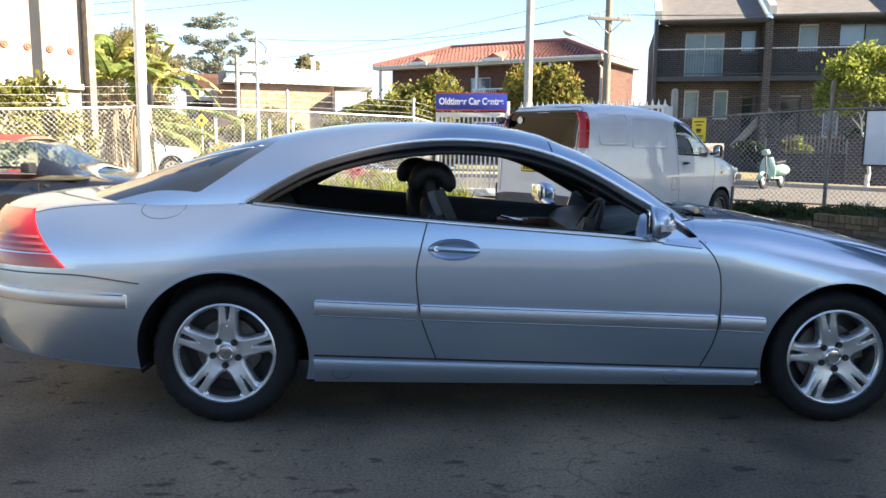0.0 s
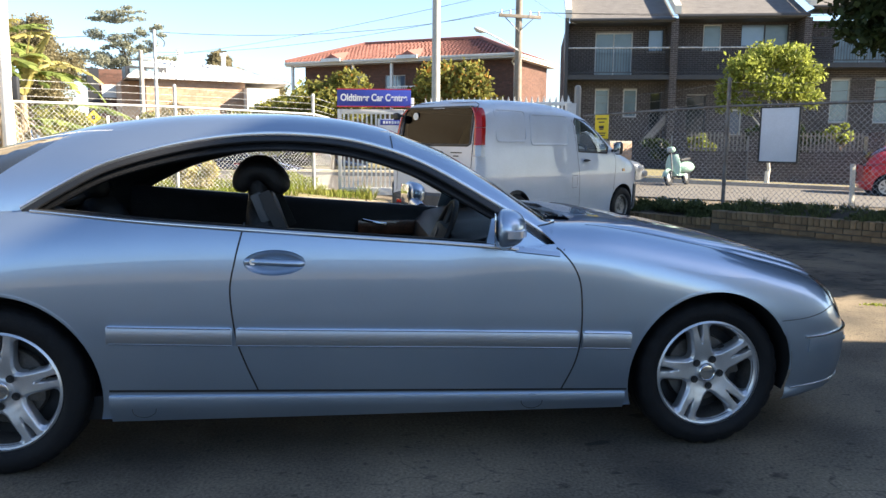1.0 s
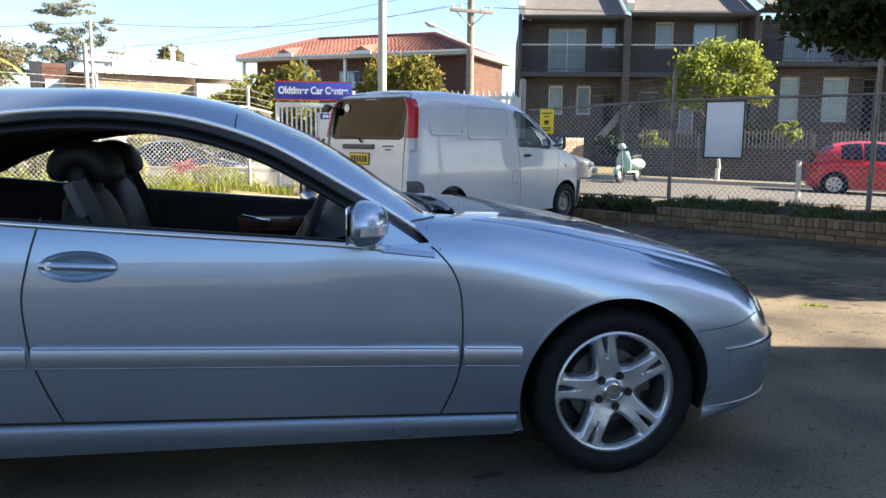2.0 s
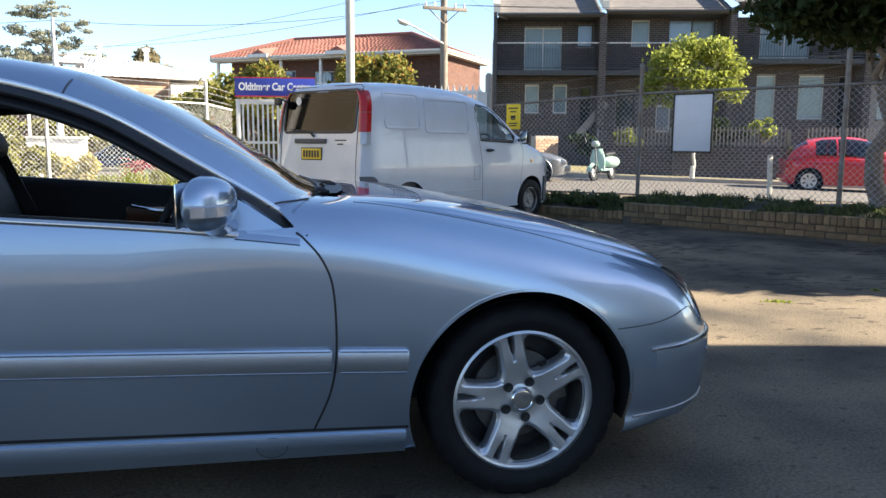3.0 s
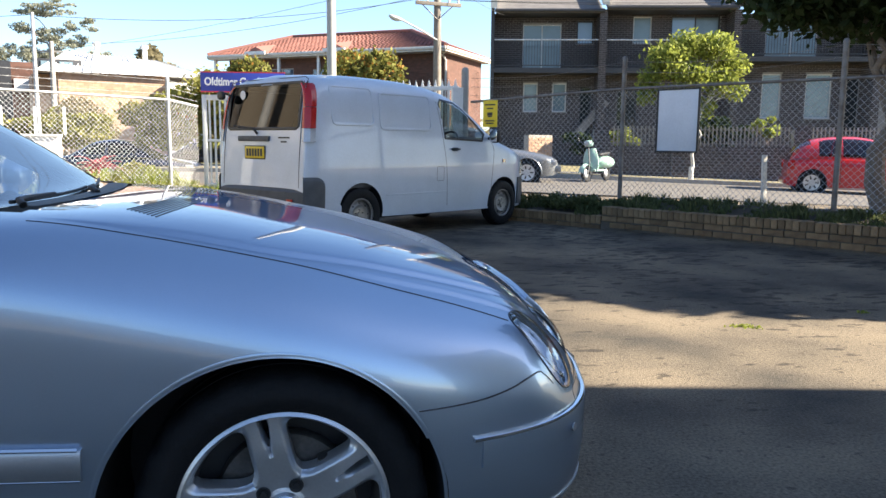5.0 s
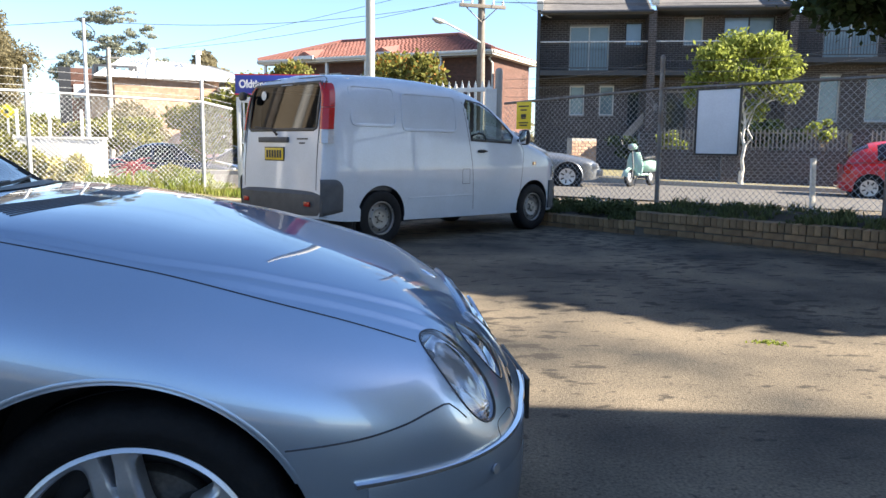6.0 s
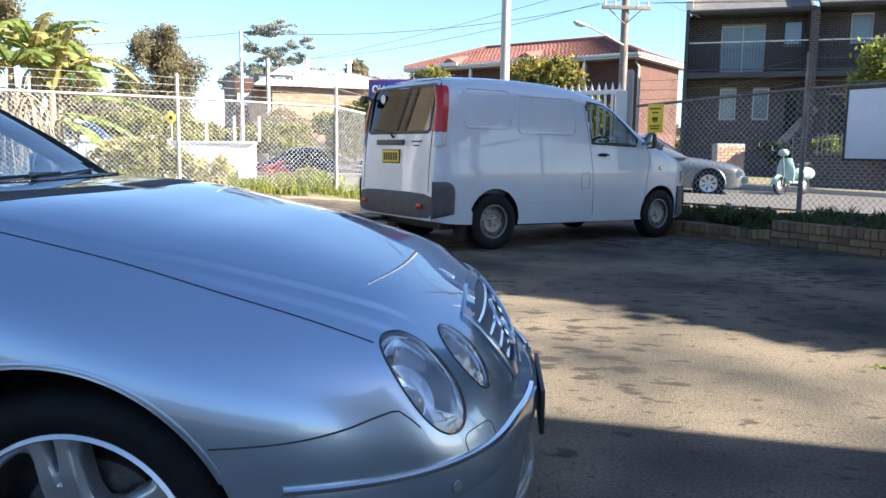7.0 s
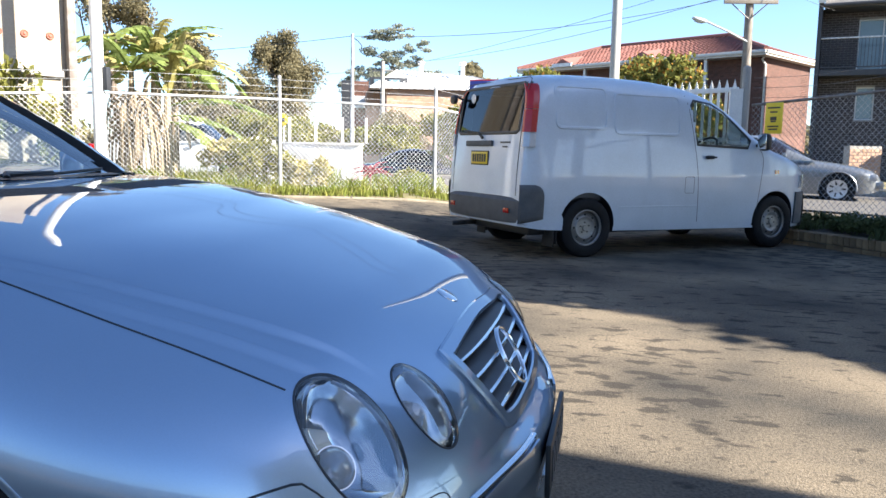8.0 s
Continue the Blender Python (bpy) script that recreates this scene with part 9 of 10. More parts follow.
tagged(leaf_cloud("leaves", clumps((1.6, -0.16, 1.5), (1.3, 0.10, 1.0), 12, 201, 0.3) + clumps((0.2, -0.2, 1.0), (0.5, 0.12, 0.9), 6, 203, 0.3), 1700, 0.07, leaf_hedge, vine, 205), kind="stuff")
hedge = thing("yard_hedge", "dense green hedge against the beige wall", "hedge", at=BM)
tagged(leaf_cloud("leaves", clumps((4.4, -0.5, 1.3), (1.5, 0.45, 0.75), 16, 207, 0.4), 7000, 0.06, leaf_hedge, hedge, 209), kind="stuff")
tagged(leaf_cloud("blossom", clumps((2.9, -0.4, 1.0), (0.6, 0.3, 0.5), 6, 211, 0.4), 700, 0.06, leaf_yellow, hedge, 213), kind="stuff")

# red cordyline and grey-leaved shrubs inside the fence
cord = thing("cordyline", "small red-leaved cordyline in the grass", "plant", at=pose(-0.55, 12.85, gz(-0.5, 12.8)))
t = bmnew()
tube(t, [(0, 0, -0.1), (0.02, 0, 0.35)], [0.03, 0.02], 8)
part("stem", t, bark, cord)
rng = random.Random(5)
for i in range(34):
    a = rng.uniform(0, 6.28)
    t = bmnew()
    blade(t, (0.02, 0, 0.30 + 0.1 * rng.random()), (math.cos(a), math.sin(a), rng.uniform(0.3, 1.6)), rng.uniform(0.3, 0.48), 0.028, 1.2, 700 + i, 0)
    part("leaf", t, leaf_red, cord)
for k, (x, y, r, h) in enumerate(((-2.35, 12.1, 0.55, 0.8), (-1.5, 12.3, 0.4, 0.6), (0.35, 13.4, 0.35, 0.28), (-0.1, 14.6, 0.5, 0.35), (-3.2, 12.4, 0.6, 0.9))):
    sh = thing("pale_shrub", "loose pale grey-green shrub in the grass", "shrub", "fence shrubs", at=pose(x, y, gz(x, y)))
    tagged(leaf_cloud("leaves", clumps((0, 0, h * 0.55), (r, r * 0.8, h * 0.5), 9, 301 + k, 0.4), 900, 0.085, (leaf_hedge, leaf_yellow, leaf_bright)[k % 3], sh, 311 + k, long=2.4), kind="stuff")


# grass: blades in tufts
def grass(name, label, spots, count, h, material, spread, seed, width=0.011):
    rng = np.random.default_rng(seed)
    c = np.array(spots, float)
    pick = rng.integers(0, len(c), count)
    p = c[pick, :3] + np.column_stack([rng.normal(0, spread, count), rng.normal(0, spread, count), np.zeros(count)])
    hh = h * c[pick, 3] * (0.4 + 0.9 * rng.random(count))
    lean = rng.normal(0, 0.45, (count, 2)) * hh[:, None]
    a = rng.random(count) * 6.283
    w = np.column_stack([np.cos(a), np.sin(a), np.zeros(count)]) * width
    mid = p + np.column_stack([lean * 0.35, hh * 0.6])
    tip = p + np.column_stack([lean, hh])
    verts = np.stack([p - w, p + w, mid + w * 0.7, mid - w * 0.7, tip], 1).reshape(-1, 3)
    faces = []
    for i in range(count):
        j = 5 * i
        faces += [(j, j + 1, j + 2, j + 3), (j + 3, j + 2, j + 4)]
    ob = raw(name, verts, faces, material, None)
    return tagged(ob, label, "grass", kind="stuff")


def fence_at(u, v):
    """Along the corner fence from the gate (u metres), v metres towards the yard."""
    a, b, c = Vector((1.1, 13.5)), Vector((0.7, 12.78)), Vector((-1.66, 11.38))
    d = (c - b).normalized()
    q = b + d * u + Vector((-d.y, d.x)) * v
    return q


lawn = bmnew()
rows = []
for u in steps(-1.2, 14.0, 60):
    rows.append([])
    for v in steps(-5.0, 1.0, 26):
        q = fence_at(u, v)
        rows[-1].append(Vector((q.x, q.y, gz(q.x, q.y) + 0.03 + 0.03 * noise.noise(Vector((u, v, 0))) - (0.06 if v > 0.97 else 0))))
grid(lawn, rows)
bmesh.ops.recalc_face_normals(lawn, faces=lawn.faces)
if sum(f.normal.z for f in lawn.faces) < 0:
    bmesh.ops.reverse_faces(lawn, faces=lawn.faces)
tagged(part("lawn", lawn, verge_mat), "rough sunlit grass at the corner fence", "lawn", kind="structure")
kerb = bmnew()
pts = [fence_at(u, 1.06) for u in steps(-1.2, 12.0, 40)]
sweep(kerb, [Vector((q.x, q.y, gz(q.x, q.y) - 0.02)) for q in pts], [Vector((0, 0, 1))] * len(pts), 0.16, 0.05)
bmesh.ops.recalc_face_normals(kerb, faces=kerb.faces)
tagged(part("yard_kerb", kerb, mat("dirt_edging", (0.24, 0.205, 0.15), 0.95, 0, 0.2, 5, 60, bump=0.8, bump_scale=30, second=(0.15, 0.125, 0.09))), "worn dirt-covered kerb at the edge of the grass", "kerb", kind="structure")
spots = []
rng = random.Random(17)
for i in range(420):
    u, v = rng.uniform(-1.0, 11.0), rng.uniform(-3.8, 0.95)
    q = fence_at(u, v)
    tall = 1.9 if rng.random() < 0.16 else (0.9 if v > 0.2 else 0.5)
    spots.append((q.x, q.y, gz(q.x, q.y) + 0.02, tall))
grass("grass", "uneven sunlit grass with taller tufts at the fence", spots, 26000, 0.16, grass_mat, 0.13, 23)
spots = []
for i in range(170):
    u, v = rng.uniform(-0.1, 7.4), rng.uniform(0.12, 1.3)
    p = WALL_M @ Vector((u, v, 0))
    spots.append((p.x, p.y, (0.17 if u < 1.68 else 0.28) + 0.06 * smooth01(0.2, 1, v), 1.7 if rng.random() < 0.2 else 0.9))
grass("weeds", "dark weeds along the planted bed", spots, 8000, 0.068, weed_mat, 0.07, 29, 0.010)
wd = thing("weed_bushes", "dark leafy weeds at the foot of the fence", "weeds", kind="stuff")
blobs = []
for i in range(44):
    u, v = (rng.uniform(-0.3, 2.3) if i < 26 else rng.uniform(2.0, 7.0)), rng.uniform(0.3, 1.2)
    p = WALL_M @ Vector((u, v, 0))
    blobs.append(((p.x, p.y, (0.23 if i < 26 else 0.31) + rng.uniform(0, 0.08)), (0.17, 0.16, 0.09) if i < 26 else (0.11, 0.10, 0.05)))
tagged(leaf_cloud("leaves", blobs, 6500, 0.032, weed_mat, wd, 37, long=2.0, hollow=0.2), kind="stuff")
spots = [(5.70, 2.78, 0.0, 0.35), (5.76, 2.75, 0.0, 0.30), (5.64, 2.80, 0.0, 0.3), (6.75, 3.05, 0.0, 0.35), (7.0, 2.3, 0, 0.3)]
grass("ground_weed", "small green weed growing out of the asphalt", spots, 150, 0.05, leaf_bright, 0.022, 41, 0.007)

# ---- parked cars ----
def parked_car(name, label, at, length, width, tail, deck, roof, low, wheel_x, wheel_r, paint, top_paint=None, pillars=(), chrome_belt=False, category="car"):
    """A car in its own frame: x forward from the rear axle, y across from its near side, z up from the ground.
    deck: the body's top line; roof: the cabin's top line; pillars: (from, to) spans of the side glass."""
    car = thing(name, label, category, at=at)
    mid = width / 2
    f_deck, f_low = lerp_table(deck), lerp_table(low)
    x0, x1 = -tail, length - tail

    def half(x):
        w = width / 2
        if x > x1 - 0.7:
            w *= max(1 - ((x - x1 + 0.7) / 0.7) ** 3.2 * 0.75, 0) ** (1 / 3.2)
        if x < x0 + 0.5:
            w *= max(1 - ((x0 + 0.5 - x) / 0.5) ** 3.2 * 0.75, 0) ** (1 / 3.2)
        return w
    bm = bmnew()
    rows = []
    for x in steps(x0, x1, 90):
        lo, hi, w = f_low(x), f_deck(x), half(x)
        zw = lo + (hi - lo) * 0.62
        sec = [(w * 0.86, lo)] + [(w * (0.955 + 0.045 * math.sin(math.pi / 2 * k / 8)), lo + (zw - lo) * k / 8) for k in range(9)]
        sec += [(w * c, zw + (hi - zw) * q) for c, q in (bulge_dir(k / 16, 3.4) for k in range(1, 17))]
        rows.append([Vector((x, mid - s, z)) for s, z in sec] + [Vector((x, mid + s, z)) for s, z in sec[-2::-1]])
    vs = grid(bm, rows)
    bm.faces.new(vs[0]), bm.faces.new(vs[-1][::-1])
    bmesh.ops.recalc_face_normals(bm, faces=bm.faces)
    for hx in wheel_x:
        bmesh.ops.delete(bm, geom=[f for f in bm.faces if (c := f.calc_center_median()) and math.hypot(c.x - hx, c.z - wheel_r) < wheel_r + 0.045 and abs(c.y - mid) > width * 0.25], context="FACES")
    body = part("body", bm, paint, car)
    # cabin
    f_roof = lerp_table(roof)
    a, b = roof[0][0], roof[-1][0]
    cab = bmnew()
    rows = []
    for x in steps(a, b, 60):
        base, zt = f_deck(x) - 0.02, max(f_roof(x), f_deck(x) - 0.015)
        sec = []
        for k in range(25):
            c, q = bulge_dir(k / 24, 3.0)
            sec.append(((half(x) - 0.05) * (0.985 - 0.17 * q) * c / 0.985, base + (zt - base) * q))
        rows.append([Vector((x, mid - s, z)) for s, z in sec] + [Vector((x, mid + s, z)) for s, z in sec[-2::-1]])
    grid(cab, rows)
    bmesh.ops.recalc_face_normals(cab, faces=cab.faces)
    if sum(f.normal.z for f in cab.faces) < 0:
        bmesh.ops.reverse_faces(cab, faces=cab.faces)

    def is_side(c):
        return any(p < c.x < q for p, q in pillars) and f_deck(c.x) + 0.02 < c.z < f_roof(c.x) - 0.07 and abs(c.y - mid) > width * 0.28
    near_glass = split(cab, lambda c: is_side(c) and c.y < mid)
    far_glass = split(cab, lambda c: is_side(c) and c.y > mid)
    slope = lambda x: (f_roof(x + 0.02) - f_roof(x - 0.02)) / 0.04
    screen = split(cab, lambda c: c.x > (a + b) / 2 and slope(c.x) < -0.32 and abs(c.y - mid) < width * 0.36)
    rear = split(cab, lambda c: c.x < (a + b) / 2 and slope(c.x) > 0.30 and abs(c.y - mid) < width * 0.34)
    if top_paint:
        for q in (split(cab, lambda c: c.x > roof[-3][0] - 0.02 and c.y < mid), split(cab, lambda c: c.x > roof[-3][0] - 0.02)):
            part("screen_pillar", q, paint, car)
    part("roof", cab, top_paint or paint, car)
    for nm, g in (("side_window", near_glass), ("side_window", far_glass), ("windscreen", screen), ("rear_window", rear)):
        if len(g.faces):
            part(nm, g, tint_glass if nm != "windscreen" and not top_paint else screen_glass, car)
    t = bmnew()
    box(t, ((a + b) / 2, mid, f_deck((a + b) / 2) - 0.10), ((b - a) * 0.7, width * 0.75, 0.10), None, 0.02)
    part("interior", t, leather, car)
    for hx in wheel_x:
        for y, turn in ((0.125, 0), (width - 0.125, 180)):
            w = new("wheel")
            w.parent, w.matrix_basis = car, pose(hx, y, wheel_r, 0, 0, turn)
            rot = Matrix.Rotation(radians(90), 4, "X")
            t = bmnew()
            lathe(t, [(wheel_r * 0.62, 0.085), (wheel_r * 0.70, 0.10), (wheel_r - 0.02, 0.095), (wheel_r, 0.06), (wheel_r, -0.09), (wheel_r * 0.6, -0.09)], 32, rot)
            part("tyre", t, rubber, w)
            t = bmnew()
            lathe(t, [(0.0, 0.09), (0.05, 0.088), (0.06, 0.075), (wheel_r * 0.5, 0.082), (wheel_r * 0.64, 0.088)], 32, rot)
            hubcap = part("rim", t, alloy, w)
            for k in range(7):
                q = 2 * math.pi * k / 7
                t = bmnew()
                box(t, (wheel_r * 0.40, -0.086, 0), (wheel_r * 0.26, 0.012, 0.035), Matrix.Rotation(q, 4, "Y"))
                part("wheel_slot", t, black_trim, hubcap, smooth=False)
            t = bmnew()
            lathe(t, [(wheel_r + 0.05, 0.10), (wheel_r + 0.052, 0.0), (wheel_r + 0.05, -0.12), (0.05, -0.12)], 32, rot)
            part("arch_liner", t, black_trim, w)
            t = bmnew()
            tube(t, [Vector((hx + (wheel_r + 0.05) * math.cos(q), (mid + (1 if turn else -1) * half(hx)), wheel_r + (wheel_r + 0.05) * math.sin(q))) for q in steps(-0.1, math.pi + 0.1, 30)], 0.017, 6)
            part("arch_lip", t, paint, car)
    for sg in (-1, 1):
        span = [p for pr in pillars for p in pr]
        if not span:
            continue
        x_mid = pillars[-1][0] - 0.05
        y = mid + sg * (half(x_mid) + 0.002)
        t = bmnew()
        for xx in {pillars[0][0] - 0.02, x_mid, pillars[-1][1] + 0.04}:
            tube(t, [(xx, y, f_low(xx) + 0.08), (xx, y + sg * 0.006, f_low(xx) + 0.3), (xx, y + sg * 0.002, f_deck(xx) - 0.10)], 0.006, 5)
        part("door_gap", t, black_trim, car)
        t = bmnew()
        box(t, (x_mid + 0.15, y + sg * 0.012, f_deck(x_mid) - 0.14), (0.16, 0.03, 0.03), None, 0.008)
        part("door_handle", t, chrome if chrome_belt else paint, car)
        t = bmnew()
        box(t, (pillars[-1][1] - 0.02, y + sg * 0.07, f_deck(pillars[-1][1]) + 0.06), (0.10, 0.18, 0.11), None, 0.03)
        part("door_mirror", t, paint if not chrome_belt else black_trim, car)
        if chrome_belt:
            t = bmnew()
            tube(t, [(x, mid + sg * (half(x) - 0.035), f_deck(x) - 0.008) for x in steps(a + 0.2, pillars[-1][1], 20)], 0.012, 6)
            part("belt_chrome", t, chrome, car)
            t = bmnew()
            tube(t, [(x, mid + sg * (half(x) + 0.004), 0.47) for x in steps(x0 + 0.3, x1 - 0.35, 24)], 0.016, 6)
            part("side_moulding", t, chrome, car)
        # lamps
        t = bmnew()
        box(t, (x1 - 0.16, mid + sg * width * 0.37, f_deck(x1 - 0.1) - 0.10), (0.22, 0.30, 0.14), Matrix.Identity(4), 0.05)
        part("head_lamp", t, clear_lens_grey, car)
        t = bmnew()
        box(t, (x0 + 0.10, mid + sg * width * 0.41, f_deck(x0 + 0.1) - 0.16), (0.20, 0.20, 0.24), None, 0.05)
        part("tail_lamp", t, red_lens, car)
    for x, dx in ((x1 - 0.05, 0.14), (x0 + 0.05, -0.14)):
        t = bmnew()
        box(t, (x, mid, f_low(x) + 0.13), (abs(dx) + 0.1, width * 0.80, 0.16), None, 0.05)
        part("bumper", t, paint, car)
    t = bmnew()
    box(t, ((x0 + x1) / 2, mid, 0.24), (length * 0.82, width * 0.8, 0.10), None, 0.02)
    part("underbody", t, black_trim, car)
    return car


def street_at(x, y, z, turn=0.0):
    return pose(x, y, z, 0, 0, math.degrees(STREET) + turn)


HATCH_DECK = [(-0.58, 0.60), (-0.55, 0.86), (-0.48, 0.93), (0.0, 0.965), (1.6, 0.92), (2.15, 0.90), (2.7, 0.84), (3.1, 0.70), (3.24, 0.52)]
HATCH_ROOF = [(-0.55, 0.87), (-0.45, 1.13), (-0.25, 1.31), (0.10, 1.43), (0.55, 1.48), (0.9, 1.49), (1.35, 1.44), (1.75, 1.23), (2.2, 0.90)]
LOW = [(-0.9, 0.34), (-0.4, 0.22), (2.6, 0.19), (3.3, 0.26), (3.8, 0.34)]
ra = Vector((16.35, 15.92, 0)) - sd * 0.62
parked_car("red_hatchback", "bright red hatchback with silver wheel trims parked in the street", street_at(ra.x, ra.y, -0.10, -14), 3.88, 1.72, 0.58, HATCH_DECK, HATCH_ROOF, LOW, (0.0, 2.52), 0.315, red_paint, None, ((0.16, 0.66), (0.70, 1.72)))
SEDAN_DECK = [(-1.05, 0.60), (-1.0, 0.86), (-0.8, 0.93), (0.0, 0.955), (1.6, 0.93), (2.1, 0.91), (2.8, 0.82), (3.3, 0.70), (3.48, 0.52)]
SEDAN_ROOF = [(-0.45, 0.95), (-0.1, 1.18), (0.3, 1.38), (0.8, 1.44), (1.3, 1.40), (1.7, 1.20), (2.2, 0.90)]
SEDAN_LOW = [(-1.1, 0.34), (-0.5, 0.22), (2.7, 0.19), (3.3, 0.24), (3.5, 0.32)]
sed = Vector((8.42, 16.75, 0)) - sd * 2.66
parked_car("silver_sedan", "silver saloon parked in the street behind the fence", street_at(sed.x, sed.y, 0.12), 4.5, 1.74, 1.05, SEDAN_DECK, SEDAN_ROOF, SEDAN_LOW, (0.0, 2.66), 0.31, grey_paint, None, ((0.02, 0.72), (0.80, 1.62)))
CABRIO_ROOF = [(-0.55, 0.96), (-0.35, 1.16), (0.0, 1.32), (0.5, 1.375), (1.05, 1.37), (1.35, 1.27), (1.72, 1.08), (2.0, 0.93)]
CABRIO_DECK = [(-1.0, 0.60), (-0.95, 0.85), (-0.7, 0.93), (0.0, 0.96), (1.5, 0.955), (2.0, 0.94), (2.6, 0.88), (3.1, 0.77), (3.3, 0.55)]
parked_car("dark_convertible", "dark blue-black convertible with a red cloth top and chrome strips", pose(-4.78, 5.0, 0.0), 4.3, 1.70, 1.0, CABRIO_DECK, CABRIO_ROOF, [(-1.0, 0.34), (-0.5, 0.22), (2.7, 0.19), (3.3, 0.30)], (0.0, 2.5), 0.31, black_paint, red_cloth, ((0.15, 1.50),), True)
dark_blue = mat("dark_blue_car_paint", (0.025, 0.035, 0.07), 0.25, 0.2, 0.05, 4, 80, coat=1.0)
parked_car("dark_sedan", "dark blue saloon parked beyond the fence", pose(-3.6, 23.6, gz(-2, 24) - 0.02, 0, 0, -8), 4.4, 1.72, 1.05, SEDAN_DECK, SEDAN_ROOF, SEDAN_LOW, (0.0, 2.6), 0.31, dark_blue, None, ((0.02, 0.72), (0.80, 1.62)))
parked_car("dark_sedan", "black saloon parked beyond the fence", pose(-1.2, 27.4, gz(-1, 27) - 0.02, 0, 0, -8), 4.4, 1.72, 1.05, SEDAN_DECK, SEDAN_ROOF, SEDAN_LOW, (0.0, 2.6), 0.31, black_paint, None, ((0.02, 0.72), (0.80, 1.62)))
UTE_DECK = [(-1.1, 0.70), (-1.05, 0.92), (0.0, 0.93), (1.1, 0.94), (2.0, 0.98), (2.6, 0.92), (3.2, 0.84), (3.5, 0.6)]
UTE_ROOF = [(0.75, 0.96), (0.85, 1.30), (1.0, 1.50), (1.4, 1.53), (1.75, 1.46), (2.1, 1.20), (2.4, 0.96)]
parked_car("white_ute", "white utility pickup parked on the grass beyond the fence", pose(-8.6, 17.2, gz(-7, 17) - 0.02, 0, 0, 10), 4.6, 1.70, 1.1, UTE_DECK, UTE_ROOF, SEDAN_LOW, (0.0, 2.75), 0.32, white_paint, None, ((1.02, 1.95),), category="pickup")

# ---- mint scooter on the far verge, its front to the street's upper end ----
sco = thing("mint_scooter", "pale mint-green motor scooter with a black seat", "scooter", at=pose(10.83, 18.22, gz(10.83, 18.22) + 0.016, 0, 0, 222) @ Matrix.Rotation(radians(5), 4, "X"))
for x, nm in ((-0.55, "rear_wheel"), (0.62, "front_wheel")):
    t = bmnew()
    lathe(t, [(0.12, 0.03), (0.19, 0.045), (0.225, 0.03), (0.23, 0.0), (0.225, -0.03), (0.19, -0.045), (0.12, -0.03)], 28, Matrix.Translation((x, 0, 0.23)) @ Matrix.Rotation(radians(90), 4, "X"))
    w = part(nm, t, rubber, sco)
    t = bmnew()
    lathe(t, [(0.0, 0.045), (0.06, 0.04), (0.12, 0.02), (0.12, -0.02), (0.06, -0.04), (0.0, -0.045)], 20, Matrix.Translation((x, 0, 0.23)) @ Matrix.Rotation(radians(90), 4, "X"))
    part("rim", t, alloy, w)
t = bmnew()
rows = []
for u in steps(0, 1, 16):
    x = -0.92 + 0.86 * u
    w = 0.20 * max(1 - abs(2 * u - 0.95) ** 3, 0.06) ** 0.5
    zc, h = 0.50 + 0.03 * u, 0.17 * max(1 - abs(2 * u - 1.0) ** 3.5, 0.05) ** 0.5
    rows.append([Vector((x, w * math.cos(q), zc + h * math.sin(q))) for q in steps(0, 2 * math.pi, 20)])
grid(t, rows)
bmesh.ops.recalc_face_normals(t, faces=t.faces)
part("rear_body", t, mint_paint, sco)
t = bmnew()
pad(t, (0, 0, 0), (0.72, 0.27, 0.12), pose(-0.40, 0, 0.73, 0, 4, 0), 3.0)
part("seat", t, leather, sco, "black seat")
t = bmnew()
box(t, (0.14, 0, 0.30), (0.55, 0.34, 0.06), None, 0.025)
part("footboard", t, mint_paint, sco)
t = bmnew()
rows = []
for u in steps(0, 1, 14):
    z = 0.28 + 0.60 * u
    x = 0.36 + 0.10 * math.sin(u * 1.7) - 0.10 * u + 0.06 * (1 - u) ** 2
    w = 0.19 + 0.06 * math.sin(math.pi * u) - 0.06 * u
    rows.append([Vector((x - 0.09 * (2 * k / 12 - 1) ** 2 + dx, w * (2 * k / 12 - 1), z)) for dx, ks in ((0.0, range(13)), (-0.035, range(12, -1, -1))) for k in ks])
vs = grid(t, rows)
for r in (vs[0], vs[-1]):
    t.faces.new(r)
bmesh.ops.recalc_face_normals(t, faces=t.faces)
part("leg_shield", t, mint_paint, sco)
t = bmnew()
pad(t, (0, 0, 0), (0.26, 0.22, 0.17), pose(0.37, 0, 1.02, 0, 0, 0), 2.5)
part("headset", t, mint_paint, sco)
t = bmnew()
lathe(t, [(0.0, 0.02), (0.05, 0.015), (0.065, 0.0)], 20, Matrix.Translation((0.49, 0, 1.02)) @ Matrix.Rotation(radians(90), 4, "Y"))
part("head_lamp", t, clear_lens_grey, sco)
t = bmnew()
tube(t, [(0.30, -0.36, 1.08), (0.34, -0.22, 1.07), (0.36, 0, 1.05), (0.34, 0.22, 1.07), (0.30, 0.36, 1.08)], 0.016, 8)
part("handlebar", t, black_trim, sco)
for y in (-0.30, 0.30):
    t = bmnew()
    tube(t, [(0.33, y, 1.08), (0.30, y * 1.15, 1.24)], 0.007, 6)
    pad(t, (0, 0, 0), (0.02, 0.13, 0.09), pose(0.29, y * 1.2, 1.28, 0, 0, 0), 2.6)
    part("scooter_mirror", t, black_trim, sco)
t = bmnew()
rows = []
for q in steps(0.2, 2.6, 14):
    rows.append([Vector((0.62 + 0.27 * math.cos(q), y, 0.23 + 0.27 * math.sin(q) - 0.05 * abs(y) / 0.08)) for y in (-0.08, -0.05, 0, 0.05, 0.08)])
grid(t, rows)
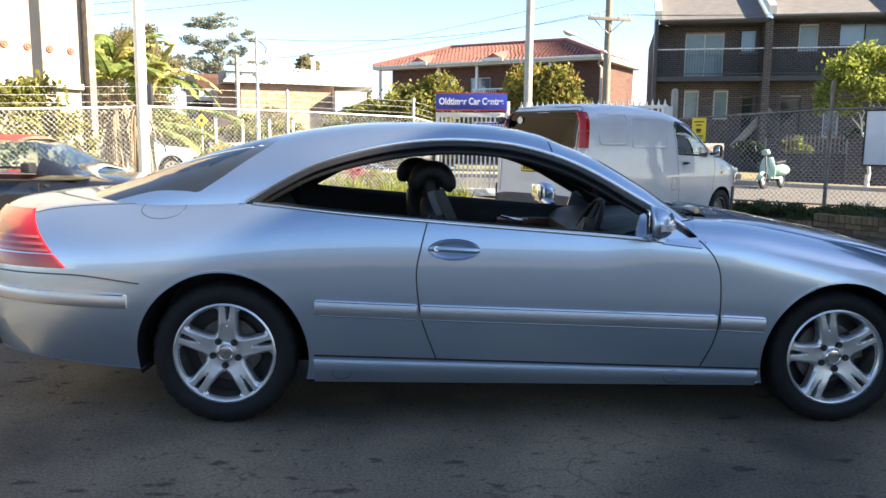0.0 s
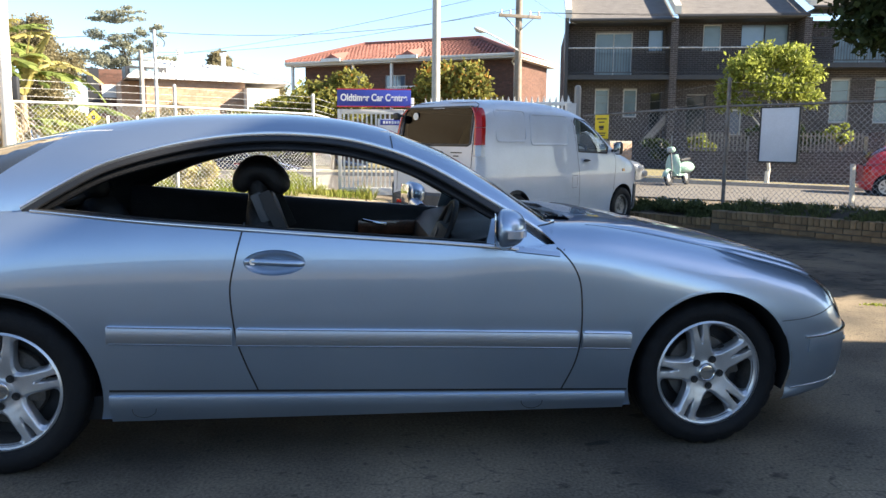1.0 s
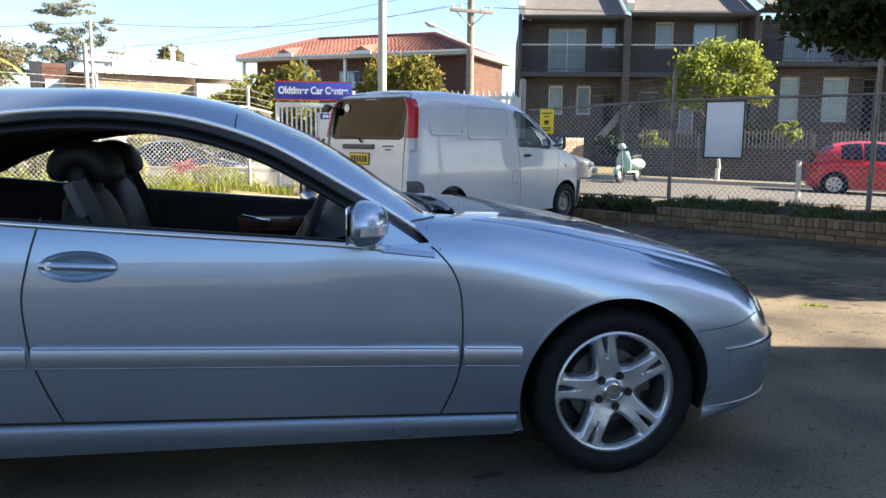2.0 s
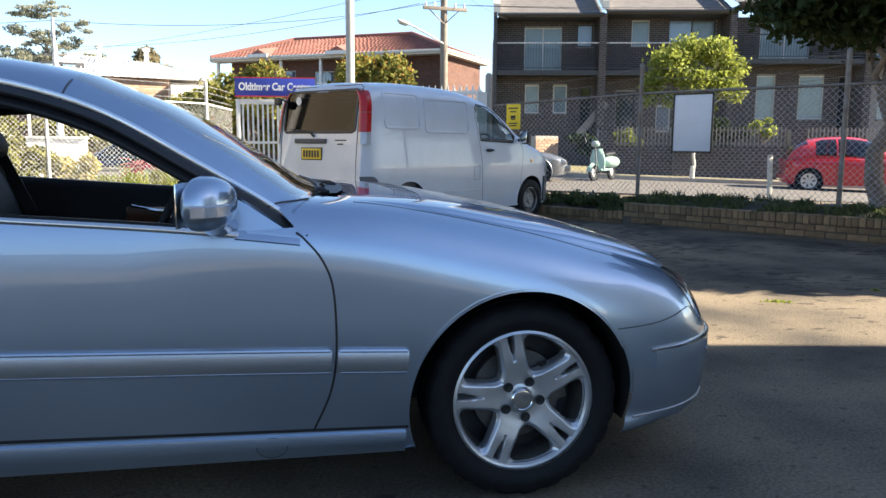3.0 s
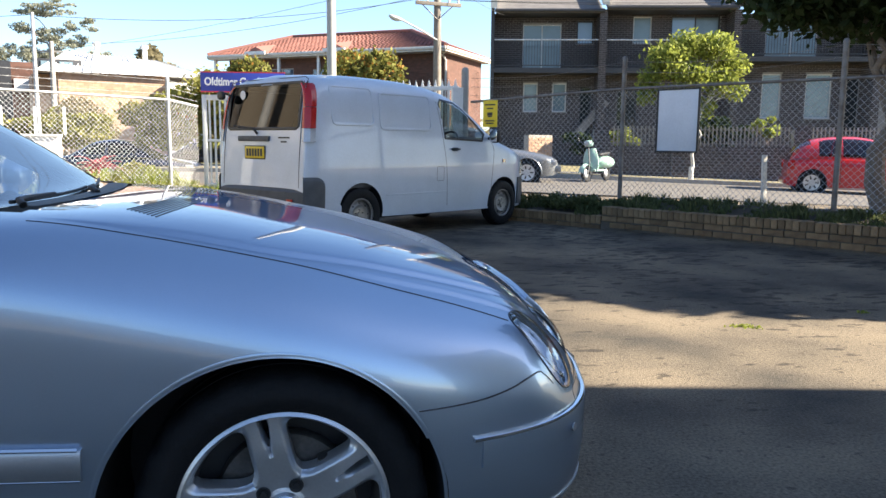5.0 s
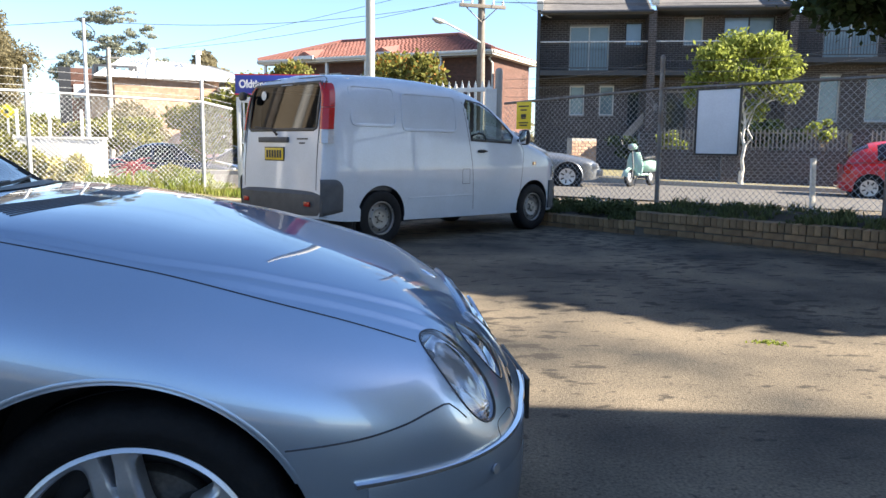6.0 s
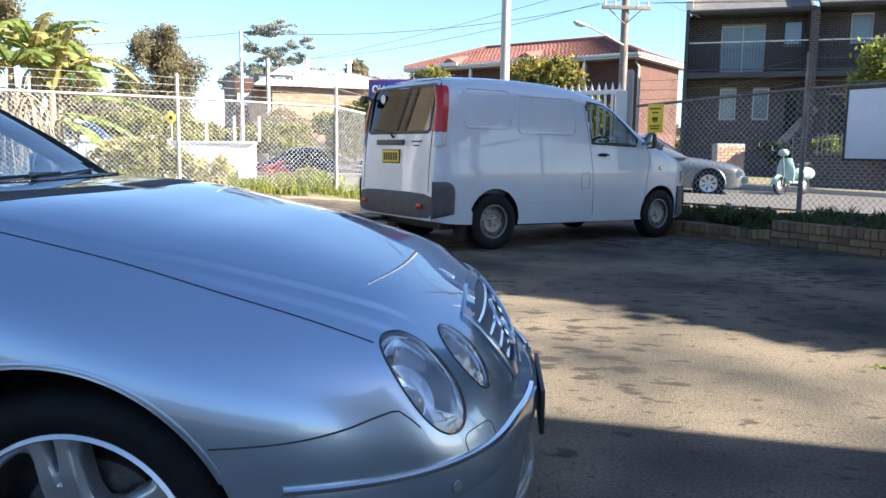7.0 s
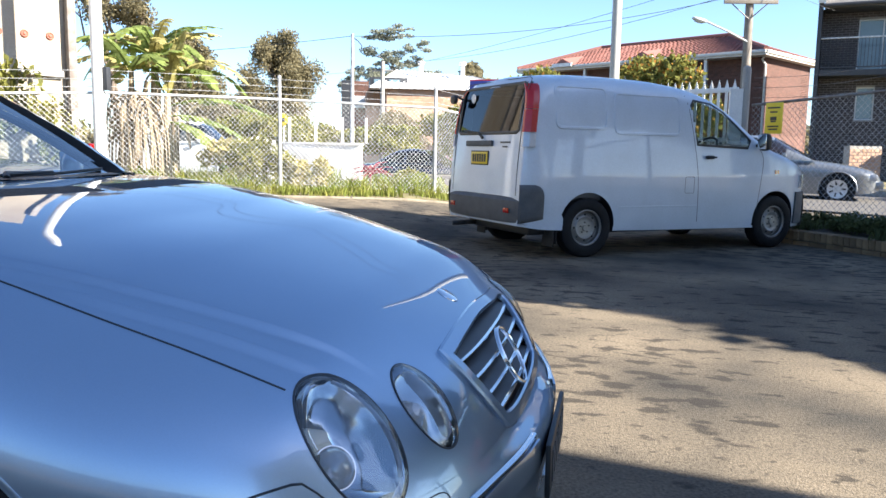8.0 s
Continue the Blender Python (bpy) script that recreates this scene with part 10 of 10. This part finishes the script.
bmesh.ops.recalc_face_normals(t, faces=t.faces)
part("front_mudguard", t, mint_paint, sco)
t = bmnew()
tube(t, [(0.62, 0.06, 0.23), (0.50, 0.06, 0.50), (0.40, 0.0, 0.95)], 0.02, 8)
tube(t, [(0.0, -0.1, 0.29), (-0.05, -0.22, 0.02)], 0.012, 6)
part("fork", t, dark_metal, sco)

# ---- posts, poles and cables ----
sp = thing("leaning_post", "short white painted timber post leaning by the fence", "post", at=pose(10.30, 9.72, 0.0, 0, -2.5, 0))
t = bmnew()
box(t, (0, 0, 0.48), (0.075, 0.05, 1.02), None, 0.008)
part("shaft", t, cream_paint, sp)
cp = thing("white_lamp_pole", "tall white painted round pole beyond the gate", "pole", at=pose(3.75, 17.9, 0.0))
t = bmnew()
tube(t, [(0, 0, -0.2), (0, 0, 3.0), (0, 0, 8.2)], [0.122, 0.112, 0.095], 18)
part("shaft", t, pole_white, cp)
up = thing("utility_pole", "weathered timber utility pole with crossarm and street lamp", "pole", at=pose(7.84, 26.34, 0.0))
t = bmnew()
tube(t, [(0, 0, -0.2), (0.02, 0, 3.0), (0.0, 0, 7.4)], [0.17, 0.15, 0.115], 16)
part("shaft", t, timber_pole, up)
t = bmnew()
box(t, (0, -0.14, 6.0), (1.7, 0.10, 0.12), Matrix.Rotation(radians(10), 4, "Z"), 0.01)
arm = part("crossarm", t, timber_pole, up)
for x in (-0.75, -0.4, 0.4, 0.75):
    t = bmnew()
    lathe(t, [(0.0, 0.16), (0.03, 0.15), (0.045, 0.11), (0.03, 0.08), (0.045, 0.05), (0.02, 0.0)], 12, Matrix.Rotation(radians(10), 4, "Z") @ Matrix.Translation((x, -0.14, 6.06)))
    part("insulator", t, white_gloss, arm)
for s in (-1, 1):
    t = bmnew()
    tube(t, [(s * 0.55, -0.15, 5.95), (0, -0.13, 5.45)], 0.018, 6)
    part("brace", t, dull_galv, up)
t = bmnew()
tube(t, [(0, -0.1, 4.75), (-0.6, -0.25, 5.05), (-1.35, -0.40, 5.38)], 0.032, 10)
lamp_arm = part("lamp_arm", t, galv, up)
t = bmnew()
pad(t, (0, 0, 0), (0.50, 0.20, 0.13), pose(-1.55, -0.45, 5.42, 0, 14, 14), 2.6)
part("lamp_head", t, galv, lamp_arm, "pale grey street lamp head")
t = bmnew()
pad(t, (0, 0, 0), (0.30, 0.15, 0.07), pose(-1.58, -0.45, 5.36, 0, 14, 14), 2.4)
part("lamp_bowl", t, clear_lens_grey, lamp_arm)
t = bmnew()
for k in range(6):
    tube(t, [(0.16 * math.cos(k), 0.16 * math.sin(k), 0.3 * k + 0.2), (0.17 * math.cos(k), 0.17 * math.sin(k), 0.3 * k + 0.26)], 0.012, 5)
part("pole_staple", t, dull_galv, up)
gp = thing("steel_pole", "slim grey steel power pole beyond the fence", "pole", at=pose(-4.99, 24.5, 0.0))
t = bmnew()
tube(t, [(0, 0, -0.2), (0, 0, 4.95)], [0.075, 0.05], 14)
part("shaft", t, galv, gp)
t = bmnew()
tube(t, [(0, 0, 4.85), (0.2, 0, 4.72), (0.34, 0, 4.55), (0.30, 0, 4.40)], 0.018, 6)
part("cable_loop", t, wire_mat, gp)
gp2 = thing("timber_pole", "grey timber power pole by the tan works", "pole", at=pose(-11.5, 49.0, 0.0))
t = bmnew()
tube(t, [(0, 0, -0.2), (0, 0, 6.9)], [0.19, 0.13], 14)
part("shaft", t, concrete, gp2)
t = bmnew()
box(t, (0, 0, 6.3), (1.4, 0.10, 0.10), None, 0.01)
part("crossarm", t, concrete, gp2)


def cable(a, b, sag, r=0.012, label="thin dark overhead cable between two poles"):
    a, b = Vector(a), Vector(b)
    t = bmnew()
    tube(t, [a.lerp(b, u) - Vector((0, 0, sag * 4 * u * (1 - u))) for u in steps(0, 1, 24)], r, 6)
    return tagged(part("overhead_cable", t, wire_mat, None), label, "cable", "overhead cables")


U = Vector((7.84, 26.2, 0))
cable(U + Vector((0, 0, 6.3)), (-4.99, 24.5, 4.88), 0.45, 0.0085)
cable((-4.99, 24.5, 4.88), (-30, 23.0, 4.9), 0.7, 0.0085)
cable(U + Vector((-0.9, 0, 6.15)), (-11.5, 49.0, 6.8), 0.5, 0.0085)
cable(U + Vector((-0.4, 0, 6.9)), (-11.5, 49.0, 6.4), 0.3, 0.008)
cable((-11.5, 49.0, 6.4), (-45, 46, 6.2), 0.8, 0.008)
cable(U + Vector((0.45, 0, 6.15)), (40.0, 16.5, 7.2), 0.6, 0.0085)
cable(U + Vector((0.95, 0, 6.15)), (40.0, 17.0, 7.0), 0.6, 0.0085)
cable(U + Vector((0, 0, 7.0)), (12.2, 31.0, 6.3), 0.2, 0.0055)
cable((3.75, 17.9, 6.55), (-6.6, 12.6, 3.9), 0.15, 0.0055)
cable((3.75, 17.9, 6.35), (-6.6, 12.6, 3.7), 0.20, 0.0055)

# ---- white walls and other odds and ends beyond the corner fence ----
for a, b, z0, z1, lab in (((-5.5, 20.1), (-3.1, 19.9), 0.0, 1.20, "low white rendered wall beyond the fence"), ((-12.0, 20.6), (-8.6, 20.3), 0.0, 1.35, "white rendered wall behind the pickup")):
    a, b = Vector((*a, 0)), Vector((*b, 0))
    w = thing("white_wall", lab, "wall")
    t = bmnew()
    m = Matrix.Translation((a + b) / 2) @ (b - a).to_track_quat("X", "Z").to_matrix().to_4x4()
    box(t, (0, 0, (z0 + z1) / 2), ((b - a).length, 0.2, z1 - z0), m, 0.01)
    part("wall", t, white_wall, w)
    t = bmnew()
    box(t, (0, 0, z1 + 0.03), ((b - a).length + 0.06, 0.26, 0.06), m, 0.01)
    part("coping", t, white_wall, w)
for i, x in enumerate((-5.3, -4.5, -3.7, -3.0)):
    f = thing("fence_paling", "white painted upright post above the low wall", "post", "wall posts", at=pose(x, 20.0, 1.26))
    t = bmnew()
    box(t, (0, 0, 0.35), (0.06, 0.06, 0.70), None, 0.006)
    part("shaft", t, white_gloss, f)
ww = thing("warning_sign", "small yellow diamond sign on a thin post", "sign", at=pose(-6.1, 21.4, 0.2))
t = bmnew()
tube(t, [(0, 0, -0.2), (0, 0, 1.95)], 0.025, 8)
part("shaft", t, galv, ww)
t = bmnew()
box(t, (0, -0.03, 1.75), (0.30, 0.012, 0.30), Matrix.Translation((0, 0, 1.75)) @ Matrix.Rotation(radians(45), 4, "Y") @ Matrix.Translation((0, 0, -1.75)), 0.003)
part("panel", t, sign_yellow, ww)
t = bmnew()
box(t, (0, -0.04, 1.75), (0.10, 0.004, 0.12))
part("symbol", t, plate_black, ww, smooth=False)
fl = thing("flowering_bush", "loose bush with small white flowers on the grass", "shrub", at=pose(-2.9, 13.6, gz(-2.9, 13.6)))
tagged(leaf_cloud("leaves", clumps((0, 0, 0.5), (0.8, 0.5, 0.45), 10, 501, 0.4), 1500, 0.07, leaf_hedge, fl, 503), kind="stuff")
tagged(leaf_cloud("blossom", clumps((0, 0, 0.55), (0.8, 0.5, 0.45), 10, 501, 0.4), 500, 0.06, white_gloss, fl, 505, hollow=0.8), kind="stuff")

# ---- bricks of the garden wall: the nearest courses one by one ----
BL, BH, BD2, BJ = 0.23, 0.076, 0.11, 0.010


def brick_mesh(name, L, H, D, seed):
    rng = random.Random(seed)
    t = bmnew()
    box(t, (0, 0, 0), (L, D, H), None, 0.006)
    for v in t.verts:
        v.co += Vector((rng.uniform(-1, 1), rng.uniform(-1, 1), rng.uniform(-1, 1))) * 0.0022
    me = bpy.data.meshes.new(name)
    t.to_mesh(me)
    t.free()
    me.materials.append(brick_kerb)
    return me


stretchers = [brick_mesh("brick", BL, BH - BJ, BD2, 10 + k) for k in range(4)]
headers = [brick_mesh("brick", 0.071, 0.108, 0.215, 20 + k) for k in range(4)]
rng = random.Random(99)
# stretcher courses under a row of headers laid across the top
for u0, u1, courses, top in ((0.0, 1.70, 1, 0.172), (1.70, 7.7, 2, 0.302)):
    head = top - 0.054
    for c in range(courses):
        z = head - 0.058 - (c + 0.5) * (BH + 0.006)
        u = u0 + (0.5 * (BL + BJ) if c % 2 else 0.0) + BL / 2
        while u < u1 - 0.05:
            piece("brick", rng.choice(stretchers), garden_wall, Matrix.Translation((u, 0.052 + rng.uniform(-0.005, 0.005), z + rng.uniform(-0.002, 0.002))) @ Matrix.Rotation(rng.uniform(-0.012, 0.012), 4, "Z"))
            u += BL + BJ
    u = u0 + 0.04
    while u < u1 - 0.03:
        piece("brick", rng.choice(headers), garden_wall, Matrix.Translation((u, 0.095 + rng.uniform(-0.006, 0.006), head + rng.uniform(-0.004, 0.005))) @ Matrix.Rotation(rng.uniform(-0.03, 0.03), 4, "X") @ Matrix.Rotation(rng.uniform(-0.02, 0.02), 4, "Z"))
        u += 0.080
